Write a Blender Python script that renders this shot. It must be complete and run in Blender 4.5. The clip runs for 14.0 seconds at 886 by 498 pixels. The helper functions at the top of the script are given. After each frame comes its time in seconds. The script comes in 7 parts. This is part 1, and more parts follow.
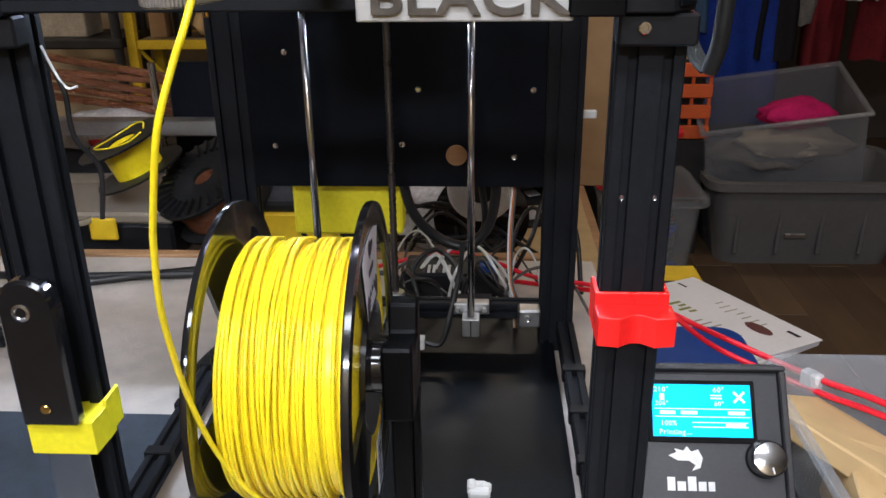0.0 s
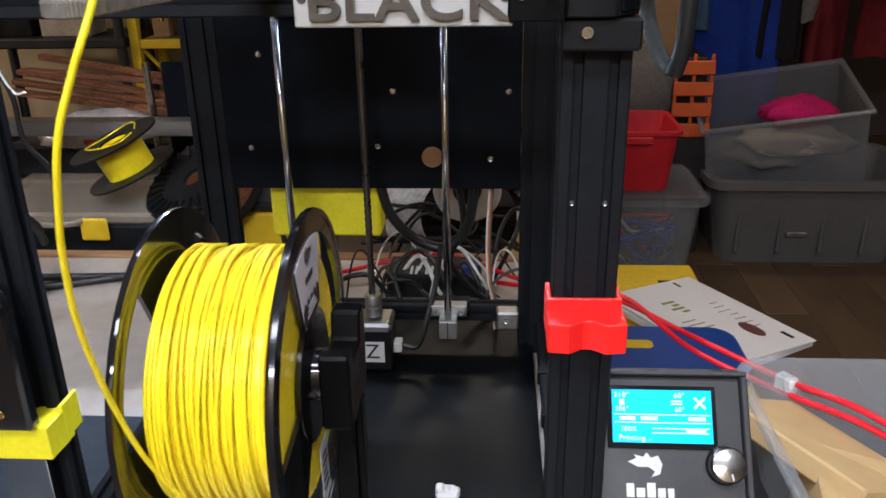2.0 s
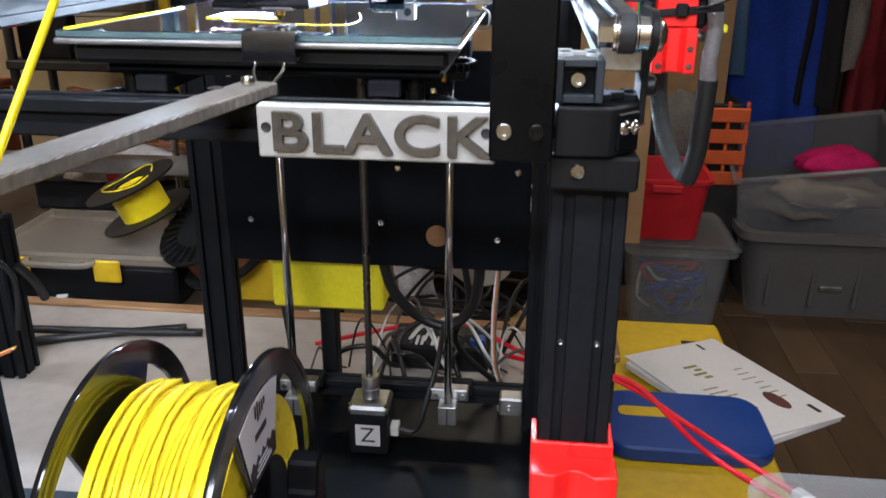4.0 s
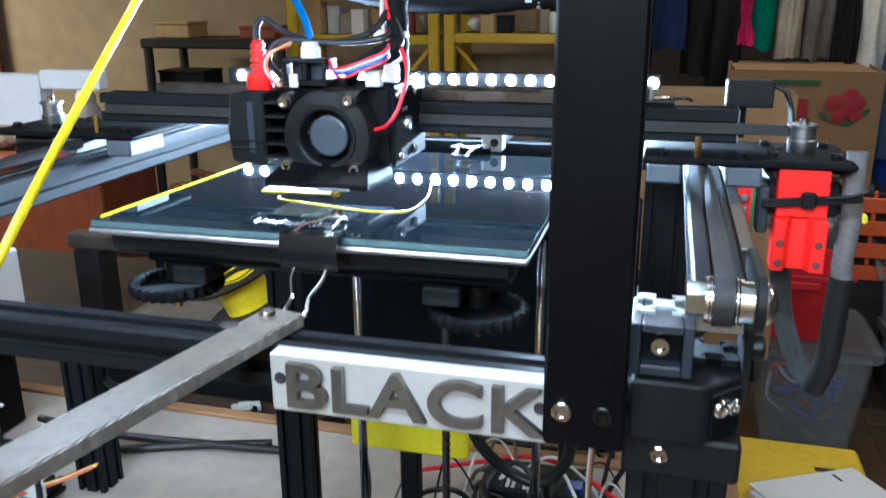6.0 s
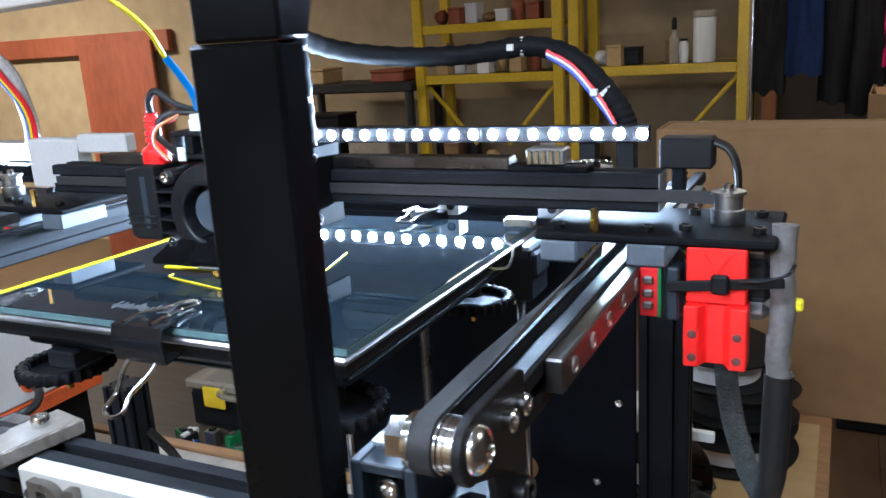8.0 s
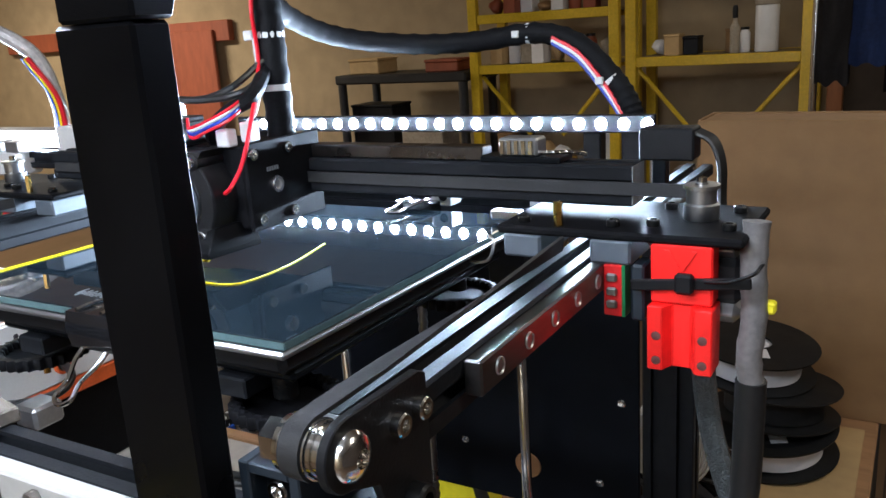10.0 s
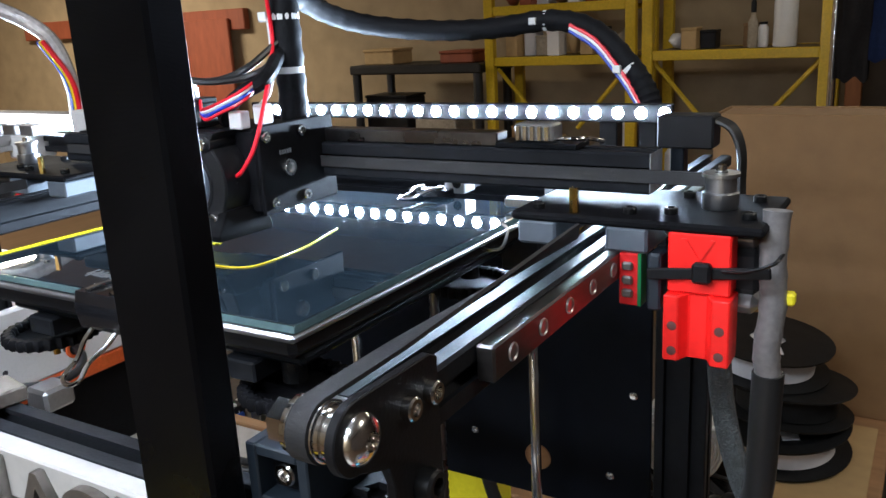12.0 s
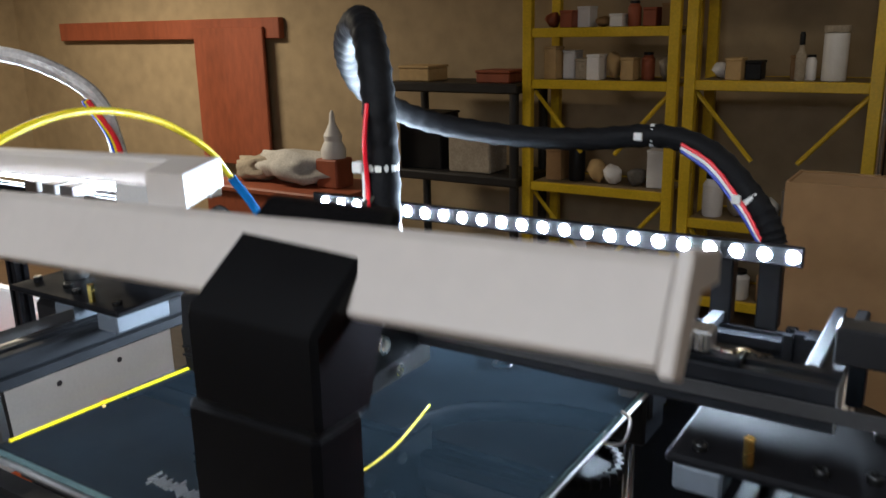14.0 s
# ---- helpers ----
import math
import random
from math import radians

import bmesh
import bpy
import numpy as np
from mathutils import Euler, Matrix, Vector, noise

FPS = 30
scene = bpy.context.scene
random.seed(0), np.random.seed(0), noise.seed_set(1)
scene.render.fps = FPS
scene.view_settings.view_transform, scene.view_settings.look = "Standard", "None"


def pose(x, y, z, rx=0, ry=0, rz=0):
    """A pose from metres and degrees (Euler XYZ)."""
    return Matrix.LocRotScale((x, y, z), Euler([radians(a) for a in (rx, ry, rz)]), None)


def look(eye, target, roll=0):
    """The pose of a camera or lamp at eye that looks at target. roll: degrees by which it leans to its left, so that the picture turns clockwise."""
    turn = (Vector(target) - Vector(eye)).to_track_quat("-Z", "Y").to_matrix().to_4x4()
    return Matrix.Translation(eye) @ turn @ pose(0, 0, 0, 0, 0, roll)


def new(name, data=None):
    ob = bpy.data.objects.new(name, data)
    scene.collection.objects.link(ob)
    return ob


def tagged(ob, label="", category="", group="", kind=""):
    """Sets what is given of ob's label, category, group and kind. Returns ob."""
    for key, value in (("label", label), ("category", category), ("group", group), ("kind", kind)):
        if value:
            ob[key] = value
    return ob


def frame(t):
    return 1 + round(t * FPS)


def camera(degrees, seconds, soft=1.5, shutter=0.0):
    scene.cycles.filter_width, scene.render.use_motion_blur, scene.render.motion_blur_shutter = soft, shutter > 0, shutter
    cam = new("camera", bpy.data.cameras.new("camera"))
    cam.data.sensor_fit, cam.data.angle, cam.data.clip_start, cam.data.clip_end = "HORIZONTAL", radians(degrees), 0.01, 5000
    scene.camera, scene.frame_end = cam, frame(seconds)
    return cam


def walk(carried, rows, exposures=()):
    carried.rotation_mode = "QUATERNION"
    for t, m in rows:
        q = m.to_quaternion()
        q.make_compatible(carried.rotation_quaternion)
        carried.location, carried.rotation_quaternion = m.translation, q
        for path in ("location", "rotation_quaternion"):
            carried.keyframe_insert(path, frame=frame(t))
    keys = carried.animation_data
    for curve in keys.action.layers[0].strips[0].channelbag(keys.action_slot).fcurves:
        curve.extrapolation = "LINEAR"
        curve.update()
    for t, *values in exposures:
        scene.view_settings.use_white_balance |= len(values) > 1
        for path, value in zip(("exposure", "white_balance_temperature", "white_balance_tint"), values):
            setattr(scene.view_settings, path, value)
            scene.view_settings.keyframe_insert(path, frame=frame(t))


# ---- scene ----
cam = camera(56.1, 14.0, 1.5, 0.5)
# ================= camera path =================
PATH = [
    (0, look((0.066, -0.485, 0.503), (-0.034, 1.361, -0.261), -0.7)),
    (0.5, look((0.065, -0.484, 0.501), (-0.039, 1.361, -0.262), -0.6)),
    (1, look((0.071, -0.487, 0.505), (-0.041, 1.355, -0.265), -0.9)),
    (1.5, look((0.082, -0.488, 0.507), (-0.03, 1.353, -0.266), -1.3)),
    (2, look((0.103, -0.478, 0.506), (-0.02, 1.364, -0.263), -1.0)),
    (4.5, look((0.137, -0.39, 0.565), (-0.107, 1.468, -0.133), 0.7)),
    (5, look((0.15, -0.366, 0.582), (-0.186, 1.487, -0.093), 0.6)),
    (5.5, look((0.154, -0.356, 0.609), (-0.283, 1.483, -0.044), 0.8)),
    (6, look((0.146, -0.311, 0.611), (-0.352, 1.534, 0.021), -0.4)),
    (6.5, look((0.166, -0.299, 0.623), (-0.384, 1.545, 0.078), -1.7)),
    (7, look((0.202, -0.282, 0.623), (-0.459, 1.535, 0.11), -2.6)),
    (7.5, look((0.239, -0.237, 0.624), (-0.544, 1.526, 0.096), -2.4)),
    (8, look((0.27, -0.212, 0.619), (-0.583, 1.526, 0.118), -3.6)),
    (10.5, look((0.308, -0.175, 0.611), (-0.68, 1.485, 0.094), -3.6)),
    (11, look((0.309, -0.174, 0.608), (-0.675, 1.49, 0.097), -3.5)),
    (11.5, look((0.305, -0.174, 0.609), (-0.686, 1.481, 0.081), -3.1)),
    (12, look((0.304, -0.174, 0.609), (-0.7, 1.473, 0.079), -3.1)),
    (12.5, look((0.301, -0.172, 0.61), (-0.7, 1.473, 0.071), -2.9)),
    (13, look((0.285, -0.169, 0.619), (-0.7, 1.48, 0.061), -2.5)),
    (13.5, look((0.248, -0.146, 0.655), (-0.771, 1.489, 0.121), -2.0)),
    (14, look((0.22, -0.121, 0.682), (-0.826, 1.503, 0.163), -1.2)),
]
walk(cam, PATH, [(0.0, 0.70, 5550, 13), (2.0, 0.70, 5550, 13), (4.5, 0.86, 5400, 10), (5.5, 1.02, 5050, 6), (6.0, 0.90, 4850, 3), (6.5, 0.74, 4800, 0), (7.0, 0.80, 4900, 3), (8.0, 0.96, 4980, 7), (10.5, 0.62, 5350, 9), (13.0, 0.54, 5350, 8), (13.5, 0.26, 5400, 7), (14.0, 0.12, 5600, 8)])

# ================= light and world =================
world = bpy.data.worlds.new("world")
scene.world = world
world.use_nodes = True
world.node_tree.nodes["Background"].inputs[0].default_value = (0.35, 0.28, 0.2, 1)
world.node_tree.nodes["Background"].inputs[1].default_value = 0.03


def area_lamp(name, m, size_x, size_y, watts, colour):
    data = bpy.data.lights.new(name, "AREA")
    data.shape, data.size, data.size_y, data.energy, data.color = "RECTANGLE", size_x, size_y, watts, colour
    ob = new(name, data)
    ob.matrix_world = m
    return ob


LED_STRENGTH = 1850.0
LAMP_STRENGTH = 240.0
# rear, far and side are unseen fill lamps, added to lift dark areas
area_lamp("ceiling_light_bench", pose(0.0, -0.95, 1.58), 1.2, 0.3, 15, (1.0, 0.97, 0.93))
area_lamp("ceiling_light_rear", pose(-0.2, -2.25, 1.58), 1.2, 0.3, 46, (1.0, 0.97, 0.93))
area_lamp("ceiling_light_far", pose(-4.9, 2.6, 1.58), 1.2, 0.3, 80, (1.0, 0.80, 0.54))
area_lamp("ceiling_light_room", pose(0.3, 2.6, 1.58), 1.2, 0.3, 7, (1.0, 0.80, 0.54))
area_lamp("ceiling_light_side", pose(1.4, 0.6, 1.58), 0.6, 0.3, 8, (1.0, 0.82, 0.6))


# ================= materials =================
def material(name, colour, rough=0.5, metal=0.0, scale=40.0, vary=0.15, bump=0.0, bump_scale=None, spec=0.5,
             transmission=0.0, coat=0.0, per_object=0.0, per_island=0.0, stretch=(1, 1, 1), alpha=1.0, rough_vary=0.1):
    """A painted, plastic or metal surface with fine grain and broader wear."""
    m = bpy.data.materials.new(name)
    m.use_nodes = True
    nt = m.node_tree
    bsdf = nt.nodes["Principled BSDF"]
    n, l = nt.nodes.new, nt.links.new
    tc = n("ShaderNodeTexCoord")
    mp = n("ShaderNodeMapping")
    mp.inputs["Scale"].default_value = stretch
    l(tc.outputs["Object"], mp.inputs["Vector"])
    fine, broad = n("ShaderNodeTexNoise"), n("ShaderNodeTexNoise")
    fine.inputs["Scale"].default_value, fine.inputs["Detail"].default_value = scale * 6, 3
    broad.inputs["Scale"].default_value, broad.inputs["Detail"].default_value = scale * 0.6, 4
    l(mp.outputs[0], fine.inputs["Vector"])
    l(mp.outputs[0], broad.inputs["Vector"])
    add = n("ShaderNodeMath")
    add.operation = "ADD"
    l(fine.outputs["Fac"], add.inputs[0])
    l(broad.outputs["Fac"], add.inputs[1])
    last = add.outputs[0]
    if per_object or per_island:
        src = n("ShaderNodeObjectInfo").outputs["Random"] if per_object else n("ShaderNodeNewGeometry").outputs["Random Per Island"]
        mul = n("ShaderNodeMath")
        mul.operation = "MULTIPLY_ADD"
        l(src, mul.inputs[0])
        mul.inputs[1].default_value = per_object or per_island
        l(last, mul.inputs[2])
        last = mul.outputs[0]
    ramp = n("ShaderNodeMapRange")
    ramp.inputs["From Min"].default_value, ramp.inputs["From Max"].default_value = 0.6, 1.4
    ramp.inputs["To Min"].default_value, ramp.inputs["To Max"].default_value = 1 - vary, 1 + vary
    l(last, ramp.inputs["Value"])
    mix = n("ShaderNodeVectorMath")
    mix.operation = "SCALE"
    mix.inputs[0].default_value = colour
    l(ramp.outputs[0], mix.inputs["Scale"])
    l(mix.outputs[0], bsdf.inputs["Base Color"])
    rr = n("ShaderNodeMapRange")
    rr.inputs["From Min"].default_value, rr.inputs["From Max"].default_value = 0.3, 0.7
    rr.inputs["To Min"].default_value, rr.inputs["To Max"].default_value = max(rough - rough_vary, 0.02), min(rough + rough_vary, 1)
    l(broad.outputs["Fac"], rr.inputs["Value"])
    l(rr.outputs[0], bsdf.inputs["Roughness"])
    bsdf.inputs["Metallic"].default_value = metal
    bsdf.inputs["Specular IOR Level"].default_value = spec
    bsdf.inputs["Transmission Weight"].default_value = transmission
    bsdf.inputs["Coat Weight"].default_value = coat
    bsdf.inputs["Alpha"].default_value = alpha
    if bump:
        b = n("ShaderNodeBump")
        b.inputs["Strength"].default_value, b.inputs["Distance"].default_value = bump, 0.002
        t = fine
        if bump_scale:
            t = n("ShaderNodeTexNoise")
            t.inputs["Scale"].default_value, t.inputs["Detail"].default_value = bump_scale, 3
            l(mp.outputs[0], t.inputs["Vector"])
        l(t.outputs["Fac"], b.inputs["Height"])
        l(b.outputs[0], bsdf.inputs["Normal"])
    return m


def layered(name, colour, rough, layer=0.0003, axis=2, vary=0.1, spec=0.5, bump=0.14):
    """Printed plastic with its fine stacked layer lines."""
    m = material(name, colour, rough, vary=vary, spec=spec)
    nt = m.node_tree
    n, l = nt.nodes.new, nt.links.new
    tc = n("ShaderNodeTexCoord")
    wave = n("ShaderNodeTexWave")
    wave.bands_direction = "XYZ"[axis]
    wave.inputs["Scale"].default_value = 0.314 / layer
    wave.inputs["Distortion"].default_value = 0.0
    l(tc.outputs["Object"], wave.inputs["Vector"])
    b = n("ShaderNodeBump")
    b.inputs["Strength"].default_value, b.inputs["Distance"].default_value = bump, 0.0004
    l(wave.outputs["Fac"], b.inputs["Height"])
    l(b.outputs[0], nt.nodes["Principled BSDF"].inputs["Normal"])
    return m


def glowing(name, colour, strength):
    m = bpy.data.materials.new(name)
    m.use_nodes = True
    b = m.node_tree.nodes["Principled BSDF"]
    b.inputs["Base Color"].default_value = (*colour, 1)
    b.inputs["Emission Color"].default_value = (*colour, 1)
    b.inputs["Emission Strength"].default_value = strength
    return m


def glass(name, colour, rough=0.02, alpha=0.25):
    """Thin clear sheet: partly see-through with full gloss."""
    m = bpy.data.materials.new(name)
    m.use_nodes = True
    b = m.node_tree.nodes["Principled BSDF"]
    b.inputs["Base Color"].default_value = (*colour, 1)
    b.inputs["Roughness"].default_value = rough
    b.inputs["Alpha"].default_value = alpha
    return m


ANODIZED = material("black_anodized_aluminium", (0.010, 0.011, 0.0135), 0.55, 0.0, scale=30, vary=0.3, bump=0.08, bump_scale=900, spec=0.16)
BLACK_PLATE = material("black_painted_plate", (0.004, 0.005, 0.0065), 0.34, 0.0, scale=14, vary=0.35, bump=0.05, bump_scale=300, spec=0.13, rough_vary=0.04)
PANEL_BLACK = material("matt_black_panel", (0.005, 0.006, 0.009), 0.5, scale=8, vary=0.3, bump=0.06, bump_scale=500, spec=0.08)
PLASTIC = material("black_plastic", (0.009, 0.009, 0.010), 0.46, scale=30, vary=0.2, bump=0.06, bump_scale=700, spec=0.22)
SPOOL_MATT = material("matt_black_spool", (0.012, 0.012, 0.012), 0.55, scale=20, vary=0.3, spec=0.2)
PRINT_BLACK = layered("black_printed_plastic", (0.003, 0.003, 0.0035), 0.34, spec=0.1)
PRINT_GREY = layered("blue_grey_printed_plastic", (0.085, 0.100, 0.12), 0.5)
PRINT_SLATE = layered("slate_printed_bracket", (0.018, 0.025, 0.034), 0.4)
PRINT_RED = layered("red_printed_plastic", (0.95, 0.016, 0.011), 0.34)
PRINT_YELLOW = layered("yellow_printed_plastic", (0.90, 0.80, 0.006), 0.42, axis=2)
PLATE_WHITE = layered("off_white_printed_plate", (0.47, 0.455, 0.425), 0.45, axis=2, bump=0.25)
PRINT_WHITE = layered("white_printed_plastic", (0.66, 0.65, 0.62), 0.4, axis=2, bump=0.2)
PRINT_SILVER = layered("silver_grey_printed_plastic", (0.165, 0.147, 0.125), 0.36, layer=0.0012, axis=0, vary=0.4, bump=0.7)
LETTER = layered("dark_pewter_letter", (0.085, 0.072, 0.058), 0.36, axis=0, vary=0.35)
STEEL = material("polished_steel", (0.62, 0.61, 0.60), 0.18, 1.0, scale=60, vary=0.08)
RAIL_STEEL = material("ground_rail_steel", (0.15, 0.138, 0.13), 0.33, 1.0, scale=50, vary=0.2, stretch=(1, 0.1, 1))
CHROME = material("bright_bolt_steel", (0.75, 0.74, 0.71), 0.14, 1.0, scale=80, vary=0.1)
DARK_STEEL = material("black_oxide_bolt", (0.03, 0.03, 0.03), 0.3, 0.8, scale=60, vary=0.2)
ALUMINIUM = material("bare_aluminium", (0.46, 0.46, 0.46), 0.38, 1.0, scale=40, vary=0.12, bump=0.05, bump_scale=600)
CUT_END = material("cut_aluminium_end", (0.55, 0.58, 0.60), 0.4, 0.9, scale=60, vary=0.2)
BRASS = material("brass", (0.75, 0.5, 0.14), 0.25, 1.0)
RUBBER = material("black_belt_rubber", (0.02, 0.02, 0.021), 0.62, scale=60, vary=0.2, bump=0.1, bump_scale=900)
CABLE = material("black_cable_jacket", (0.012, 0.012, 0.012), 0.42, scale=50, vary=0.25)
WRAP = material("black_spiral_wrap", (0.009, 0.009, 0.010), 0.58, scale=90, vary=0.3, bump=0.4, bump_scale=120, spec=0.08)
SLEEVE = material("grey_shrink_tube", (0.16, 0.15, 0.145), 0.4, scale=60, vary=0.3, bump=0.3, bump_scale=150)
BRAID = material("dark_braided_sleeve", (0.04, 0.045, 0.045), 0.45, scale=300, vary=0.7, bump=0.8, bump_scale=900)
WIRE_RED = material("red_wire_insulation", (0.75, 0.01, 0.025), 0.38, vary=0.1)
WIRE_WHITE = material("white_wire_insulation", (0.75, 0.75, 0.73), 0.4, vary=0.1)
WIRE_BLUE = material("blue_wire_insulation", (0.02, 0.05, 0.45), 0.4, vary=0.1)
WIRE_ORANGE = material("orange_wire_insulation", (0.6, 0.2, 0.05), 0.4, vary=0.1)
TUBE_BLUE = material("blue_feed_tube", (0.01, 0.13, 0.38), 0.3, vary=0.1)
TIE_WHITE = material("white_cable_tie", (0.72, 0.72, 0.70), 0.42, vary=0.08)
FILAMENT = material("yellow_filament", (0.95, 0.76, 0.002), 0.30, scale=30, vary=0.10, per_object=0.05, spec=0.4)
FAN_GREY = material("grey_fan_hub", (0.045, 0.055, 0.068), 0.42, scale=60, vary=0.12, bump=0.05, bump_scale=800)
SPOOL_BLACK = material("glossy_black_spool", (0.008, 0.008, 0.009), 0.14, scale=20, vary=0.3, coat=0.3)
PAPER = material("white_label_paper", (0.78, 0.76, 0.76), 0.55, scale=20, vary=0.05)
INK = material("dark_ink_and_hole_shade", (0.03, 0.025, 0.03), 0.6)
INK_BROWN = material("brown_ink_and_hole_shade", (0.12, 0.04, 0.035), 0.6)
INK_GREEN = material("olive_print_ink", (0.25, 0.25, 0.06), 0.6)
GLASS_BED = material("dark_glass_plate", (0.012, 0.018, 0.024), 0.014, scale=10, vary=0.3, spec=0.8, rough_vary=0.006)
MATT_BLACK = material("dead_matt_black", (0.006, 0.006, 0.007), 0.6, scale=40, vary=0.3, bump=0.05, bump_scale=600, spec=0.07)
GLASS_EDGE = material("green_glass_edge", (0.085, 0.13, 0.135), 0.12, vary=0.2)
LED = glowing("white_led", (0.86, 0.94, 1.0), LED_STRENGTH)
LED_SOFT = glowing("left_lamp_led", (0.95, 0.98, 1.0), 90.0)
LAMP_LED = glowing("lamp_led", (0.97, 0.98, 1.0), LAMP_STRENGTH)
DIFFUSER = material("milky_white_diffuser", (0.44, 0.40, 0.365), 0.5, vary=0.04, transmission=0.0)
SCREEN = glowing("blue_lit_screen", (0.006, 0.36, 0.62), 1.1)
SCREEN_TEXT = glowing("pale_screen_text", (0.5, 0.9, 1.0), 1.2)
LCD_CASE = material("dark_grey_control_panel", (0.026, 0.025, 0.026), 0.42, scale=60, vary=0.25, bump=0.15, bump_scale=1500)
PCB_RED = material("red_circuit_board", (0.6, 0.02, 0.02), 0.3)
PCB_GREEN = material("green_circuit_board", (0.02, 0.16, 0.05), 0.35)
TABLE = material("worn_grey_laminate", (0.47, 0.425, 0.375), 0.55, scale=6, vary=0.2, bump=0.1, bump_scale=200)
MAT_DARK = material("dark_blue_grey_mat", (0.035, 0.045, 0.06), 0.6, scale=10, vary=0.3, bump=0.2, bump_scale=400)
YELLOW_COVER = material("yellow_plastic_tray", (0.75, 0.5, 0.01), 0.42, scale=8, vary=0.15)
BLUE_PLASTIC = material("blue_plastic_tray", (0.015, 0.06, 0.30), 0.35, scale=10, vary=0.15)
CARDBOARD = material("brown_cardboard", (0.26, 0.15, 0.06), 0.75, scale=5, vary=0.14, bump=0.15, bump_scale=150)
CARDBOARD_PALE = material("pale_cardboard", (0.50, 0.34, 0.15), 0.75, scale=6, vary=0.12, bump=0.15, bump_scale=150)
WOOD = material("raw_wood_strip", (0.36, 0.20, 0.09), 0.6, scale=12, vary=0.3, stretch=(0.15, 1, 1), bump=0.2, bump_scale=60)
DARK_WOOD = material("dark_stained_wood", (0.075, 0.05, 0.032), 0.55, scale=10, vary=0.3, stretch=(0.15, 1, 1), bump=0.2, bump_scale=60)
RED_WOOD = material("red_brown_board", (0.26, 0.065, 0.025), 0.6, scale=4, vary=0.3, stretch=(1, 1, 0.3))
COPPER_WRAP = material("copper_plastic_wrap", (0.19, 0.075, 0.035), 0.3, scale=20, vary=0.5, bump=1.0, bump_scale=40)
CLEAR_BAG = material("crumpled_clear_bag", (0.55, 0.52, 0.50), 0.25, scale=25, vary=0.4, bump=1.0, bump_scale=60)
FLOOR_WOOD = material("dark_brown_floor", (0.085, 0.052, 0.028), 0.42, scale=3, vary=0.3, stretch=(1, 0.2, 1), per_object=0.25)
CONCRETE = material("tan_concrete_wall", (0.33, 0.25, 0.145), 0.85, scale=1.5, vary=0.22, bump=0.3, bump_scale=30)
DARK_WALL = material("dark_brown_surface", (0.06, 0.045, 0.035), 0.8, scale=2, vary=0.3)
CEILING_PAINT = material("dull_white_ceiling", (0.5, 0.46, 0.4), 0.85, scale=2, vary=0.1)
SHELF_YELLOW = material("yellow_painted_steel", (0.62, 0.42, 0.005), 0.42, scale=15, vary=0.2)
SHELF_BOARD = material("shelf_board", (0.22, 0.16, 0.09), 0.7, scale=6, vary=0.2)
BLACK_RACK = material("black_plastic_rack", (0.015, 0.014, 0.014), 0.5)
TOTE_GREY = material("grey_plastic_tote", (0.115, 0.11, 0.107), 0.45, scale=8, vary=0.12)
CLEAR_PLASTIC = glass("clear_plastic_bin", (0.35, 0.36, 0.36), 0.15, 0.25)
CLEAR_LID = glass("cloudy_clear_tub", (0.24, 0.24, 0.25), 0.2, 0.33)
BAG_FILM = glass("thin_grey_bag_film", (0.42, 0.38, 0.40), 0.22, 0.55)
TUB_CLEAR = glass("clear_tub_plastic", (0.45, 0.47, 0.48), 0.12, 0.30)
ORANGE = material("orange_plastic_crate", (0.60, 0.10, 0.015), 0.5, vary=0.2)
RED_PLASTIC = material("red_plastic_bin", (0.50, 0.012, 0.02), 0.42, vary=0.15)
# the beige is warm reflected light put into the cloudy lid's colour
CASE_LID = glass("cloudy_lid_warm_reflection", (0.34, 0.29, 0.22), 0.25, 0.60)
POST_WOOD = material("orange_brown_timber", (0.34, 0.13, 0.04), 0.65, scale=8, vary=0.3, stretch=(1, 1, 0.15), bump=0.2, bump_scale=60)
GREEN_INK = material("green_print_ink", (0.03, 0.10, 0.03), 0.7)
ROSE_INK = material("dark_red_print_ink", (0.30, 0.012, 0.02), 0.7)
WHITE_CASE = material("white_printer_panel", (0.72, 0.71, 0.70), 0.4, vary=0.06)


def cloth(name, colour):
    return material(name, colour, 0.9, scale=15, vary=0.3, bump=0.5, bump_scale=40, spec=0.1)


NAVY = cloth("royal_blue_cloth", (0.015, 0.035, 0.22))
DARK_NAVY = cloth("dark_navy_cloth", (0.012, 0.02, 0.06))
DENIM = cloth("denim_cloth", (0.05, 0.09, 0.16))
MAROON = cloth("maroon_cloth", (0.11, 0.012, 0.015))
BLACK_CLOTH = cloth("black_cloth", (0.012, 0.011, 0.012))
TEAL = cloth("green_cloth", (0.01, 0.11, 0.075))
WHITE_CLOTH = cloth("white_cloth", (0.5, 0.48, 0.45))
MAGENTA = cloth("magenta_cloth", (0.42, 0.012, 0.10))
CREAM = cloth("cream_cloth", (0.36, 0.31, 0.24))
GREY_CLOTH = cloth("grey_cloth", (0.12, 0.11, 0.10))


# ================= shaping helpers =================
def part(name, bm, mat, parent=None, label="", smooth=False):
    """Links a bmesh as one mesh object under a thing or a part."""
    me = bpy.data.meshes.new(name)
    for f in bm.faces:
        f.smooth = True
    bm.to_mesh(me)
    bm.free()
    if not smooth:
        me.set_sharp_from_angle(angle=radians(32))
    me.materials.append(mat)
    ob = new(name, me)
    attach(ob, parent)
    if label:
        tagged(ob, label)
    return ob


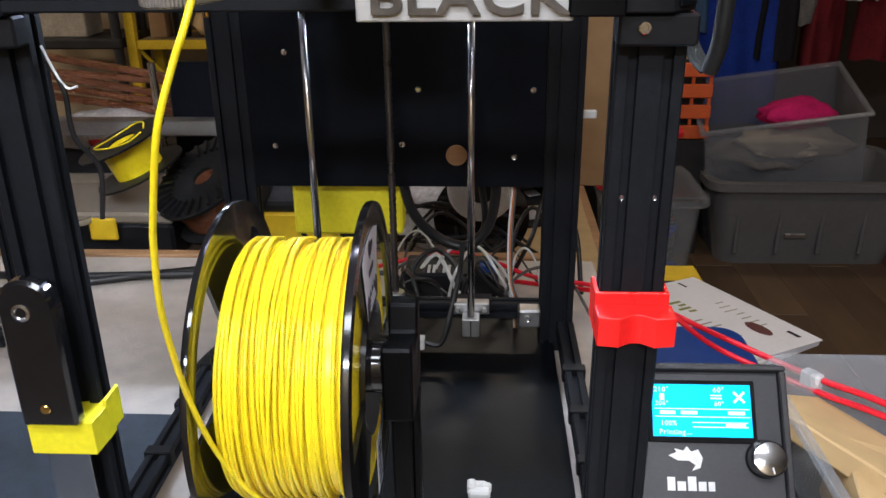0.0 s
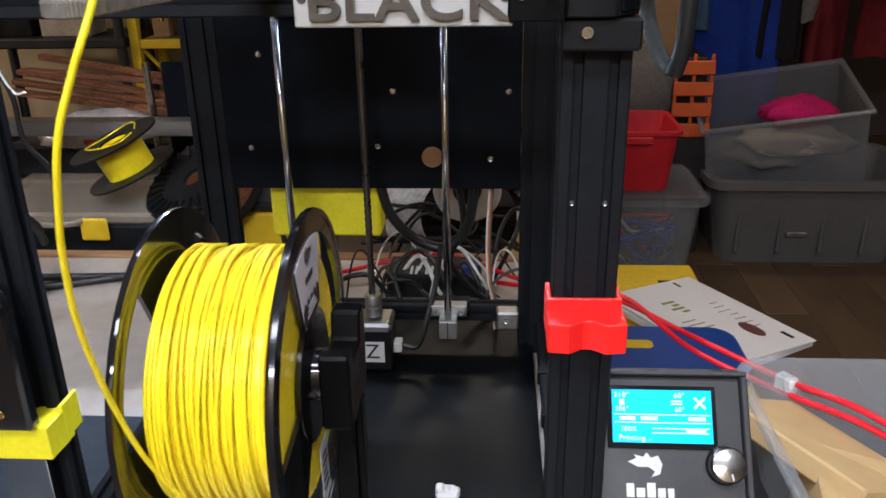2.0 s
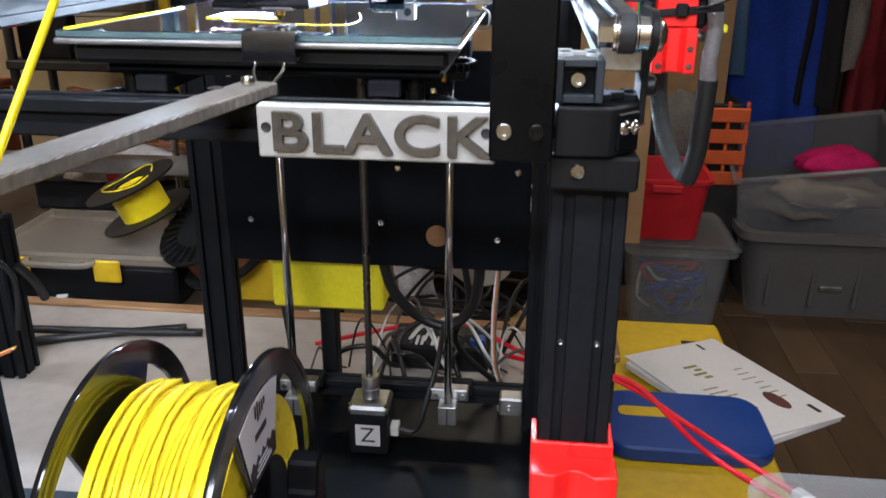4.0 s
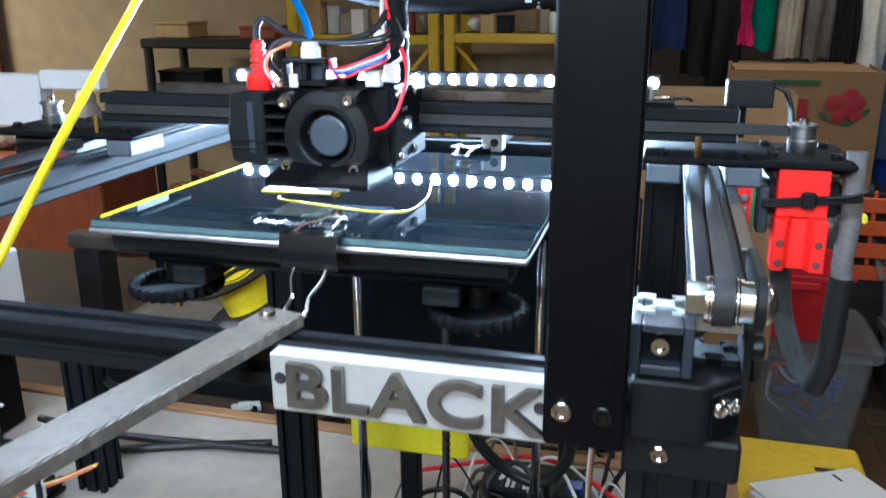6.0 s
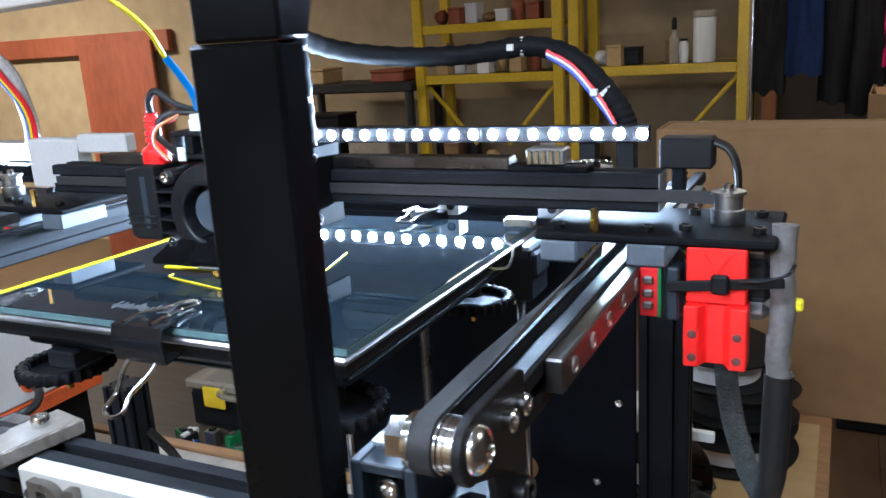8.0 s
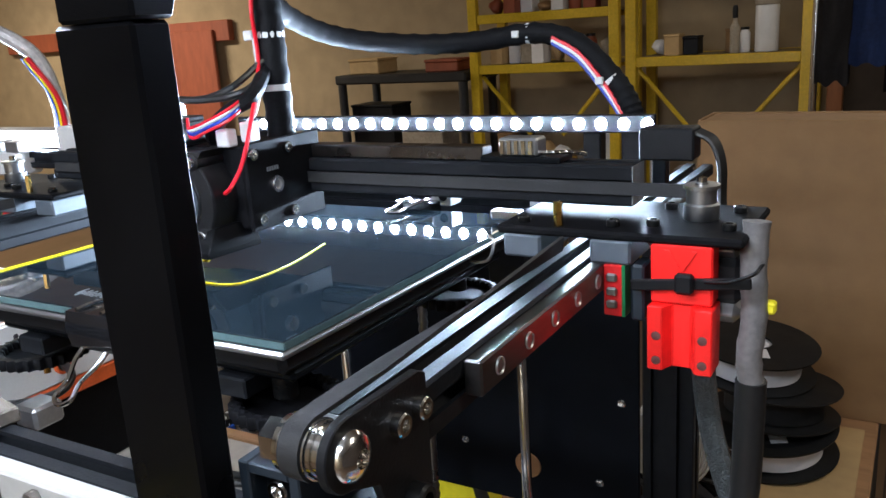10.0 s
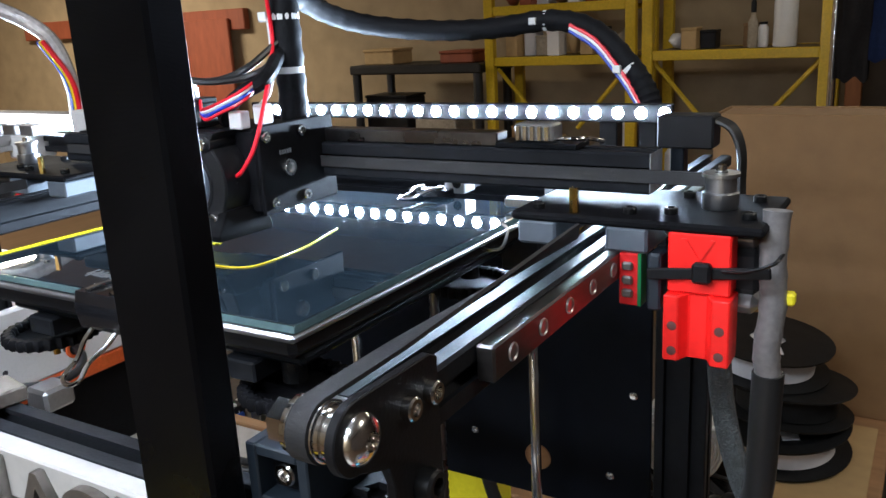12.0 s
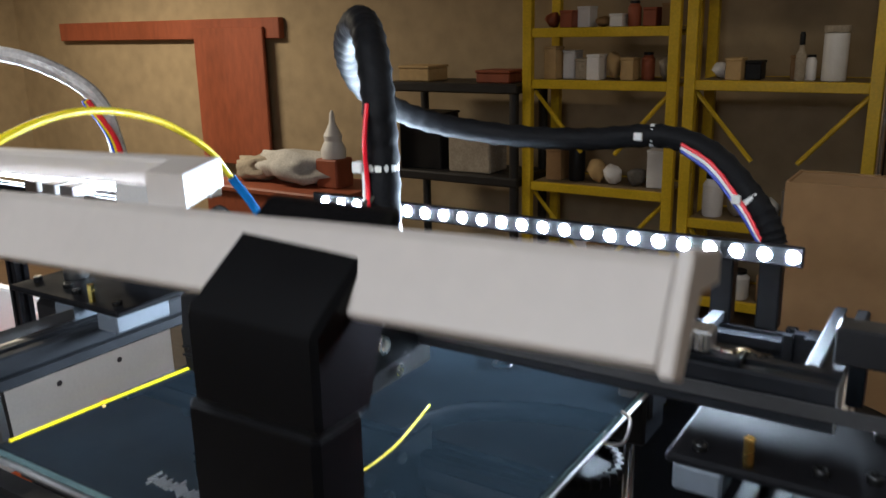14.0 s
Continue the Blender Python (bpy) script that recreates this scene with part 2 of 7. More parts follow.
def attach(ob, parent):
    """Makes ob a child that keeps its place in the world."""
    if parent is not None:
        ob.parent = parent
        if parent.type == "EMPTY":
            ob.matrix_parent_inverse = Matrix.Translation(-parent.location)


def thing(name, label, category, at=(0, 0, 0), group="", kind=""):
    ob = new(name)
    ob.empty_display_size = 0.02
    ob.location = at
    return tagged(ob, label, category, group, kind)


def box(x0, x1, y0, y1, z0, z1, bevel=0.0006, bm=None, turn=None, seg=1):
    """An upright block between the given limits, its edges broken."""
    own = bm is None
    bm = bmesh.new() if own else bm
    made = bmesh.ops.create_cube(bm, size=1)["verts"]
    m = Matrix.Translation(((x0 + x1) / 2, (y0 + y1) / 2, (z0 + z1) / 2)) @ Matrix.Diagonal((abs(x1 - x0), abs(y1 - y0), abs(z1 - z0), 1))
    bmesh.ops.transform(bm, matrix=m, verts=made)
    if bevel:
        edges = {e for v in made for e in v.link_edges}
        made = bmesh.ops.bevel(bm, geom=list(edges), offset=bevel, segments=seg, affect="EDGES", profile=0.5)["verts"] + [v for v in made if v.is_valid]
    if turn is not None:
        bmesh.ops.transform(bm, matrix=turn, verts=list({v for v in made if v.is_valid}))
    return bm


def rod(p0, p1, r, seg=16, bm=None, r1=None, bevel=0.0):
    """A round bar from p0 to p1, tapering to r1."""
    bm = bmesh.new() if bm is None else bm
    a, b = Vector(p0), Vector(p1)
    m = Matrix.Translation((a + b) / 2) @ (b - a).to_track_quat("Z", "Y").to_matrix().to_4x4()
    made = bmesh.ops.create_cone(bm, cap_ends=True, segments=seg, radius1=r, radius2=r if r1 is None else r1, depth=(b - a).length, matrix=m)["verts"]
    if bevel:
        rims = [e for e in {e for v in made for e in v.link_edges} if any(len(f.verts) > 4 for f in e.link_faces)]
        bmesh.ops.bevel(bm, geom=rims, offset=bevel, segments=2, affect="EDGES", profile=0.5)
    return bm


def lathe(points, centre, axis, seg=32, bm=None):
    """Turns a profile of (radius, height) about an axis through centre."""
    bm = bmesh.new() if bm is None else bm
    m = Matrix.Translation(centre) @ Vector(axis).to_track_quat("Z", "Y").to_matrix().to_4x4()
    rings = []
    for r, h in points:
        if r < 1e-6:
            rings.append([bm.verts.new(m @ Vector((0, 0, h)))])
        else:
            rings.append([bm.verts.new(m @ Vector((r * math.cos(2 * math.pi * k / seg), r * math.sin(2 * math.pi * k / seg), h))) for k in range(seg)])
    for a, b in zip(rings, rings[1:]):
        for k in range(seg):
            q = [a[k % len(a)], a[(k + 1) % len(a)], b[(k + 1) % len(b)], b[k % len(b)]]
            q = list(dict.fromkeys(q))
            if len(q) > 2:
                bm.faces.new(q)
    bmesh.ops.recalc_face_normals(bm, faces=bm.faces[:])
    return bm


def smooth_path(points, per=8):
    """A Catmull-Rom line through the points."""
    p = [Vector(q) for q in points]
    p = [2 * p[0] - p[1], *p, 2 * p[-1] - p[-2]]
    out = []
    for k in range(1, len(p) - 2):
        for j in range(per):
            t = j / per
            a, b, c, d = p[k - 1:k + 3]
            out.append(0.5 * (2 * b + (c - a) * t + (2 * a - 5 * b + 4 * c - d) * t * t + (3 * b - a - 3 * c + d) * t ** 3))
    return out + [p[-2]]


def cord(points, r, seg=8, per=8, bm=None, flat=1.0, ridge=0.0, pitch=3):
    """A cable, wire or tube swept along a smooth line; ridge makes a wound wrap."""
    bm = bmesh.new() if bm is None else bm
    line = smooth_path(points, per)
    side = Vector((0.3, 0.2, 1)).normalized()
    rings = []
    for k, p in enumerate(line):
        d = (line[min(k + 1, len(line) - 1)] - line[max(k - 1, 0)]).normalized()
        u = (side - d * side.dot(d))
        u = u.normalized() if u.length > 1e-4 else d.orthogonal().normalized()
        side = u
        v = d.cross(u)
        rk = r * (1 + (ridge if k % pitch == 0 else 0))
        rings.append([bm.verts.new(p + rk * (math.cos(2 * math.pi * j / seg) * u * flat + math.sin(2 * math.pi * j / seg) * v)) for j in range(seg)])
    for a, b in zip(rings, rings[1:]):
        for j in range(seg):
            bm.faces.new((a[j], a[(j + 1) % seg], b[(j + 1) % seg], b[j]))
    bm.faces.new(rings[0][::-1])
    bm.faces.new(rings[-1])
    return bm


def prism(outline, depth, m=None, bevel=0.0):
    """Thickens a flat outline (in its own xy plane) by depth along z, then poses it."""
    bm = bmesh.new()
    f = bm.faces.new([bm.verts.new((x, y, 0)) for x, y in outline])
    top = bmesh.ops.extrude_face_region(bm, geom=[f])["geom"]
    bmesh.ops.translate(bm, vec=(0, 0, depth), verts=[g for g in top if isinstance(g, bmesh.types.BMVert)])
    bmesh.ops.recalc_face_normals(bm, faces=bm.faces[:])
    if bevel:
        bmesh.ops.bevel(bm, geom=bm.edges[:], offset=bevel, segments=1, affect="EDGES")
    if m is not None:
        bmesh.ops.transform(bm, matrix=m, verts=bm.verts[:])
    return bm


def slot_outline(nx, ny, s=0.02):
    """The cross-section of a slotted extrusion of nx by ny cells, centred."""
    w, d, i, t = 0.0031, 0.0018, 0.0055, 0.0042
    half = [(-w, 0), (-w, -d), (-i, -d), (-i + 0.0025, -t - d), (i - 0.0025, -t - d), (i, -d), (w, -d), (w, 0)]
    out = []
    X, Y, c = nx * s / 2, ny * s / 2, 0.0012

    def side(n, length, place):
        pts = []
        for k in range(n):
            mid = -length / 2 + s * (k + 0.5)
            pts += [place(mid + u, v) for u, v in half]
        return pts
    out += [(-X + c, Y)] + side(nx, 2 * X, lambda u, v: (u, Y + v)) + [(X - c, Y), (X, Y - c)]
    out += side(ny, 2 * Y, lambda u, v: (X + v, -u)) + [(X, -Y + c), (X - c, -Y)]
    out += side(nx, 2 * X, lambda u, v: (-u, -Y - v)) + [(-X + c, -Y), (-X, -Y + c)]
    out += side(ny, 2 * Y, lambda u, v: (-X - v, u)) + [(-X, Y - c)]
    return out


def extrusion(axis, a, b, cu, cv, nu=1, nv=1):
    """A slotted bar along an axis from a to b; cu, cv its centre on the other two axes (in x, y, z order)."""
    turn = {"z": Matrix(((1, 0, 0, cu), (0, 1, 0, cv), (0, 0, 1, a), (0, 0, 0, 1))),
            "y": Matrix(((1, 0, 0, cu), (0, 0, 1, a), (0, 1, 0, cv), (0, 0, 0, 1))),
            "x": Matrix(((0, 0, 1, a), (1, 0, 0, cu), (0, 1, 0, cv), (0, 0, 0, 1)))}[axis]
    bm = prism(slot_outline(nu, nv), b - a, turn)
    bmesh.ops.recalc_face_normals(bm, faces=bm.faces[:])
    return bm


def cap_bolt(parent, at, axis, r=0.0042, h=0.004, mat=None, name="bolt"):
    """A socket-head bolt with its hexagon recess."""
    bm = lathe([(0, 0), (r * 0.98, 0), (r, 0.0004), (r, h * 0.82), (r * 0.86, h), (r * 0.56, h), (r * 0.48, h * 0.45), (0, h * 0.42)], at, axis, 24)
    return part(name, bm, mat or CHROME, parent, smooth=False)


def dome_bolt(parent, at, axis, r, h, mat=None):
    pts = [(0, 0), (r, 0), (r, h * 0.15)] + [(r * math.cos(a), h * 0.15 + h * 0.85 * math.sin(a)) for a in (0.35, 0.7, 1.0)]
    pts += [(r * 0.38, h * 0.96), (r * 0.32, h * 0.5), (0, h * 0.48)]
    return part("bolt", lathe(pts, at, axis, 24), mat or CHROME, parent, smooth=False)


def writing(name, text, size, m, mat, parent, depth=0.0004, spacing=1.0, bold=0.0):
    """Raised letters in the built-in font, turned into a mesh."""
    cu = bpy.data.curves.new(name, "FONT")
    cu.body, cu.size, cu.extrude, cu.space_character, cu.offset = text, size, depth, spacing, bold
    cu.align_x, cu.align_y = "CENTER", "CENTER"
    tmp = bpy.data.objects.new(name, cu)
    scene.collection.objects.link(tmp)
    bpy.context.view_layer.update()
    me = bpy.data.meshes.new_from_object(tmp.evaluated_get(bpy.context.evaluated_depsgraph_get()))
    bpy.data.objects.remove(tmp)
    me.materials.clear()
    me.materials.append(mat)
    ob = new(name, me)
    me.transform(m)
    attach(ob, parent)
    return ob


def lump(centre, size, seed, mat, name, parent=None, rough=0.25, flat=0.0, sub=3):
    """A soft uneven heap, for cloth, bags and loose stuff."""
    bm = bmesh.new()
    bmesh.ops.create_icosphere(bm, subdivisions=sub, radius=1)
    off = Vector((seed * 3.7, seed * 1.3, seed * 2.1))
    for v in bm.verts:
        d = v.co.copy()
        k = 1 + rough * (noise.noise(d * 1.7 + off) + 0.6 * noise.noise(d * 4 + off) + 0.3 * noise.noise(d * 9 + off))
        v.co = Vector((d.x * size[0] * k, d.y * size[1] * k, max(d.z, -1 + flat) * size[2] * k)) + Vector(centre)
    return part(name, bm, mat, parent, smooth=True)


# ================= the printer =================
GY = 0.018                      # how far back the gantry stands on its side rails
printer = thing("printer", "black open-frame desktop printer built from slotted aluminium bars", "printer", (-0.03, 0.2, 0.0))

# uprights
for x, y0, top in ((0.16, 0.0, 0.475), (-0.223, 0.0, 0.475), (0.152, 0.41, 0.488), (-0.215, 0.41, 0.488)):
    part("upright", extrusion("z", 0.0, top, x, y0 + 0.01, 2, 1), ANODIZED, printer, "black slotted aluminium upright")
# base bars
part("base_bar", extrusion("x", -0.203, 0.14, 0.01, 0.03, 1, 1), ANODIZED, printer)
part("base_bar", extrusion("x", -0.195, 0.132, 0.42, 0.052, 1, 1), ANODIZED, printer)
part("base_bar", extrusion("y", 0.02, 0.41, -0.233, 0.03, 1, 1), ANODIZED, printer)
part("base_bar", extrusion("y", 0.02, 0.41, 0.163, 0.03, 1, 1), ANODIZED, printer)
for y in (0.14, 0.22, 0.30):
    for x in (-0.233, 0.163):
        part("bar_clip", box(x - 0.0125, x + 0.0125, y - 0.006, y + 0.006, 0.026, 0.0425, 0.001), PLASTIC, printer)
part("base_plate", box(-0.200, 0.150, 0.021, 0.500, 0.006, 0.010, 0.001), BLACK_PLATE, printer, "glossy black base plate")
# little feet under the base plate
for x in (-0.14, 0.13):
    for y in (0.04, 0.38):
        part("foot", rod((x, y, 0), (x, y, 0.006), 0.012), RUBBER, printer)
# front crossbar and its end brackets
part("crossbar", extrusion("x", -0.203, 0.140, -0.010, 0.460, 1, 1), ANODIZED, printer, "black slotted front crossbar")
for x in (0.16, -0.223):
    bm = box(x - 0.022, x + 0.022, -0.016, -0.0005, 0.430, 0.4475, 0.0015)
    part("corner_bracket", bm, PLASTIC, printer)
    cap_bolt(printer, (x - 0.008 if x > 0 else x + 0.006, -0.016, 0.4405), (0, -1, 0), 0.0036, 0.0025)
# angled corner cover at the front end of the crossbar
cover = prism([(0.140, -0.021), (0.166, -0.021), (0.181, -0.006), (0.181, 0.019), (0.140, 0.019)], 0.024, Matrix.Translation((0, 0, 0.4485)), 0.001)
corner = part("corner_cover", cover, PLASTIC, printer, "black moulded corner cover with bevelled edges")
part("recess", box(-0.0075, 0.0075, -0.001, 0.001, -0.009, 0.009, 0.0006, turn=Matrix.Translation((0.1745, -0.0142, 0.4605)) @ Matrix.Rotation(radians(45), 4, "Z")), BLACK_PLATE, corner)
dome_bolt(printer, (0.1725, -0.0165, 0.4625), (0.7, -0.7, 0), 0.0038, 0.003)
cap_bolt(printer, (0.1765, -0.0125, 0.4625), (0.7, -0.7, 0), 0.0034, 0.003)
cover = prism([(-0.203, -0.021), (-0.229, -0.021), (-0.244, -0.006), (-0.244, 0.019), (-0.203, 0.019)], 0.024, Matrix.Translation((0, 0, 0.4485)), 0.001)
part("corner_cover", cover, PLASTIC, printer)
for x in (-0.227, -0.212):
    cap_bolt(printer, (x, -0.021, 0.4555), (0, -1, 0), 0.0036, 0.0025)
# short upright stubs that carry the side rails, with printed frames round their bolts
for x in (0.1500, -0.213):
    part("stub", extrusion("z", 0.4735, 0.4955, x, 0.002, 1, 1), CUT_END, printer, "short upright with a bare cut end")
    bm = bmesh.new()
    for dx0, dx1, z0, z1 in ((-0.0115, -0.0075, 0.474, 0.4945), (0.0075, 0.0115, 0.474, 0.4945), (-0.0075, 0.0075, 0.474, 0.478), (-0.0075, 0.0075, 0.4910, 0.4945)):
        box(x + dx0, x + dx1, -0.019, 0.010, z0, z1, 0.0005, bm)
    part("bolt_frame", bm, PRINT_SLATE, printer, "slate printed bracket frame")
    part("bolt_plate", box(x - 0.0075, x + 0.0075, -0.0125, -0.009, 0.478, 0.491, 0.0003), BLACK_PLATE, printer)
    cap_bolt(printer, (x - 0.0005, -0.0125, 0.4845), (0, -1, 0), 0.0038, 0.0035)

# side rails with steel guides, idlers and belts
for sx, cx in ((1, 0.1695), (-1, -0.2325)):
    part("side_rail", extrusion("y", -0.004, 0.425, cx, 0.4975, 1, 1), ANODIZED, printer, "black slotted side rail")
    out = cx + sx * 0.010
    part("rail_end", box(cx - 0.0098, cx + 0.0098, -0.0045, -0.0041, 0.4880, 0.5072, 0), CUT_END, printer)
    gx = sorted((out, out + sx * 0.007))
    guide = part("guide_rail", box(gx[0], gx[1], 0.047, 0.375, 0.4935, 0.5065, 0.0008), RAIL_STEEL, printer, "ground steel guide rail with countersunk holes")
    for k in range(13):
        y = 0.0605 + 0.025 * k
        part("hole", lathe([(0, 0.0002), (0.0026, 0.0002), (0.0031, 0.0007), (0.0033, 0.0003), (0.0034, 0)], (out + sx * 0.007, y, 0.5), (sx, 0, 0), 14), ALUMINIUM, guide)
    # idler plate: rounded nose in front, leg with an open slot below
    pts = [(-0.022 + 0.0105 * math.cos(a), 0.507 + 0.0105 * math.sin(a)) for a in [radians(90 + 15 * k) for k in range(0, 13)]]
    pts += [(-0.010, 0.4915), (-0.0075, 0.485), (-0.0075, 0.462), (0.016, 0.462), (0.018, 0.470), (0.018, 0.5145), (0.014, 0.5165)]
    m = Matrix(((0, 0, sx, out + sx * 0.0003), (1, 0, 0, 0), (0, 1, 0, 0), (0, 0, 0, 1)))
    part("idler_plate", prism(pts, 0.0032, m, 0.0004), PLASTIC, printer, "black rounded idler plate")
    face = out + sx * 0.0035
    dome_bolt(printer, (face, -0.022, 0.507), (sx, 0, 0), 0.0074, 0.0046)
    cap_bolt(printer, (face, 0.0005, 0.5055), (sx, 0, 0), 0.0036, 0.0034)
    cap_bolt(printer, (face, 0.0125, 0.5055), (sx, 0, 0), 0.0036, 0.0034)
    cap_bolt(printer, (face, 0.0060, 0.4790), (sx, 0, 0), 0.0050, 0.0055, DARK_STEEL)
    # idler: nut, washers, bearing
    idler = part("idler", lathe([(0, -0.0050), (0.0078, -0.0050), (0.0086, -0.0046), (0.0086, -0.0040), (0.0074, -0.0036), (0.0074, 0.0036), (0.0086, 0.0040), (0.0086, 0.0046), (0.0078, 0.0050), (0, 0.0050)],
                                (cx, -0.022, 0.507), (1, 0, 0), 28), STEEL, printer)
    part("nut", rod((cx - sx * 0.0125, -0.022, 0.507), (cx - sx * 0.0060, -0.022, 0.507), 0.0066, 6), CHROME, idler)
    part("washer", rod((cx - sx * 0.0062, -0.022, 0.507), (cx - sx * 0.0050, -0.022, 0.507), 0.0082, 24), CHROME, idler)
    part("washer", rod((cx + sx * 0.0052, -0.022, 0.507), (cx + sx * 0.0064, -0.022, 0.507), 0.0082, 24), CHROME, idler)
    part("nut", rod((cx + sx * 0.0064, -0.022, 0.507), (cx + sx * 0.0100, -0.022, 0.507), 0.0076, 24), CHROME, idler)
    # belt, twisting on its way back to the gantry
    bm = bmesh.new()
    rings = []
    line = []
    for k in range(24):
        t = k / 23
        y = -0.022 + (1 - t) * (0.166 + GY)
        line.append((y, 0.5155 + 0.0005 * (1 - t), max(0.0, (1 - t) * 1.25 - 0.25) * 82))
    for k in range(1, 11):
        a = radians(90 + 18 * k)
        line.append((-0.022 + 0.0085 * math.cos(a), 0.507 + 0.0085 * math.sin(a), None))
    for k in range(1, 8):
        line.append((-0.022 + 0.055 * k, 0.4985, None))
    for k, (y, z, tw) in enumerate(line):
        a = line[max(k - 1, 0)]
        b = line[min(k + 1, len(line) - 1)]
        d = Vector((0, b[0] - a[0], b[1] - a[1])).normalized()
        u = Vector((1, 0, 0))
        if tw:
            u = Matrix.Rotation(radians(tw * sx), 3, d) @ u
        v = d.cross(u)
        c = Vector((cx, y, z))
        rings.append([bm.verts.new(c + u * p * 0.0034 + v * q * 0.0007) for p, q in ((-1, -1), (1, -1), (1, 1), (-1, 1))])
    for a, b in zip(rings, rings[1:]):
        for j in range(4):
            bm.faces.new((a[j], a[(j + 1) % 4], b[(j + 1) % 4], b[j]))
    part("belt", bm, RUBBER, printer, "black toothed drive belt")

# back top bar and the panel
part("back_bar", extrusion("x", -0.195, 0.132, 0.420, 0.474, 1, 1), ANODIZED, printer)
panel = part("back_panel", box(-0.194, 0.131, 0.406, 0.4095, 0.210, 0.440, 0.001), PANEL_BLACK, printer, "matt black back panel with small screws")
for x, z in ((0.117, 0.319), (-0.007, 0.320), (0.098, 0.2445), (-0.026, 0.259), (-0.168, 0.257), (-0.150, 0.36), (0.03, 0.40)):
    part("screw", lathe([(0, 0.0024), (0.0024, 0.0022), (0.0036, 0.001), (0.0037, 0)], (x, 0.406, z), (0, -1, 0), 12), CHROME, panel)
part("hole", lathe([(0, 0.0003), (0.0105, 0.0003), (0.0112, 0.0009), (0.012, 0)], (0.034, 0.406, 0.2467), (0, -1, 0), 24), WOOD, panel, "round cable hole showing tan board behind")

# z rods, screw, motor
for x, name in ((-0.119, "guide_rod"), (0.051, "guide_rod")):
    part(name, rod((x, 0.366, 0.062), (x, 0.366, 0.462), 0.0042, 20), STEEL, printer, "polished steel guide rod", True)
    foot = part("rod_foot", box(x - 0.010, x + 0.010, 0.356, 0.376, 0.046, 0.068, 0.001), ALUMINIUM, printer)
    part("flange", box(x - 0.021, x + 0.021, 0.377, 0.392, 0.064, 0.078, 0.0012), ALUMINIUM, foot)
    part("split", box(x - 0.0006, x + 0.0006, 0.3555, 0.3562, 0.047, 0.067, 0), DARK_STEEL, foot)
    for dx in (-0.015, 0.015):
        part("screw", lathe([(0, 0.003), (0.003, 0.003), (0.0034, 0)], (x + dx, 0.377, 0.071), (0, -1, 0), 12), CHROME, foot)
    part("cross_piece", box(x - 0.024, x + 0.024, 0.392, 0.410, 0.062, 0.076, 0.001), ANODIZED, printer)
bm = bmesh.new()
turns, per = 46, 8
rings = []
for k in range(turns * 2 + 1):
    z = 0.09 + 0.36 * k / (turns * 2)
    r = 0.0042 if k % 2 else 0.0034
    rings.append([bm.verts.new((-0.034 + r * math.cos(2 * math.pi * j / 12), 0.362 + r * math.sin(2 * math.pi * j / 12), z + 0.004 * j / 12)) for j in range(12)])
for a, b in zip(rings, rings[1:]):
    for j in range(12):
        bm.faces.new((a[j], a[(j + 1) % 12], b[(j + 1) % 12], b[j]))
part("lead_screw", bm, RAIL_STEEL, printer, "grey threaded lead screw", True)
part("coupler", lathe([(0, 0), (0.0092, 0), (0.0096, 0.0006), (0.0096, 0.011), (0.0088, 0.0116), (0.0088, 0.0125), (0.0096, 0.013), (0.0096, 0.025), (0.009, 0.026), (0, 0.026)], (-0.033, 0.362, 0.074), (0, 0, 1), 24), ALUMINIUM, printer, "grey aluminium shaft coupler")
zmotor = part("z_motor", box(-0.054, -0.012, 0.341, 0.383, 0.012, 0.068, 0.002), PLASTIC, printer, "black stepper motor with a white label")
part("end_plate", box(-0.0545, -0.0115, 0.3405, 0.3835, 0.060, 0.0715, 0.003), ALUMINIUM, zmotor)
part("label", box(-0.047, -0.020, 0.3402, 0.3408, 0.024, 0.050, 0), PAPER, zmotor)
writing("letter", "Z", 0.026, Matrix.Translation((-0.0335, 0.3400, 0.037)) @ Matrix.Rotation(radians(90), 4, "X"), INK, zmotor, 0.0001)
part("plug", box(-0.0115, -0.002, 0.352, 0.368, 0.030, 0.042, 0.001), WIRE_WHITE, zmotor)
for dx in (-0.052, -0.014):
    cap_bolt(printer, (dx, 0.345, 0.0715), (0, 0, 1), 0.0026, 0.002)
part("motor_cable", cord([(-0.002, 0.36, 0.036), (0.016, 0.358, 0.036), (0.026, 0.37, 0.062), (0.036, 0.40, 0.10), (0.04, 0.432, 0.13)], 0.0032), CABLE, printer)
# cast corner brackets on the base
for x, sx in ((0.132, -1), (-0.195, 1)):
    br = part("corner_bracket", box(min(x, x + sx * 0.026), max(x, x + sx * 0.026), 0.388, 0.4095, 0.042, 0.064, 0.002), ALUMINIUM, printer)
    cap_bolt(printer, (x + sx * 0.015, 0.388, 0.054), (0, -1, 0), 0.004, 0.003)
# bed carrier that runs on the rods
part("carrier", box(-0.135, 0.070, 0.350, 0.382, 0.438, 0.458, 0.002), ANODIZED, printer)
for x in (-0.119, 0.051):
    part("bearing_block", box(x - 0.016, x + 0.016, 0.347, 0.385, 0.420, 0.462, 0.002), ANODIZED, printer)
for x in (-0.105, 0.040):
    part("carrier_arm", box(x - 0.010, x + 0.010, 0.075, 0.350, 0.456, 0.466, 0.001), ANODIZED, printer)
part("carrier_plate", box(-0.135, 0.075, 0.080, 0.290, 0.466, 0.472, 0.002), BLACK_PLATE, printer)
bed = part("heated_bed", box(-0.157, 0.087, 0.062, 0.309, 0.4855, 0.4890, 0.0012), ALUMINIUM, printer, "bare aluminium heated bed plate")
part("insulation", box(-0.150, 0.079, 0.070, 0.302, 0.4735, 0.4852, 0.003), PLASTIC, bed)
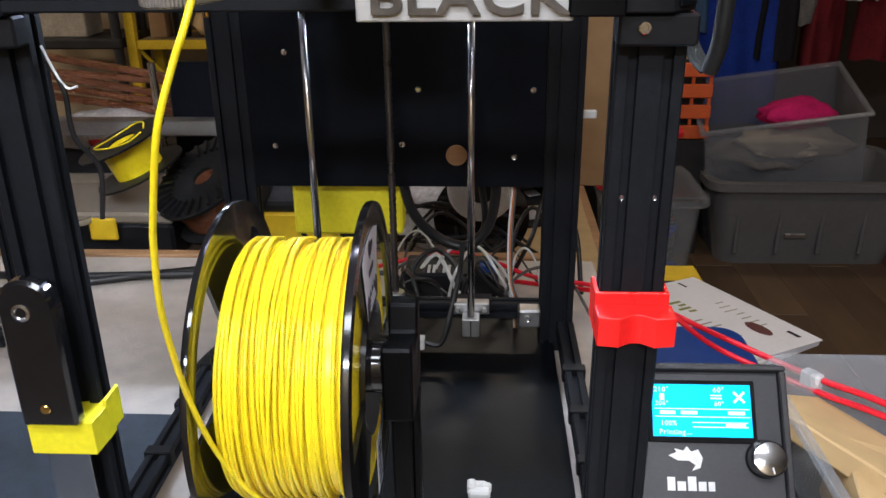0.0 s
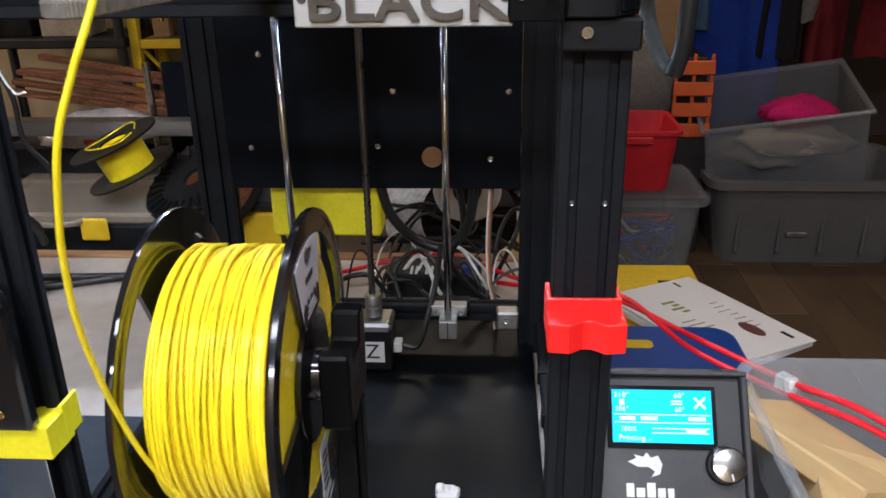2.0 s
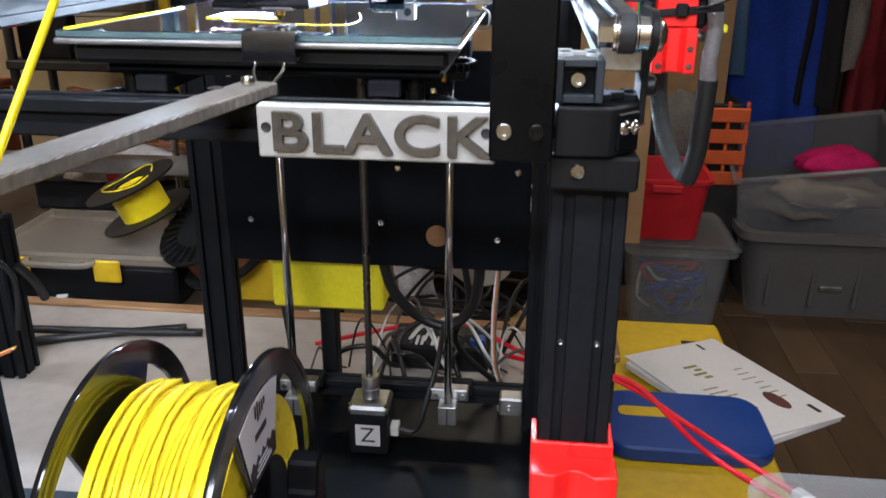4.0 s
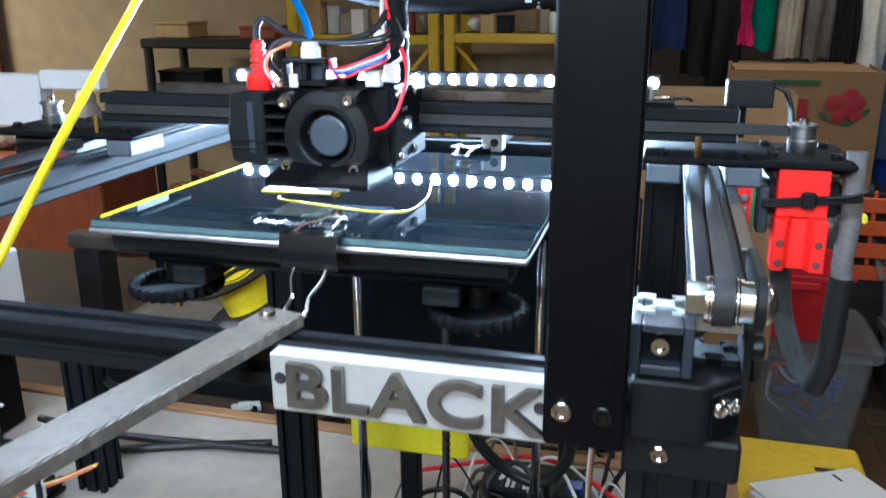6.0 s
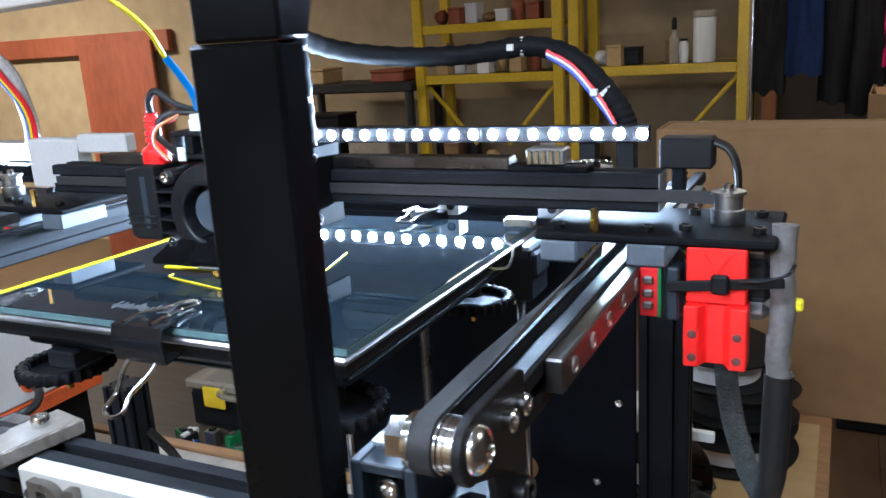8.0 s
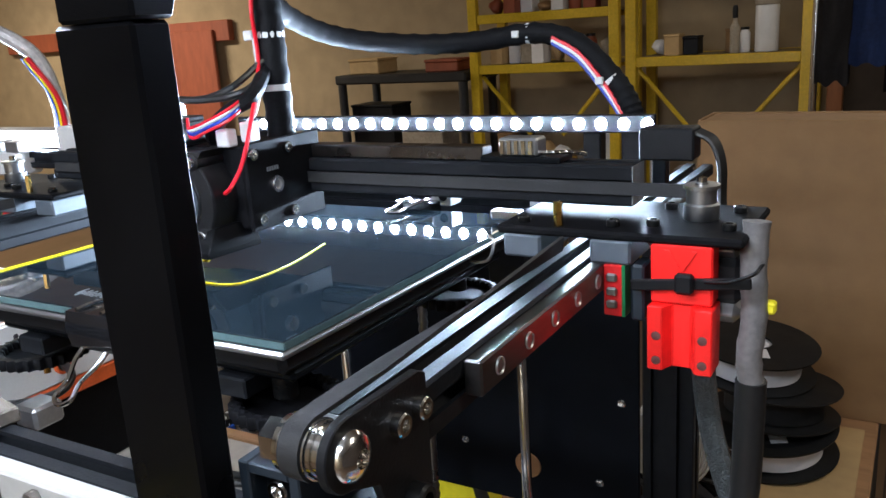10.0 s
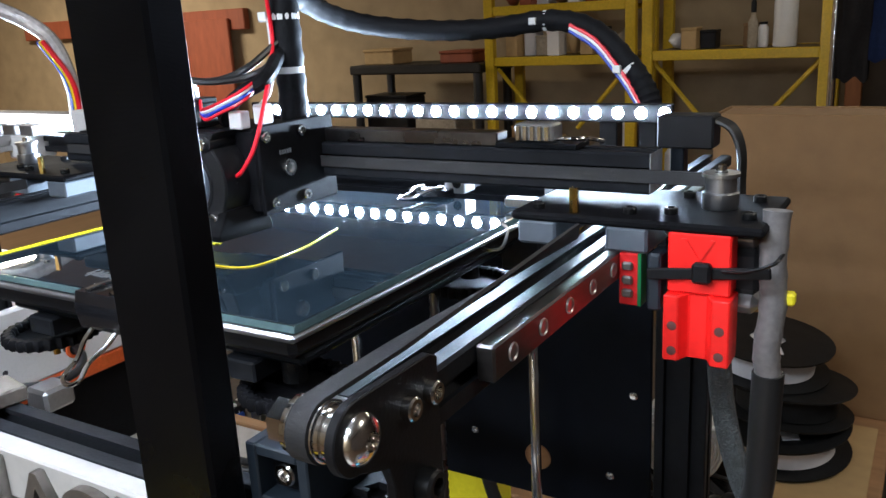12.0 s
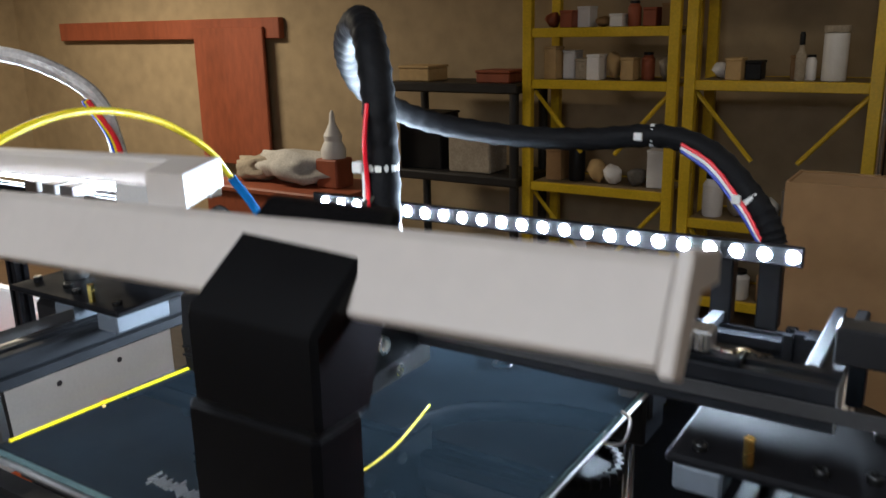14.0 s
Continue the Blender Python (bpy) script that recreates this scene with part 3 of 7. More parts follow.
sheet = part("glass_plate", box(-0.155, 0.0865, 0.064, 0.3075, 0.4895, 0.4935, 0.0008), GLASS_BED, printer, "dark reflective glass build plate")
for x0, x1, y0, y1 in ((-0.155, 0.0865, 0.0636, 0.0639), (0.0866, 0.0869, 0.064, 0.3075)):
    part("edge", box(x0, x1, y0, y1, 0.4898, 0.4931, 0), GLASS_EDGE, sheet)
# fluted levelling wheels on posts
for x, y in ((0.056, 0.095), (-0.126, 0.095), (0.056, 0.264), (-0.126, 0.264)):
    bm = bmesh.new()
    n = 168
    rim = [0.0262 + 0.0012 * max(-0.7, math.cos(28 * 2 * math.pi * k / n)) for k in range(n)]
    levels = ((0.86, 0.4445), (0.97, 0.4450), (1.0, 0.4462), (1.0, 0.4502), (0.97, 0.4514), (0.86, 0.4516), (0.80, 0.4506), (0.78, 0.4470), (0.35, 0.4466))
    rings = [[bm.verts.new((x + s * rim[k] * math.cos(2 * math.pi * k / n), y + s * rim[k] * math.sin(2 * math.pi * k / n), z)) for k in range(n)] for s, z in levels]
    for a, b in zip(rings, rings[1:]):
        for k in range(n):
            bm.faces.new((a[k], a[(k + 1) % n], b[(k + 1) % n], b[k]))
    bm.faces.new(rings[0][::-1])
    bm.faces.new(rings[-1])
    wheel = part("levelling_wheel", bm, MATT_BLACK, printer, "black fluted levelling wheel")
    part("post", rod((x, y, 0.4515), (x, y, 0.474), 0.006, 18), DARK_STEEL, wheel)
    part("screw_tip", rod((x, y, 0.434), (x, y, 0.4448), 0.002, 10), BRASS, wheel)
# spring clips that hold the glass
def binder_clip(x, y, s, z=0.0):
    """Black folded clip body over the plate's edge, with two wire handles; s is the outward direction in y."""
    body = [(-0.0005, 0.4962), (0.010, 0.4962), (0.012, 0.4880), (0.010, 0.4782), (-0.0005, 0.4800), (-0.0005, 0.4806), (0.0092, 0.4790), (0.0110, 0.4880), (0.0092, 0.4954), (-0.0005, 0.4956)]
    m = Matrix(((0, 0, 1, x - 0.0155), (s, 0, 0, y), (0, 1, 0, 0), (0, 0, 0, 1)))
    clip = part("binder_clip", prism(body, 0.031, m), SPOOL_BLACK, printer, "glossy black binder clip with wire handles")
    up_h = [(-0.0085, 0.009, 0.4968), (-0.0080, -0.002, 0.4975), (-0.0045, -0.016, 0.4962), (-0.0050, -0.027, 0.4955), (0.0, -0.0305, 0.4955), (0.0050, -0.027, 0.4955), (0.0045, -0.016, 0.4962), (0.0080, -0.002, 0.4975), (0.0085, 0.009, 0.4968)]
    low_h = [(-0.0085, 0.009, 0.4785), (-0.0080, 0.015, 0.4740), (-0.0045, 0.023, 0.4680), (-0.0055, 0.030, 0.4625), (0.0, 0.0325, 0.4605), (0.0055, 0.030, 0.4625), (0.0045, 0.023, 0.4680), (0.0080, 0.015, 0.4740), (0.0085, 0.009, 0.4785)]
    for wire in (up_h, low_h):
        part("handle", cord([(x + u, y + s * v, w) for u, v, w in wire], 0.00115, 8, 5), CHROME, clip, "bright wire handle")
binder_clip(-0.022, 0.064, -1)
binder_clip(0.00, 0.3075, 1)
part("bed_clip", box(0.072, 0.092, 0.283, 0.292, 0.4938, 0.4995, 0.001), ALUMINIUM, printer)
part("bed_clip", cord([(0.0875, 0.246, 0.494), (0.0925, 0.246, 0.490), (0.092, 0.240, 0.481), (0.086, 0.238, 0.479), (0.080, 0.238, 0.4795)], 0.0010, 6, 5), ALUMINIUM, printer)
for x in (0.008, 0.084):
    blk = part("end_block", box(x, x + 0.016, 0.318, 0.334, 0.492, 0.506, 0.0008), ALUMINIUM, printer)
    part("set_screw", lathe([(0, 0.001), (0.003, 0.001), (0.0034, 0)], (x + 0.010, 0.318, 0.499), (0, -1, 0), 12), DARK_STEEL, blk)
    part("bracket_stem", box(x + 0.004, x + 0.012, 0.334, 0.41, 0.492, 0.498, 0.0005), ANODIZED, blk)

# first printed lines on the glass
part("printed_line", cord([(-0.1525, 0.0700, 0.4938), (-0.1510, 0.12, 0.4938), (-0.1490, 0.17, 0.4938), (-0.1470, 0.235, 0.4938)], 0.0012, 6, 6, flat=0.5), FILAMENT, printer, "bright yellow line of fresh plastic")
part("printed_line", cord([(-0.078, 0.139, 0.4938), (-0.075, 0.133, 0.4938), (-0.056, 0.128, 0.4938), (-0.017, 0.1185, 0.4938), (0.003, 0.1195, 0.4938), (0.010, 0.130, 0.4938), (0.0095, 0.160, 0.4938), (0.003, 0.190, 0.4938), (-0.001, 0.206, 0.4938)], 0.0007, 6, 4, flat=0.5), FILAMENT, printer)
for k in range(14):
    part("printed_line", box(-0.084 + 0.002 * (k % 3), -0.046 + 0.004 * (k % 2) - 0.0012 * k, 0.150 + 0.0018 * k, 0.1513 + 0.0018 * k, 0.4936, 0.4941, 0), FILAMENT, printer)

# faint etched marks near the front edge of the glass
rnd = random.Random(2)
for k in range(22):
    part("etched_mark", box(-0.066 + 0.0022 * k, -0.0649 + 0.0022 * k, 0.078 + rnd.uniform(0, 0.003), 0.084 + rnd.uniform(0, 0.005), 0.4936, 0.4938, 0), CUT_END, sheet)

# bed tipped down at the back so its LED reflection fits the view
BED_TIP = Matrix.Translation((0, 0.062, 0.489)) @ Matrix.Rotation(radians(-0.5), 4, "X") @ Matrix.Translation((0, -0.062, -0.489))
for ob in [o for o in scene.objects if o.type == "MESH" and (o in (bed, sheet) or o.parent in (bed, sheet) or o.name.startswith("printed_line"))]:
    ob.data.transform(BED_TIP)

# ---------------- gantry ----------------
XB = 0.191 + GY
part("cross_beam", extrusion("x", -0.250, 0.187, XB + 0.010, 0.5335, 1, 1), ANODIZED, printer, "black slotted cross beam")
part("beam_end", box(0.1871, 0.1875, XB + 0.0004, XB + 0.0196, 0.5239, 0.5431, 0), CUT_END, printer)
rail = part("top_rail", box(-0.205, 0.105, XB + 0.004, XB + 0.016, 0.5437, 0.5510, 0.0006), RAIL_STEEL, printer, "steel linear rail on the beam")
car = part("carriage_stop", box(0.105, 0.150, XB + 0.001, XB + 0.019, 0.5437, 0.5465, 0.0004), BLACK_PLATE, printer)
part("clamp", box(0.115, 0.137, XB + 0.003, XB + 0.016, 0.5465, 0.5560, 0.0012), ALUMINIUM, car)
for k in range(5):
    part("clamp_tooth", box(0.1165 + 0.004 * k, 0.1190 + 0.004 * k, XB + 0.0015, XB + 0.0030, 0.5475, 0.5550, 0.0003), CHROME, car)
part("tangle", cord([(0.137, XB + 0.008, 0.548), (0.146, XB + 0.004, 0.549), (0.150, XB + 0.012, 0.548), (0.156, XB + 0.006, 0.549), (0.160, XB + 0.012, 0.547)], 0.0011, 6, 5), CHROME, car)
part("beam_belt", box(-0.245, 0.224, XB - 0.0022, XB - 0.0008, 0.5295, 0.5360, 0.0002), RUBBER, printer, "flat black belt along the beam")
for sx, c in ((1, 0.168), (-1, -0.231)):
    f = lambda v: c + sx * (v - 0.168)
    xs = sorted((f(0.134), f(0.247)))
    pl = part("gantry_plate", box(xs[0], xs[1], 0.149 + GY, 0.215 + GY, 0.5175, 0.5215, 0.0012), MATT_BLACK, printer, "black gantry plate")
    for a, b in ((0.137, 0.156), (0.180, 0.199)):
        xs = sorted((f(a), f(b)))
        part("slider", box(xs[0], xs[1], 0.150 + GY, 0.190 + GY, 0.5062, 0.5174, 0.0012), PRINT_GREY, pl, "blue-grey printed slider")
    xs = sorted((f(0.1985), f(0.2045)))
    part("slider_leg", box(xs[0], xs[1], 0.152 + GY, 0.168 + GY, 0.480, 0.5062, 0.001), PRINT_SLATE, pl)
    xs = sorted((f(0.1865), f(0.1955)))
    sw = part("limit_switch", box(xs[0], xs[1], 0.150 + GY, 0.157 + GY, 0.482, 0.5060, 0.0005), PCB_RED, pl, "red limit switch board")
    part("board_edge", box(f(0.1957) - 0.0008, f(0.1957) + 0.0008, 0.150 + GY, 0.158 + GY, 0.482, 0.5060, 0), PCB_GREEN, sw)
    for z in (0.488, 0.494, 0.5005):
        part("solder", box(f(0.191) - 0.0028, f(0.191) + 0.0022, 0.1478 + GY, 0.150 + GY, z - 0.0019, z + 0.0019, 0.0008), ALUMINIUM, sw)
    part("brass_spacer", rod((f(0.164), 0.154 + GY, 0.5216), (f(0.164), 0.154 + GY, 0.5330), 0.0022, 6), BRASS, pl)
    for v, yy in ((0.145, 0.158), (0.188, 0.160), (0.205, 0.165), (0.238, 0.165), (0.236, 0.200), (0.204, 0.200)):
        cap_bolt(pl, (f(v), yy + GY, 0.5216), (0, 0, 1), 0.0030, 0.0030, DARK_STEEL)
    # motor below, pulley above
    xs = sorted((f(0.202), f(0.244)))
    mo = part("motor", box(xs[0], xs[1], 0.163 + GY, 0.205 + GY, 0.4880, 0.5085, 0.003), PLASTIC, printer, "small black stepper motor with bare end plates")
    part("end_plate", box(xs[0] - 0.0003, xs[1] + 0.0003, 0.1627 + GY, 0.2053 + GY, 0.5085, 0.5172, 0.004), ALUMINIUM, mo)
    part("end_plate", box(xs[0] - 0.0003, xs[1] + 0.0003, 0.1627 + GY, 0.2053 + GY, 0.4790, 0.4880, 0.004), ALUMINIUM, mo)
    part("pulley", lathe([(0, 0), (0.0078, 0), (0.0080, 0.0004), (0.0080, 0.0070), (0.0068, 0.0076), (0.0068, 0.0140), (0.0082, 0.0144), (0.0082, 0.0160), (0.0030, 0.0162), (0.0030, 0.0130), (0, 0.0130)], (f(0.222), 0.183 + GY, 0.5216), (0, 0, 1), 30), ALUMINIUM, mo, "bright aluminium toothed pulley")
    part("shaft", rod((f(0.222), 0.183 + GY, 0.534), (f(0.222), 0.183 + GY, 0.541), 0.0024, 14), STEEL, mo)
    if sx > 0:
        # red printed cover on the motor, with a grooved lower half
        bm = prism([(0.2080, 0.150), (0.2345, 0.150), (0.2345, 0.1625), (0.2080, 0.1625)], 0.0265, Matrix.Translation((0, GY, 0.4907)), 0.0008)
        red = part("motor_cover", bm, PRINT_RED, mo, "bright red printed clamp")
        bm = prism([(0.2075, 0.146), (0.2140, 0.146), (0.2170, 0.1525), (0.2250, 0.1525), (0.2280, 0.146), (0.2355, 0.146), (0.2355, 0.1625), (0.2075, 0.1625)], 0.030, Matrix.Translation((0, GY, 0.4602)), 0.0006)
        part("grooved_half", bm, PRINT_RED, red)
        # brown discs for the holes, their inner shade put into the colour
        for x, z in ((0.2115, 0.4765), (0.2115, 0.4650), (0.2315, 0.4765), (0.2315, 0.4650)):
            part("hole", lathe([(0, 0.0002), (0.0016, 0.0002), (0.0021, 0)], (x, 0.1459 + GY, z), (0, -1, 0), 12), INK_BROWN, red)
        part("mark", prism([(-0.007, 0.005), (-0.005, 0.005), (0, -0.003), (0.005, 0.005), (0.007, 0.005), (0, -0.006)], 0.0008, Matrix.Translation((0.2210, 0.1500 + GY, 0.5100)) @ Matrix.Rotation(radians(90), 4, "X")), PRINT_RED, red)
        tie = part("cable_tie", box(0.2000, 0.2510, 0.1470 + GY, 0.1490 + GY, 0.4985, 0.5035, 0.0006, turn=Matrix.Translation((0.2255, 0.148 + GY, 0.4985)) @ Matrix.Rotation(radians(-6), 4, "Y") @ Matrix.Translation((-0.2255, -0.148 - GY, -0.4985))), PLASTIC, mo, "black cable tie")
        part("lock", box(0.2195, 0.2275, 0.1440 + GY, 0.1485 + GY, 0.4970, 0.5060, 0.0012), PLASTIC, tie)
        part("tie_end", cord([(0.232, 0.147 + GY, 0.5030), (0.243, 0.143 + GY, 0.5055), (0.252, 0.142 + GY, 0.5095), (0.254, 0.150 + GY, 0.5110)], 0.0016, 6, 5, flat=0.5), PLASTIC, tie)
        # cables at the corner
        part("shrink_sleeve", cord([(0.249, 0.166 + GY, 0.5260), (0.2485, 0.164 + GY, 0.505), (0.2495, 0.164 + GY, 0.485), (0.2480, 0.163 + GY, 0.466), (0.2490, 0.164 + GY, 0.452)], 0.0056, 12, 6, ridge=0.08, pitch=4), SLEEVE, mo, "grey shrink sleeve over the cable")
        part("cable_end", cord([(0.249, 0.164 + GY, 0.454), (0.2485, 0.165 + GY, 0.43), (0.2475, 0.167 + GY, 0.40), (0.2440, 0.175 + GY, 0.378)], 0.0068, 12, 6), CABLE, mo, "black heat-shrunk cable end")
        part("braided_cable", cord([(0.2425, 0.178 + GY, 0.380), (0.235, 0.186 + GY, 0.389), (0.226, 0.194 + GY, 0.412), (0.221, 0.198 + GY, 0.440), (0.219, 0.20 + GY, 0.479)], 0.0046, 10, 7, flat=1.4), BRAID, mo, "braided cable looping down below the motor")
        part("yellow_plug", box(0.2535, 0.2580, 0.163 + GY, 0.169 + GY, 0.4855, 0.4910, 0.001), PRINT_YELLOW, mo)
        # end switch block and ribbon
        es = part("end_switch", box(0.181, 0.209, 0.222 + GY, 0.238 + GY, 0.5410, 0.5575, 0.001), PLASTIC, printer, "black end switch block")
        part("post", box(0.187, 0.194, 0.226 + GY, 0.234 + GY, 0.5216, 0.5410, 0.0005), BLACK_PLATE, es)
        for k in range(6):
            part("ribbon_wire", cord([(0.208, 0.226 + 0.0022 * k + GY, 0.555), (0.2165, 0.226 + 0.0022 * k + GY, 0.550), (0.221, 0.225 + 0.0022 * k + GY, 0.538), (0.222, 0.222 + 0.0022 * k + GY, 0.520), (0.228, 0.21 + GY, 0.505)], 0.0013, 6, 5), CABLE, es)

# ---------------- print head ----------------
HX, HY, HZ = -0.0455, 0.120 + GY, 0.5333
head = part("print_head", box(HX - 0.030, HX + 0.036, HY + 0.0200, XB - 0.003, HZ - 0.0200, HZ + 0.0295, 0.0015), MATT_BLACK, printer, "black print head block carried on the beam")
FRONT = Matrix.Rotation(radians(90), 4, "X")
# blower: a rounded housing with a raised ring round its mouth
shape = [(0.0290 * math.cos(a), 0.0290 * math.sin(a)) for a in [radians(-30 + 10 * k) for k in range(9)]]
shape += [(0.0245, 0.0300), (0.0140, 0.0300), (0.0080, 0.0288), (-0.006, 0.0290)] + [(0.0290 * math.cos(a), 0.0290 * math.sin(a)) for a in [radians(112 + 10 * k) for k in range(10)]]
shell = shape + [(-0.0270, -0.0236), (-0.0200, -0.0236), (-0.0140, -0.0236), (-0.0070, -0.0236), (0.0, -0.0236), (0.0070, -0.0236), (0.0140, -0.0236), (0.0200, -0.0236), (0.0268, -0.0236)]
bm = bmesh.new()
n = len(shell)
rings = []
for d, s in ((0.0200, 1.0), (0.0012, 1.0), (0.0, 0.972)):
    rings.append([bm.verts.new((HX + x * s, HY + d, HZ + z * s)) for x, z in shell])
mouth = []
for d, r in ((-0.0012, 0.0206), (-0.0020, 0.0200), (-0.0020, 0.0184), (-0.0010, 0.0172), (0.0030, 0.0168), (0.0160, 0.0168)):
    mouth.append([bm.verts.new((HX + r * math.cos(math.atan2(z, x)), HY + d, HZ + r * math.sin(math.atan2(z, x)))) for x, z in shell])
loops = rings + mouth
for a, b in zip(loops, loops[1:]):
    for k in range(n):
        bm.faces.new((a[k], a[(k + 1) % n], b[(k + 1) % n], b[k]))
bm.faces.new(mouth[-1])
bmesh.ops.recalc_face_normals(bm, faces=bm.faces[:])
fan = part("fan", bm, PLASTIC, head, "black cooling fan with a round mouth")
part("fan_hub", lathe([(0, -0.0034), (0.0116, -0.0036), (0.0128, -0.0044), (0.0132, -0.0060), (0.0132, -0.0150), (0, -0.0150)], (HX, HY, HZ), (0, -1, 0), 48), FAN_GREY, fan, "blue-grey fan hub")
for k in range(13):
    a = 2 * math.pi * k / 13
    part("blade", box(0.0132, 0.0166, -0.0003, 0.0003, -0.0045, 0.0045, 0, turn=Matrix.Translation((HX, HY + 0.0120, HZ)) @ Matrix.Rotation(a, 4, "Y") @ Matrix.Rotation(0.5, 4, "X")), PLASTIC, fan)
for dx, dz in ((-0.0265, 0.0215), (0.0165, 0.0235), (0.0190, -0.0200), (-0.0270, -0.0185)):
    part("lug", rod((HX + dx, HY - 0.0010, HZ + dz), (HX + dx, HY + 0.0200, HZ + dz), 0.0050, 20, bevel=0.0006), PLASTIC, head)
    cap_bolt(head, (HX + dx, HY - 0.0010, HZ + dz), (0, -1, 0), 0.0036, 0.0032)
# moulded marks on the side of the fan
for k in range(3):
    part("mould_mark", box(HX + 0.0290, HX + 0.0294, HY + 0.009, HY + 0.0100 + 0.001 * (k % 2), HZ - 0.004 + 0.003 * k, HZ - 0.0028 + 0.003 * k, 0), PLASTIC, head)
# air duct: a wedge that flares towards the plate
duct = bmesh.new()
low = [(-0.040, -0.010), (0.030, -0.010), (0.034, 0.030), (-0.040, 0.030)]
topd = [(-0.0275, 0.0005), (0.0270, 0.0005), (0.0300, 0.030), (-0.034, 0.030)]
lo = [duct.verts.new((HX + x, HY + y, HZ - 0.0310)) for x, y in low]
mid = [duct.verts.new((HX + x, HY + y, HZ - 0.0275)) for x, y in low]
hi = [duct.verts.new((HX + x, HY + y, HZ - 0.0150)) for x, y in topd]
for a, b in ((lo, mid), (mid, hi)):
    for k in range(4):
        duct.faces.new((a[k], a[(k + 1) % 4], b[(k + 1) % 4], b[k]))
duct.faces.new(lo[::-1])
duct.faces.new(hi)
bmesh.ops.bevel(duct, geom=duct.edges[:], offset=0.0006, segments=1, affect="EDGES")
part("air_duct", duct, PRINT_BLACK, head, "black printed air duct")
# side cooler: fins, frame and slim side fan
for k in range(5):
    part("cooling_fin", box(HX - 0.0450, HX - 0.0300, HY + 0.0060, HY + 0.0300, HZ - 0.0165 + 0.0088 * k, HZ - 0.0150 + 0.0088 * k, 0.0002), PLASTIC, head)
part("fin_back", box(HX - 0.0450, HX - 0.0300, HY + 0.0302, HY + 0.0340, HZ - 0.0190, HZ + 0.0270, 0.0004), PLASTIC, head)
sf = part("side_fan", prism([(-0.0700, -0.0185), (-0.0660, -0.0205), (-0.0450, -0.0205), (-0.0450, 0.0265), (-0.0520, 0.0275), (-0.0690, 0.0245), (-0.0705, 0.0060), (-0.0720, 0.0040)], 0.030, Matrix.Translation((HX, HY + 0.036, HZ)) @ FRONT, 0.0012), PLASTIC, head, "slim black side fan in a moulded frame")
part("slit", box(HX - 0.0565, HX - 0.0520, HY + 0.0052, HY + 0.0062, HZ - 0.013, HZ + 0.020, 0.0004), PRINT_SLATE, sf)
part("rib", box(HX - 0.0700, HX - 0.0460, HY + 0.0045, HY + 0.0062, HZ - 0.0060, HZ - 0.0045, 0.0003), PLASTIC, sf)
part("rib", box(HX - 0.0700, HX - 0.0460, HY + 0.0045, HY + 0.0062, HZ - 0.0110, HZ - 0.0095, 0.0003), PLASTIC, sf)
BTX, BTY, BTZ = HX - 0.0530, HY + 0.0200, HZ + 0.0262
boot = part("strain_relief", lathe([(0, 0), (0.0084, 0), (0.0087, 0.0006), (0.0087, 0.0086), (0.0076, 0.0102), (0.0050, 0.0114), (0.0038, 0.0136)]
             + [(rr, 0.0140 + 0.0044 * k + dz) for k in range(4) for rr, dz in ((0.0056 - 0.0003 * k, 0.0), (0.0056 - 0.0003 * k, 0.0024), (0.0036, 0.0028), (0.0036, 0.0040))]
             + [(0.0042, 0.0318), (0, 0.0320)], (BTX, BTY, BTZ), (0, 0, 1), 28), PRINT_RED, head, "red ribbed strain-relief boot")
part("nozzle", lathe([(0, 0), (0.0008, 0), (0.0030, 0.0030), (0.0036, 0.0034), (0.0036, 0.0070), (0, 0.0070)], (HX + 0.008, HY - 0.0060, 0.4942), (0, 0, 1), 12), BRASS, head, "brass nozzle")
part("nozzle_block", box(HX - 0.004, HX + 0.018, HY - 0.0110, HY + 0.0060, 0.5012, HZ - 0.0300, 0.0008), ALUMINIUM, head)
part("side_plate", box(HX + 0.0362, HX + 0.0390, HY + 0.0200, XB + 0.018, HZ - 0.0215, HZ + 0.0310, 0.0006), MATT_BLACK, head, "flat black side plate with bolts")
for yy, zz in ((0.0245, 0.0245), (0.0560, 0.0245), (0.0270, -0.0150), (0.0560, -0.0150)):
    cap_bolt(head, (HX + 0.0390, HY + yy, HZ + zz), (1, 0, 0), 0.0034, 0.0030)
part("knurled_bolt", lathe([(0, 0.0018), (0.0028, 0.0018), (0.0032, 0.0034), (0.0048, 0.0034), (0.0050, 0.0028), (0.0050, 0), (0, 0)], (HX + 0.0390, HY + 0.042, HZ + 0.004), (1, 0, 0), 26), STEEL, head)
for k in range(5):
    part("etched_bar", box(HX + 0.0390, HX + 0.0393, HY + 0.0365 + 0.0022 * k, HY + 0.0380 + 0.0022 * k, HZ + 0.0125, HZ + 0.0150, 0), CUT_END, head)
# top clutter: clamp with two openings, fitting, plugs
for u0, u1, v0, v1 in ((-0.034, -0.004, 0.0300, 0.0330), (-0.034, -0.031, 0.0330, 0.0440), (-0.0215, -0.0175, 0.0330, 0.0440), (-0.007, -0.004, 0.0330, 0.0440), (-0.034, -0.004, 0.0440, 0.0470)):
    part("cable_clamp", box(HX + u0, HX + u1, HY + 0.014, HY + 0.034, HZ + v0, HZ + v1, 0.0006), PLASTIC, head)
part("clamp_window", box(HX - 0.0305, HX - 0.0050, HY + 0.022, HY + 0.0225, HZ + 0.0335, HZ + 0.0435, 0), PRINT_SLATE, head)
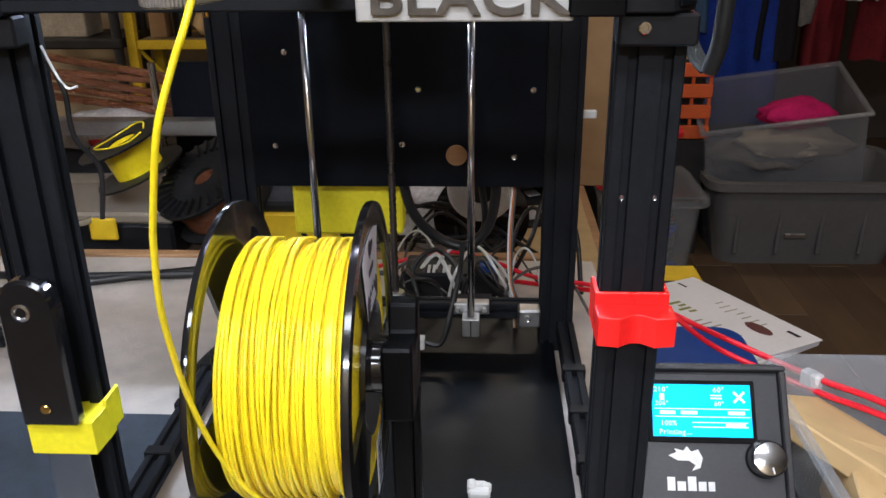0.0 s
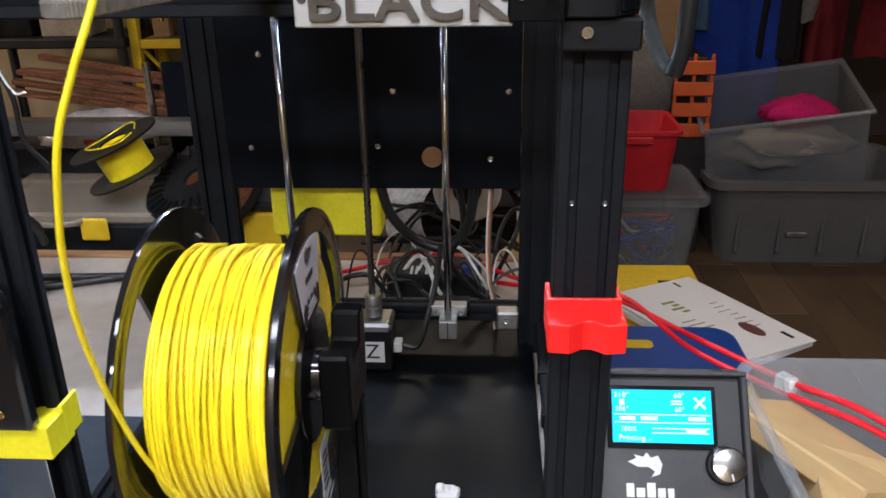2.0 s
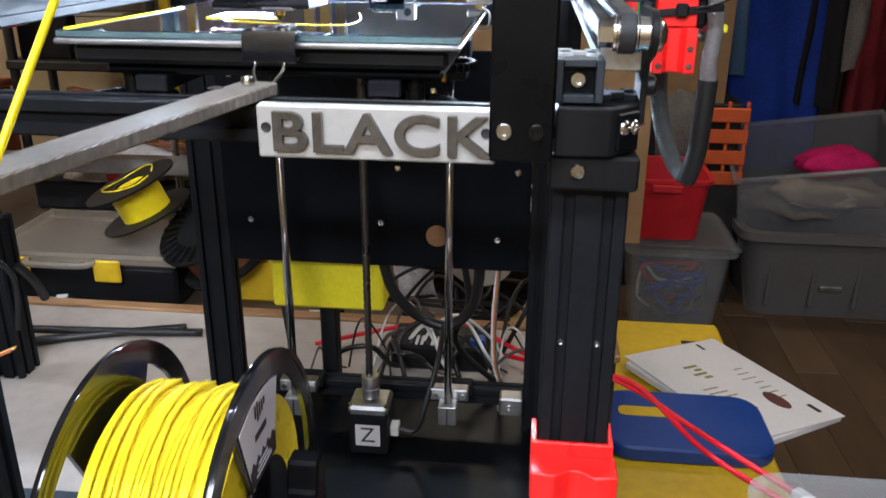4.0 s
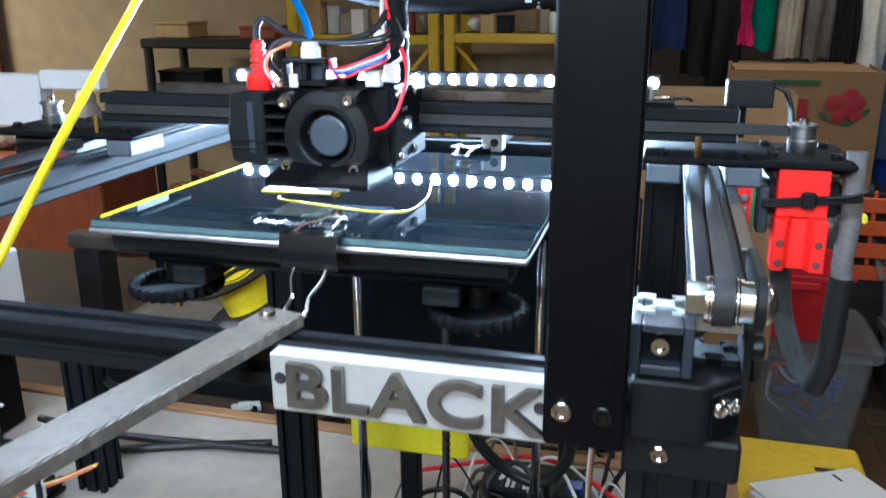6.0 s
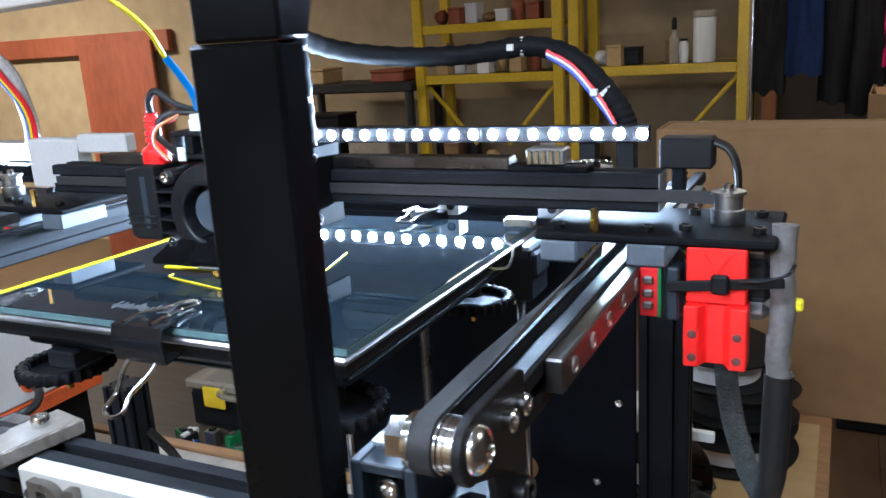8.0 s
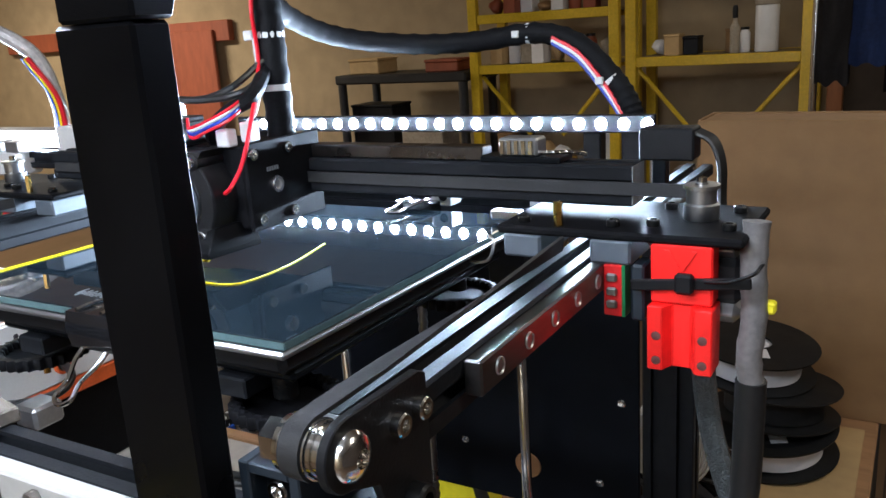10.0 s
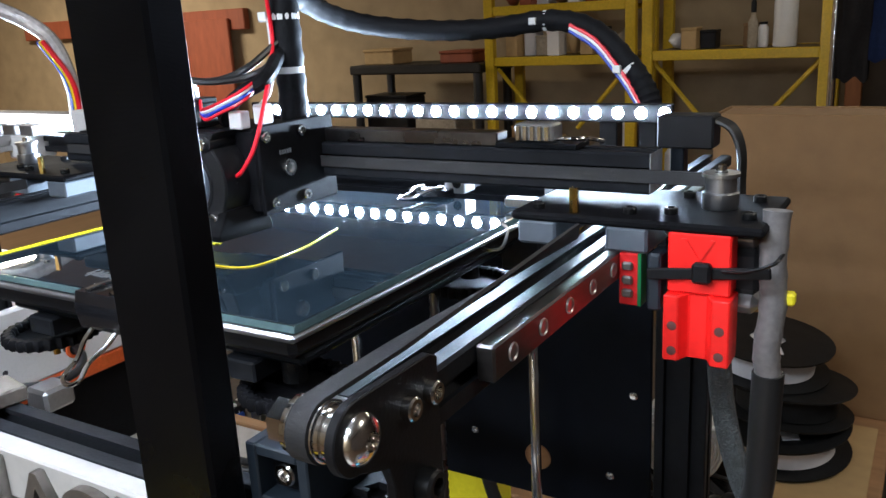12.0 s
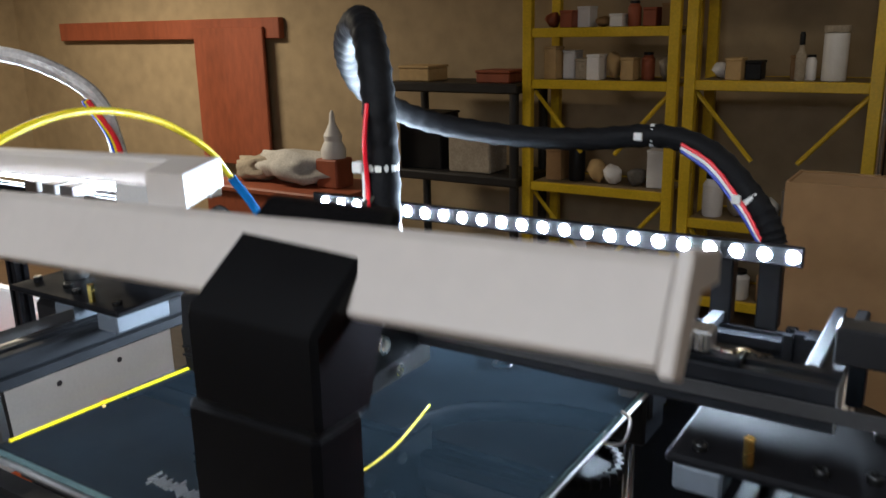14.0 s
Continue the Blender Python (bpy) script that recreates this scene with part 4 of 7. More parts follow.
part("tube_fitting", lathe([(0, 0), (0.0068, 0), (0.0068, 0.006), (0.0058, 0.0068), (0.0058, 0.0100), (0, 0.0100)], (HX - 0.018, HY + 0.024, HZ + 0.0470), (0, 0, 1), 8), WIRE_WHITE, head, "pale plastic tube fitting")
part("plug", box(HX - 0.029, HX - 0.023, HY + 0.0125, HY + 0.0140, HZ + 0.029, HZ + 0.0375, 0.0004), WIRE_WHITE, head)
part("plug", box(HX + 0.021, HX + 0.031, HY + 0.016, HY + 0.024, HZ + 0.0298, HZ + 0.040, 0.0008), WIRE_WHITE, head)
part("plug", box(HX + 0.030, HX + 0.038, HY + 0.027, HY + 0.036, HZ + 0.0315, HZ + 0.043, 0.0008), WIRE_WHITE, head)
part("mast", box(HX + 0.021, HX + 0.029, XB - 0.006, XB + 0.002, 0.5440, 0.625, 0.0008), MATT_BLACK, head, "upright bracket for the cable bundle")
PT = (HX - 0.018, HY + 0.024, HZ + 0.0570)
part("feed_tube", cord([PT, (PT[0] - 0.001, PT[1] - 0.001, PT[2] + 0.010), (PT[0] - 0.004, PT[1] - 0.006, PT[2] + 0.022), (PT[0] - 0.008, PT[1] - 0.013, PT[2] + 0.0345)], 0.0024, 10, 6), TUBE_BLUE, head, "short blue feed tube")
tip = (PT[0] - 0.008, PT[1] - 0.013, PT[2] + 0.0345)
BX = HX + 0.023
part("wire", cord([(BTX, BTY, BTZ + 0.031), (BTX, BTY, BTZ + 0.040), (BTX + 0.006, BTY + 0.001, BTZ + 0.045), (HX - 0.034, HY + 0.024, HZ + 0.062), (HX - 0.010, HY + 0.032, HZ + 0.056), (HX + 0.018, HY + 0.036, HZ + 0.062), (BX, XB - 0.006, HZ + 0.078)], 0.0022), CABLE, head)
part("wire", cord([(HX - 0.036, HY + 0.018, HZ + 0.034), (HX - 0.042, HY + 0.012, HZ + 0.046), (HX - 0.034, HY + 0.016, HZ + 0.058), (HX + 0.000, HY + 0.030, HZ + 0.056), (HX + 0.030, HY + 0.034, HZ + 0.060), (BX, XB - 0.006, HZ + 0.070)], 0.0022), CABLE, head)
part("wire", cord([(HX + 0.006, HY + 0.030, HZ + 0.032), (HX + 0.012, HY + 0.024, HZ + 0.040), (HX + 0.026, HY + 0.026, HZ + 0.050), (HX + 0.038, HY + 0.032, HZ + 0.057), (BX, XB - 0.008, HZ + 0.070)], 0.0046), WRAP, head)
for k, (mt, d) in enumerate(((WIRE_RED, 0), (WIRE_WHITE, 0.002), (WIRE_ORANGE, 0.003))):
    part("wire", cord([(HX - 0.036 + d, HY + 0.010, HZ + 0.030), (HX - 0.045 + d, HY + 0.009, HZ + 0.040), (HX - 0.042 + d, HY + 0.010, HZ + 0.050), (HX - 0.030 + d, HY + 0.016, HZ + 0.054 + d)], 0.0009, 6), mt, head)
for k, (mt, d) in enumerate(((WIRE_RED, 0), (WIRE_BLUE, 0.002), (WIRE_WHITE, 0.004), (WIRE_RED, 0.0055))):
    part("wire", cord([(HX - 0.004, HY + 0.020, HZ + 0.046 - d), (HX + 0.006, HY + 0.012, HZ + 0.036 + d), (HX + 0.020, HY + 0.012, HZ + 0.040 + d), (HX + 0.036, HY + 0.018, HZ + 0.048 + d), (BX - 0.002, XB - 0.011, HZ + 0.064)], 0.0010, 6), mt, head)
part("wire", cord([(HX + 0.0290, HY + 0.010, HZ + 0.004), (HX + 0.040, HY + 0.004, HZ + 0.009), (HX + 0.047, HY + 0.008, HZ + 0.022), (HX + 0.048, HY + 0.018, HZ + 0.044), (BX, XB - 0.013, HZ + 0.075), (BX, XB - 0.014, HZ + 0.105), (BX - 0.002, XB - 0.008, HZ + 0.125)], 0.0013, 8), WIRE_RED, head, "red fan wire")
part("wire", cord([(HX + 0.034, HY + 0.030, HZ + 0.042), (HX + 0.042, HY + 0.030, HZ + 0.050), (BX - 0.004, XB - 0.010, HZ + 0.064), (BX - 0.004, XB - 0.010, HZ + 0.09)], 0.0014, 8), WIRE_WHITE, head)
# head is a little oversize: scaled about its front foot to fit the view
SHRINK = Matrix.Translation((HX, HY, 0.4936)) @ Matrix.Scale(0.93, 4) @ Matrix.Translation((-HX, -HY, -0.4936))
for ob in [head] + head.children_recursive:
    ob.data.transform(SHRINK)
tip = tuple(SHRINK @ Vector(tip))
# main bundle: up the mast, over, and back to the right-hand corner
part("wrapped_cable", cord([(BX, XB - 0.006, 0.545), (BX, XB - 0.006, 0.58), (BX - 0.001, XB - 0.005, 0.62), (BX - 0.004, XB - 0.003, 0.652), (BX - 0.016, XB + 0.008, 0.676), (BX - 0.042, XB + 0.034, 0.685), (BX - 0.074, XB + 0.064, 0.676), (BX - 0.098, XB + 0.094, 0.661), (BX - 0.116, XB + 0.132, 0.641), (BX - 0.116, XB + 0.172, 0.622), (BX - 0.093, XB + 0.202, 0.609), (-0.065, 0.430, 0.6015), (-0.015, 0.443, 0.6005), (0.035, 0.450, 0.6045), (0.070, 0.450, 0.595), (0.098, 0.446, 0.570), (0.112, 0.442, 0.552), (0.118, 0.440, 0.538)], 0.0080, 12, 9, ridge=0.10, pitch=3), WRAP, printer, "thick black wrapped cable bundle")
for k, mt in enumerate((WIRE_RED, WIRE_WHITE, WIRE_BLUE)):
    part("wire", cord([(0.052, 0.443, 0.6005 - 0.002 * k), (0.074, 0.442, 0.588 - 0.003 * k), (0.096, 0.439, 0.563 - 0.003 * k), (0.108, 0.4365, 0.545 - 0.002 * k), (0.114, 0.436, 0.536)], 0.0018, 6), mt, printer)
for x, y, z, ax in ((BX, XB - 0.006, 0.586, "Z"), (BX - 0.001, XB - 0.005, 0.616, "Z"), (0.100, 0.4455, 0.567, "X"), (0.030, 0.4500, 0.6045, "Y")):
    t = part("cable_tie", lathe([(0.0072, -0.0018), (0.0082, -0.0018), (0.0082, 0.0018), (0.0072, 0.0018), (0.0072, -0.0018)], (x, y, z), {"Z": (0, 0, 1), "X": (0.6, 0, -0.8), "Y": (1, 0, 0)}[ax], 18), TIE_WHITE, printer, "white cable tie")
    part("lock", box(x - 0.011, x - 0.005, y - 0.011, y - 0.005, z - 0.0028, z + 0.0028, 0.0006), TIE_WHITE, t)

# LED strip along the back
TOP, END = Vector((0.1390, 0.4230, 0.5365)), Vector((-0.2640, 0.4230, 0.5365))
run = (END - TOP).normalized()
side_y = Vector((0, 0, 1)).cross(-run).normalized()
STRIP = Matrix.Translation(TOP) @ Matrix((run, -side_y, run.cross(-side_y))).transposed().to_4x4()
FACING = STRIP.to_3x3() @ Vector((0, 1, 0))
FACING = FACING if FACING.y < 0 else -FACING
strip = part("led_strip", box(0.0, (END - TOP).length, -0.002, 0.002, -0.0068, 0.0068, 0.0008, turn=STRIP), PLASTIC, printer, "lit white LED strip on a dark bar")
# beads are oversized discs: the glare round each LED is put into its shape
for k in range(23):
    at = TOP + run * (0.006 + 0.0174 * k) + FACING * 0.0021
    part("led_bead", lathe([(0, 0.0006), (0.0038, 0.0005), (0.0041, 0)], at, FACING, 16), LED, strip, "glowing white LED")
for u in (0.02, 0.05, 0.385):
    at = TOP + run * u
    part("strip_stand", box(at.x - 0.007, at.x + 0.007, at.y + 0.0025, at.y + 0.016, 0.484, at.z + 0.004, 0.001), PLASTIC, printer)

# name plate on the crossbar
sign = part("name_plate", box(-0.004, 0.1120, -0.0290, -0.0205, 0.4455, 0.4713, 0.0008), PLATE_WHITE, printer, "white printed plate with raised dark letters")
writing("letters", "BLACK", 0.0268, Matrix.Translation((0.0560, -0.0300, 0.4580)) @ Matrix.Rotation(radians(90), 4, "X") @ Matrix.Diagonal((1.24, 1, 1, 1)), LETTER, sign, 0.0026, 1.06, 0.0005)
# raised dark discs, coloured as the shade inside two screw holes
for x in (0.0005, 0.1075):
    part("screw_hole", lathe([(0, 0.0003), (0.0015, 0.0003), (0.0024, 0.0007), (0.0026, 0)], (x, -0.0291, 0.4605), (0, -1, 0), 14), INK, sign)

# silver arm bolted on the crossbar, reaching out over the front
d = Vector((-0.029, -0.147, 0)).normalized()
n = Vector((-d.y, d.x, 0))
a, e = Vector((-0.0115, 0.004, 0)), Vector((-0.0495, -0.183, 0))
w = 0.0098
out = [a + n * w, a - n * w, e - n * w, e - n * 0.004 + d * 0.006, e + n * 0.004 + d * 0.006, e + n * w]
arm = part("guide_arm", prism([(p.x, p.y) for p in out], 0.0065, Matrix.Translation((0, 0, 0.4703)), 0.0008), PRINT_SILVER, printer, "silver-grey printed arm over the crossbar")
cap_bolt(arm, (-0.0140, -0.0085, 0.4768), (0, 0, 1), 0.0036, 0.0045)
# dark disc on the arm: a hole's shade given as colour
part("hole", lathe([(0, 0.0004), (0.0034, 0.0004), (0.0042, 0)], (-0.0273, -0.0182, 0.4768), (0, 0, 1), 14), INK, arm)

# upright lamp post on the crossbar and the milky lamp bar on top
post = part("lamp_post", box(0.1090, 0.1390, -0.0332, -0.0205, 0.4480, 0.6200, 0.0012), PRINT_BLACK, printer, "black printed lamp post with fine layer lines")
for x, mt in ((0.1160, CHROME), (0.1310, DARK_STEEL)):
    cap_bolt(post, (x, -0.0332, 0.4630), (0, -1, 0), 0.0038, 0.0022, mt)
bm = prism([(-0.0338, 0.6201), (-0.0338, 0.6375), (-0.0125, 0.6528), (-0.0090, 0.6522), (-0.0205, 0.6201)], 0.0285, Matrix(((0, 0, 1, 0.1120), (1, 0, 0, 0), (0, 1, 0, 0), (0, 0, 0, 1))), 0.001)
part("clamp_head", bm, PRINT_BLACK, post, "black slanted clamp round the lamp bar")
tilt = Matrix(((0, 0, 1, -0.150), (1, 0, 0, 0), (0, 1, 0, 0), (0, 0, 0, 1)))
lamp = part("lamp_bar", prism([(-0.0262, 0.6385), (-0.0190, 0.6495), (-0.0165, 0.6505), (-0.0075, 0.6475), (-0.0065, 0.6460), (-0.0075, 0.6445), (-0.0160, 0.6470), (-0.0175, 0.6462), (-0.0243, 0.6368)], 0.3400, tilt, 0.0004), DIFFUSER, printer, "milky white lamp bar with a thin flared edge")
part("end_lip", prism([(-0.0272, 0.6375), (-0.0185, 0.6520), (-0.0055, 0.6490), (-0.0060, 0.6440), (-0.0150, 0.6450), (-0.0228, 0.6355)], 0.0022, Matrix(((0, 0, 1, 0.1902), (1, 0, 0, 0), (0, 1, 0, 0), (0, 0, 0, 1))), 0.0004), DIFFUSER, lamp)
bm = bmesh.new()
for x0, x1, y0, y1 in ((-0.15, 0.070, 0.009, 0.016), (-0.15, -0.138, -0.006, 0.009)):
    box(x0, x1, y0, y1, 0.6480, 0.6550, 0.0008, bm)
for f in prism([(0.060, 0.0090), (0.070, 0.0160), (0.084, -0.0075), (0.072, -0.0075)], 0.007, Matrix.Translation((0, 0, 0.6480))).faces:
    bm.faces.new([bm.verts.new(v.co) for v in f.verts])
part("lamp_frame", bm, DIFFUSER, lamp, "white open frame behind the lamp bar")
for k in range(16):
    x = -0.135 + 0.020 * k
    part("lamp_led", box(x - 0.003, x + 0.003, -0.0165, -0.0115, 0.6430, 0.6440, 0), LAMP_LED, lamp, "small warm LED")

# the lamp is tipped low at its far end to fit the camera's view
TILT = Matrix.Translation((0.13, 0, 0.640)) @ Matrix.Rotation(radians(-1.9), 4, "Y") @ Matrix.Translation((-0.13, 0, -0.640))
for ob in [lamp] + list(lamp.children):
    ob.data.transform(TILT)

# flat base bar cable and tie on the left upright
part("tab", box(0.166, 0.189, 0.431, 0.437, 0.2820, 0.2910, 0.001), TIE_WHITE, printer, "white plastic tab sticking out behind the upright")
part("cable_tie", cord([(-0.201, 0.010, 0.428), (-0.1965, 0.012, 0.412), (-0.192, 0.014, 0.402), (-0.184, 0.012, 0.403)], 0.0008, 6), TIE_WHITE, printer)
part("cable", cord([(-0.203, 0.016, 0.42), (-0.194, 0.014, 0.400), (-0.196, 0.02, 0.37), (-0.188, 0.03, 0.345), (-0.192, 0.03, 0.31)], 0.0018), CABLE, printer)
for x, z in ((0.150, 0.335), (0.170, 0.335)):
    part("pin_hole", lathe([(0, 0.0003), (0.0009, 0.0003), (0.0016, 0.0008), (0.0019, 0)], (x, -0.0002 + 0.0062, z), (0, -1, 0), 12), ALUMINIUM, printer)


# ================= things on the printer =================
# filament spool on its stand
SY, SZ = -0.045, 0.2400
spool = thing("filament_spool", "black spool wound with glossy bright yellow filament", "spool", (-0.035, SY, SZ - 0.1))
def flange(x0, t, cut, label):
    """A spool side: a rim band, a hub disc and three wide spokes with windows between them."""
    side = part("flange", lathe([(0.087, 0), (0.0975, 0), (0.0975, t), (0.087, t), (0.087, 0)], (x0, SY, SZ), (1, 0, 0), 72), SPOOL_BLACK, spool, label)
    part("hub_disc", lathe([(0.0160, 0), (0.041, 0), (0.041, t), (0.0160, t), (0.0160, 0)], (x0, SY, SZ), (1, 0, 0), 48), SPOOL_BLACK, side)
    m = Matrix(((0, 0, 1, x0 + 0.0003), (1, 0, 0, SY), (0, 1, 0, SZ), (0, 0, 0, 1)))
    for k in range(3):
        a, w0, w1, steps = radians(90 + 120 * k), radians(cut), radians(cut * 0.9), 6
        outer = [(0.0875, a - w1 + 2 * w1 * i / steps) for i in range(steps + 1)]
        inner = [(0.0405, a + w0 - 2 * w0 * i / steps) for i in range(steps + 1)]
        part("spoke", prism([(r * math.cos(g), r * math.sin(g)) for r, g in outer + inner], t - 0.0006, m), SPOOL_BLACK, side)
flange(0.0000, 0.0032, 26, "glossy black flange with wide spokes")
flange(-0.0800, 0.0030, 34, "glossy black far flange")
part("rim", lathe([(0.0965, 0.0), (0.1006, 0.0), (0.1010, 0.0018), (0.1006, 0.0042), (0.0965, 0.0042), (0.0965, 0)], (-0.0005, SY, SZ), (1, 0, 0), 72), SPOOL_BLACK, spool, smooth=False)
part("rim", lathe([(0.0965, 0.0), (0.1006, 0.0), (0.1010, 0.0018), (0.1006, 0.0036), (0.0965, 0.0036), (0.0965, 0)], (-0.0805, SY, SZ), (1, 0, 0), 72), SPOOL_BLACK, spool)
part("hub", lathe([(0.016, 0), (0.030, 0), (0.030, 0.079), (0.016, 0.079), (0.016, 0)], (-0.0775, SY, SZ), (1, 0, 0), 40), SPOOL_BLACK, spool)
rnd = random.Random(4)
# the wound strands: turns side by side, some riding up on others
wound = part("winding", lathe([(0.030, 0), (0.0745, 0), (0.0745, 0.0715), (0.030, 0.0715), (0.030, 0)], (-0.0720, SY, SZ), (1, 0, 0), 64), FILAMENT, spool, "tight yellow winding")
turns = 38
for k in range(turns):
    x = -0.0702 + 0.0683 * k / (turns - 1)
    r = 0.0757 + 0.0018 * math.sin(k * 0.55) + rnd.uniform(-0.0007, 0.0007) - 0.004 * max(0, (k - 30) / 8)
    lean, ph, wob = rnd.uniform(-0.0022, 0.0022), rnd.uniform(0, 6.28), rnd.uniform(0.0002, 0.0010)
    bm = bmesh.new()
    n, sgn = 72, 8
    rings = []
    for j in range(n):
        a = 2 * math.pi * j / n
        xx = x + lean * math.cos(a + ph) + wob * 0.6 * math.sin(3 * a + ph)
        rr = r + wob * math.sin(2 * a + ph * 2)
        c = Vector((min(max(xx, -0.0712), -0.0012), SY + rr * math.cos(a), SZ + rr * math.sin(a)))
        o = Vector((0, math.cos(a), math.sin(a)))
        rings.append([bm.verts.new(c + 0.00122 * (math.cos(2 * math.pi * i / sgn) * o + math.sin(2 * math.pi * i / sgn) * Vector((1, 0, 0)))) for i in range(sgn)])
    for j in range(n):
        p, q = rings[j], rings[(j + 1) % n]
        for i in range(sgn):
            bm.faces.new((p[i], p[(i + 1) % sgn], q[(i + 1) % sgn], q[i]))
    part("strand", bm, FILAMENT, wound, smooth=True)
for k in range(12):
    x = -0.067 + 0.0058 * k + rnd.uniform(-0.003, 0.003)
    pts = []
    sl = rnd.uniform(-0.012, 0.012)
    for j in range(9):
        a = radians(60 + 22 * j)
        pts.append((min(max(x + sl * (j / 8 - 0.5), -0.070), -0.002), SY + 0.0785 * math.cos(a), SZ + 0.0785 * math.sin(a)))
    part("loose_strand", cord(pts, 0.00125, 8, 6), FILAMENT, wound, smooth=True)
# paper labels on the near flange: a tall wedge and a low strip
def on_flange(pts):
    return Matrix(((0, 0, 1, 0.0036), (1, 0, 0, SY), (0, 1, 0, SZ), (0, 0, 0, 1)))
fan_pts = [(0.086 * math.cos(radians(90 + g)), 0.086 * math.sin(radians(90 + g))) for g in (-21, -14, -7, 0, 7, 14, 21)] + [(0.042 * math.cos(radians(90 + g)), 0.042 * math.sin(radians(90 + g))) for g in (24, 0, -24)]
tag = part("label", prism(fan_pts, 0.0003, on_flange(0)), PAPER, spool, "white paper label with dark print")
def label_bar(u0, u1, v0, v1, mat):
    part("print", box(0.0040, 0.0042, SY + u0, SY + u1, SZ + v0, SZ + v1, 0), mat, tag)
for k, (v0, v1) in enumerate(((0.076, 0.083), (0.073, 0.084), (0.074, 0.082), (0.075, 0.0815), (0.077, 0.081))):
    label_bar(-0.008 + 0.0035 * k, -0.006 + 0.0035 * k, v0, v1, INK)
label_bar(-0.010, 0.008, 0.0635, 0.0675, INK)
part("print", prism([(-0.020, 0.040), (-0.021, 0.052)] + [(-0.020 + 0.004 * j, 0.055 if j % 2 else 0.051) for j in range(11)] + [(0.021, 0.052), (0.020, 0.040)], 0.0002, Matrix(((0, 0, 1, 0.0041), (1, 0, 0, SY), (0, 1, 0, SZ), (0, 0, 0, 1)))), INK, tag)
for k in range(3):
    part("print", box(0.0044, 0.0046, SY - 0.013 + 0.002 * k, SY + 0.012 - 0.003 * k, SZ + 0.0435 + 0.0028 * k, SZ + 0.0448 + 0.0028 * k, 0), PAPER, tag)
low = part("label", box(0.0036, 0.0039, SY - 0.010, SY + 0.010, SZ - 0.088, SZ - 0.048, 0), PAPER, spool, "white paper strip with small print")
for k in range(5):
    part("print", box(0.0040, 0.0042, SY - 0.006, SY + 0.007 - 0.002 * (k % 3), SZ - 0.083 + 0.006 * k, SZ - 0.0805 + 0.006 * k, 0), INK, low)
spool.location = (-0.0292, -0.0859, 0.1761)
spool.scale = (0.910, 0.910, 0.910)
# loose end rising in a wide loop from the spool to the print head
printed = thing("printed_piece", "thin lime yellow printed piece on the dark glass plate", "print", (-0.078, 0.168, 0.4924))
part("layer", box(-0.096, -0.060, 0.150, 0.188, 0.4924, 0.4936, 0.0003), FILAMENT, printed)
part("rim", box(-0.093, -0.075, 0.1885, 0.194, 0.4922, 0.4932, 0.0002), FILAMENT, printed)
loose = thing("filament_strand", "yellow filament looping from the spool to the print head", "filament", (-0.05, -0.16, 0.23))
part("strand", cord([tip, (-0.0640, 0.130, 0.632), (-0.060, 0.10, 0.648), (-0.050, 0.060, 0.655), (-0.040, 0.020, 0.648), (-0.031, -0.030, 0.627), (-0.026, -0.080, 0.592), (-0.028, -0.130, 0.545), (-0.036, -0.190, 0.4747), (-0.0425, -0.2000, 0.4528), (-0.0490, -0.2050, 0.4316), (-0.0550, -0.2030, 0.4051), (-0.0600, -0.1980, 0.3823), (-0.0650, -0.1880, 0.3473), (-0.0665, -0.1700, 0.2969), (-0.0605, -0.1570, 0.2558), (-0.0470, -0.1440, 0.2207), (-0.030, -0.128, 0.200), (-0.018, -0.095, 0.180), (-0.008, -0.06, 0.1695)], 0.00142, 10, 10), FILAMENT, loose, smooth=True)

stand = thing("spool_stand", "black printed spool stand with a slotted cradle", "stand", (0.016, -0.03, 0.0))
part("column", box(0.0085, 0.0215, -0.052, -0.030, 0.0, 0.235, 0.0015), PRINT_BLACK, stand)
part("column_edge", box(0.0215, 0.0265, -0.047, -0.036, 0.02, 0.225, 0.0010), PRINT_BLACK, stand)
part("cradle", prism([(-0.070, 0.222), (-0.020, 0.222), (-0.016, 0.250), (-0.018, 0.268), (-0.030, 0.268), (-0.034, 0.254), (-0.056, 0.254), (-0.060, 0.262), (-0.070, 0.262)], 0.0185, Matrix(((0, 0, 1, 0.0065), (1, 0, 0, 0), (0, 1, 0, 0), (0, 0, 0, 1))), 0.0015), PRINT_BLACK, stand)
part("axle", rod((-0.095, SY, SZ), (0.024, SY, SZ), 0.0135, 28, bevel=0.001), SPOOL_BLACK, stand)
part("far_column", box(-0.102, -0.092, -0.055, -0.030, 0.0, 0.250, 0.0015), PRINT_BLACK, stand)
part("foot_plate", box(-0.106, 0.030, -0.070, -0.010, 0.0, 0.006, 0.001), PRINT_BLACK, stand)
stand.location = (0.0210, -0.0709, 0.0)
stand.scale = (0.887, 1.000, 1.1129)

# red clip-on holder round the right-hand upright
clip = thing("clip_holder", "bright red printed holder clipped round the upright", "holder", (0.16, -0.01, 0.245))
def sleeve(x0, x1, y0, y1, z0, z1, t, mat, owner):
    for a, b, c, d in ((x0, x1, y0, y0 + t), (x0, x0 + t, y0 + t, y1), (x1 - t, x1, y0 + t, y1)):
        part("wall", box(a, b, c, d, z0, z1, 0.0006), mat, owner)
sleeve(0.1365, 0.1835, -0.0035, 0.022, 0.2470, 0.2745, 0.0030, PRINT_RED, clip)
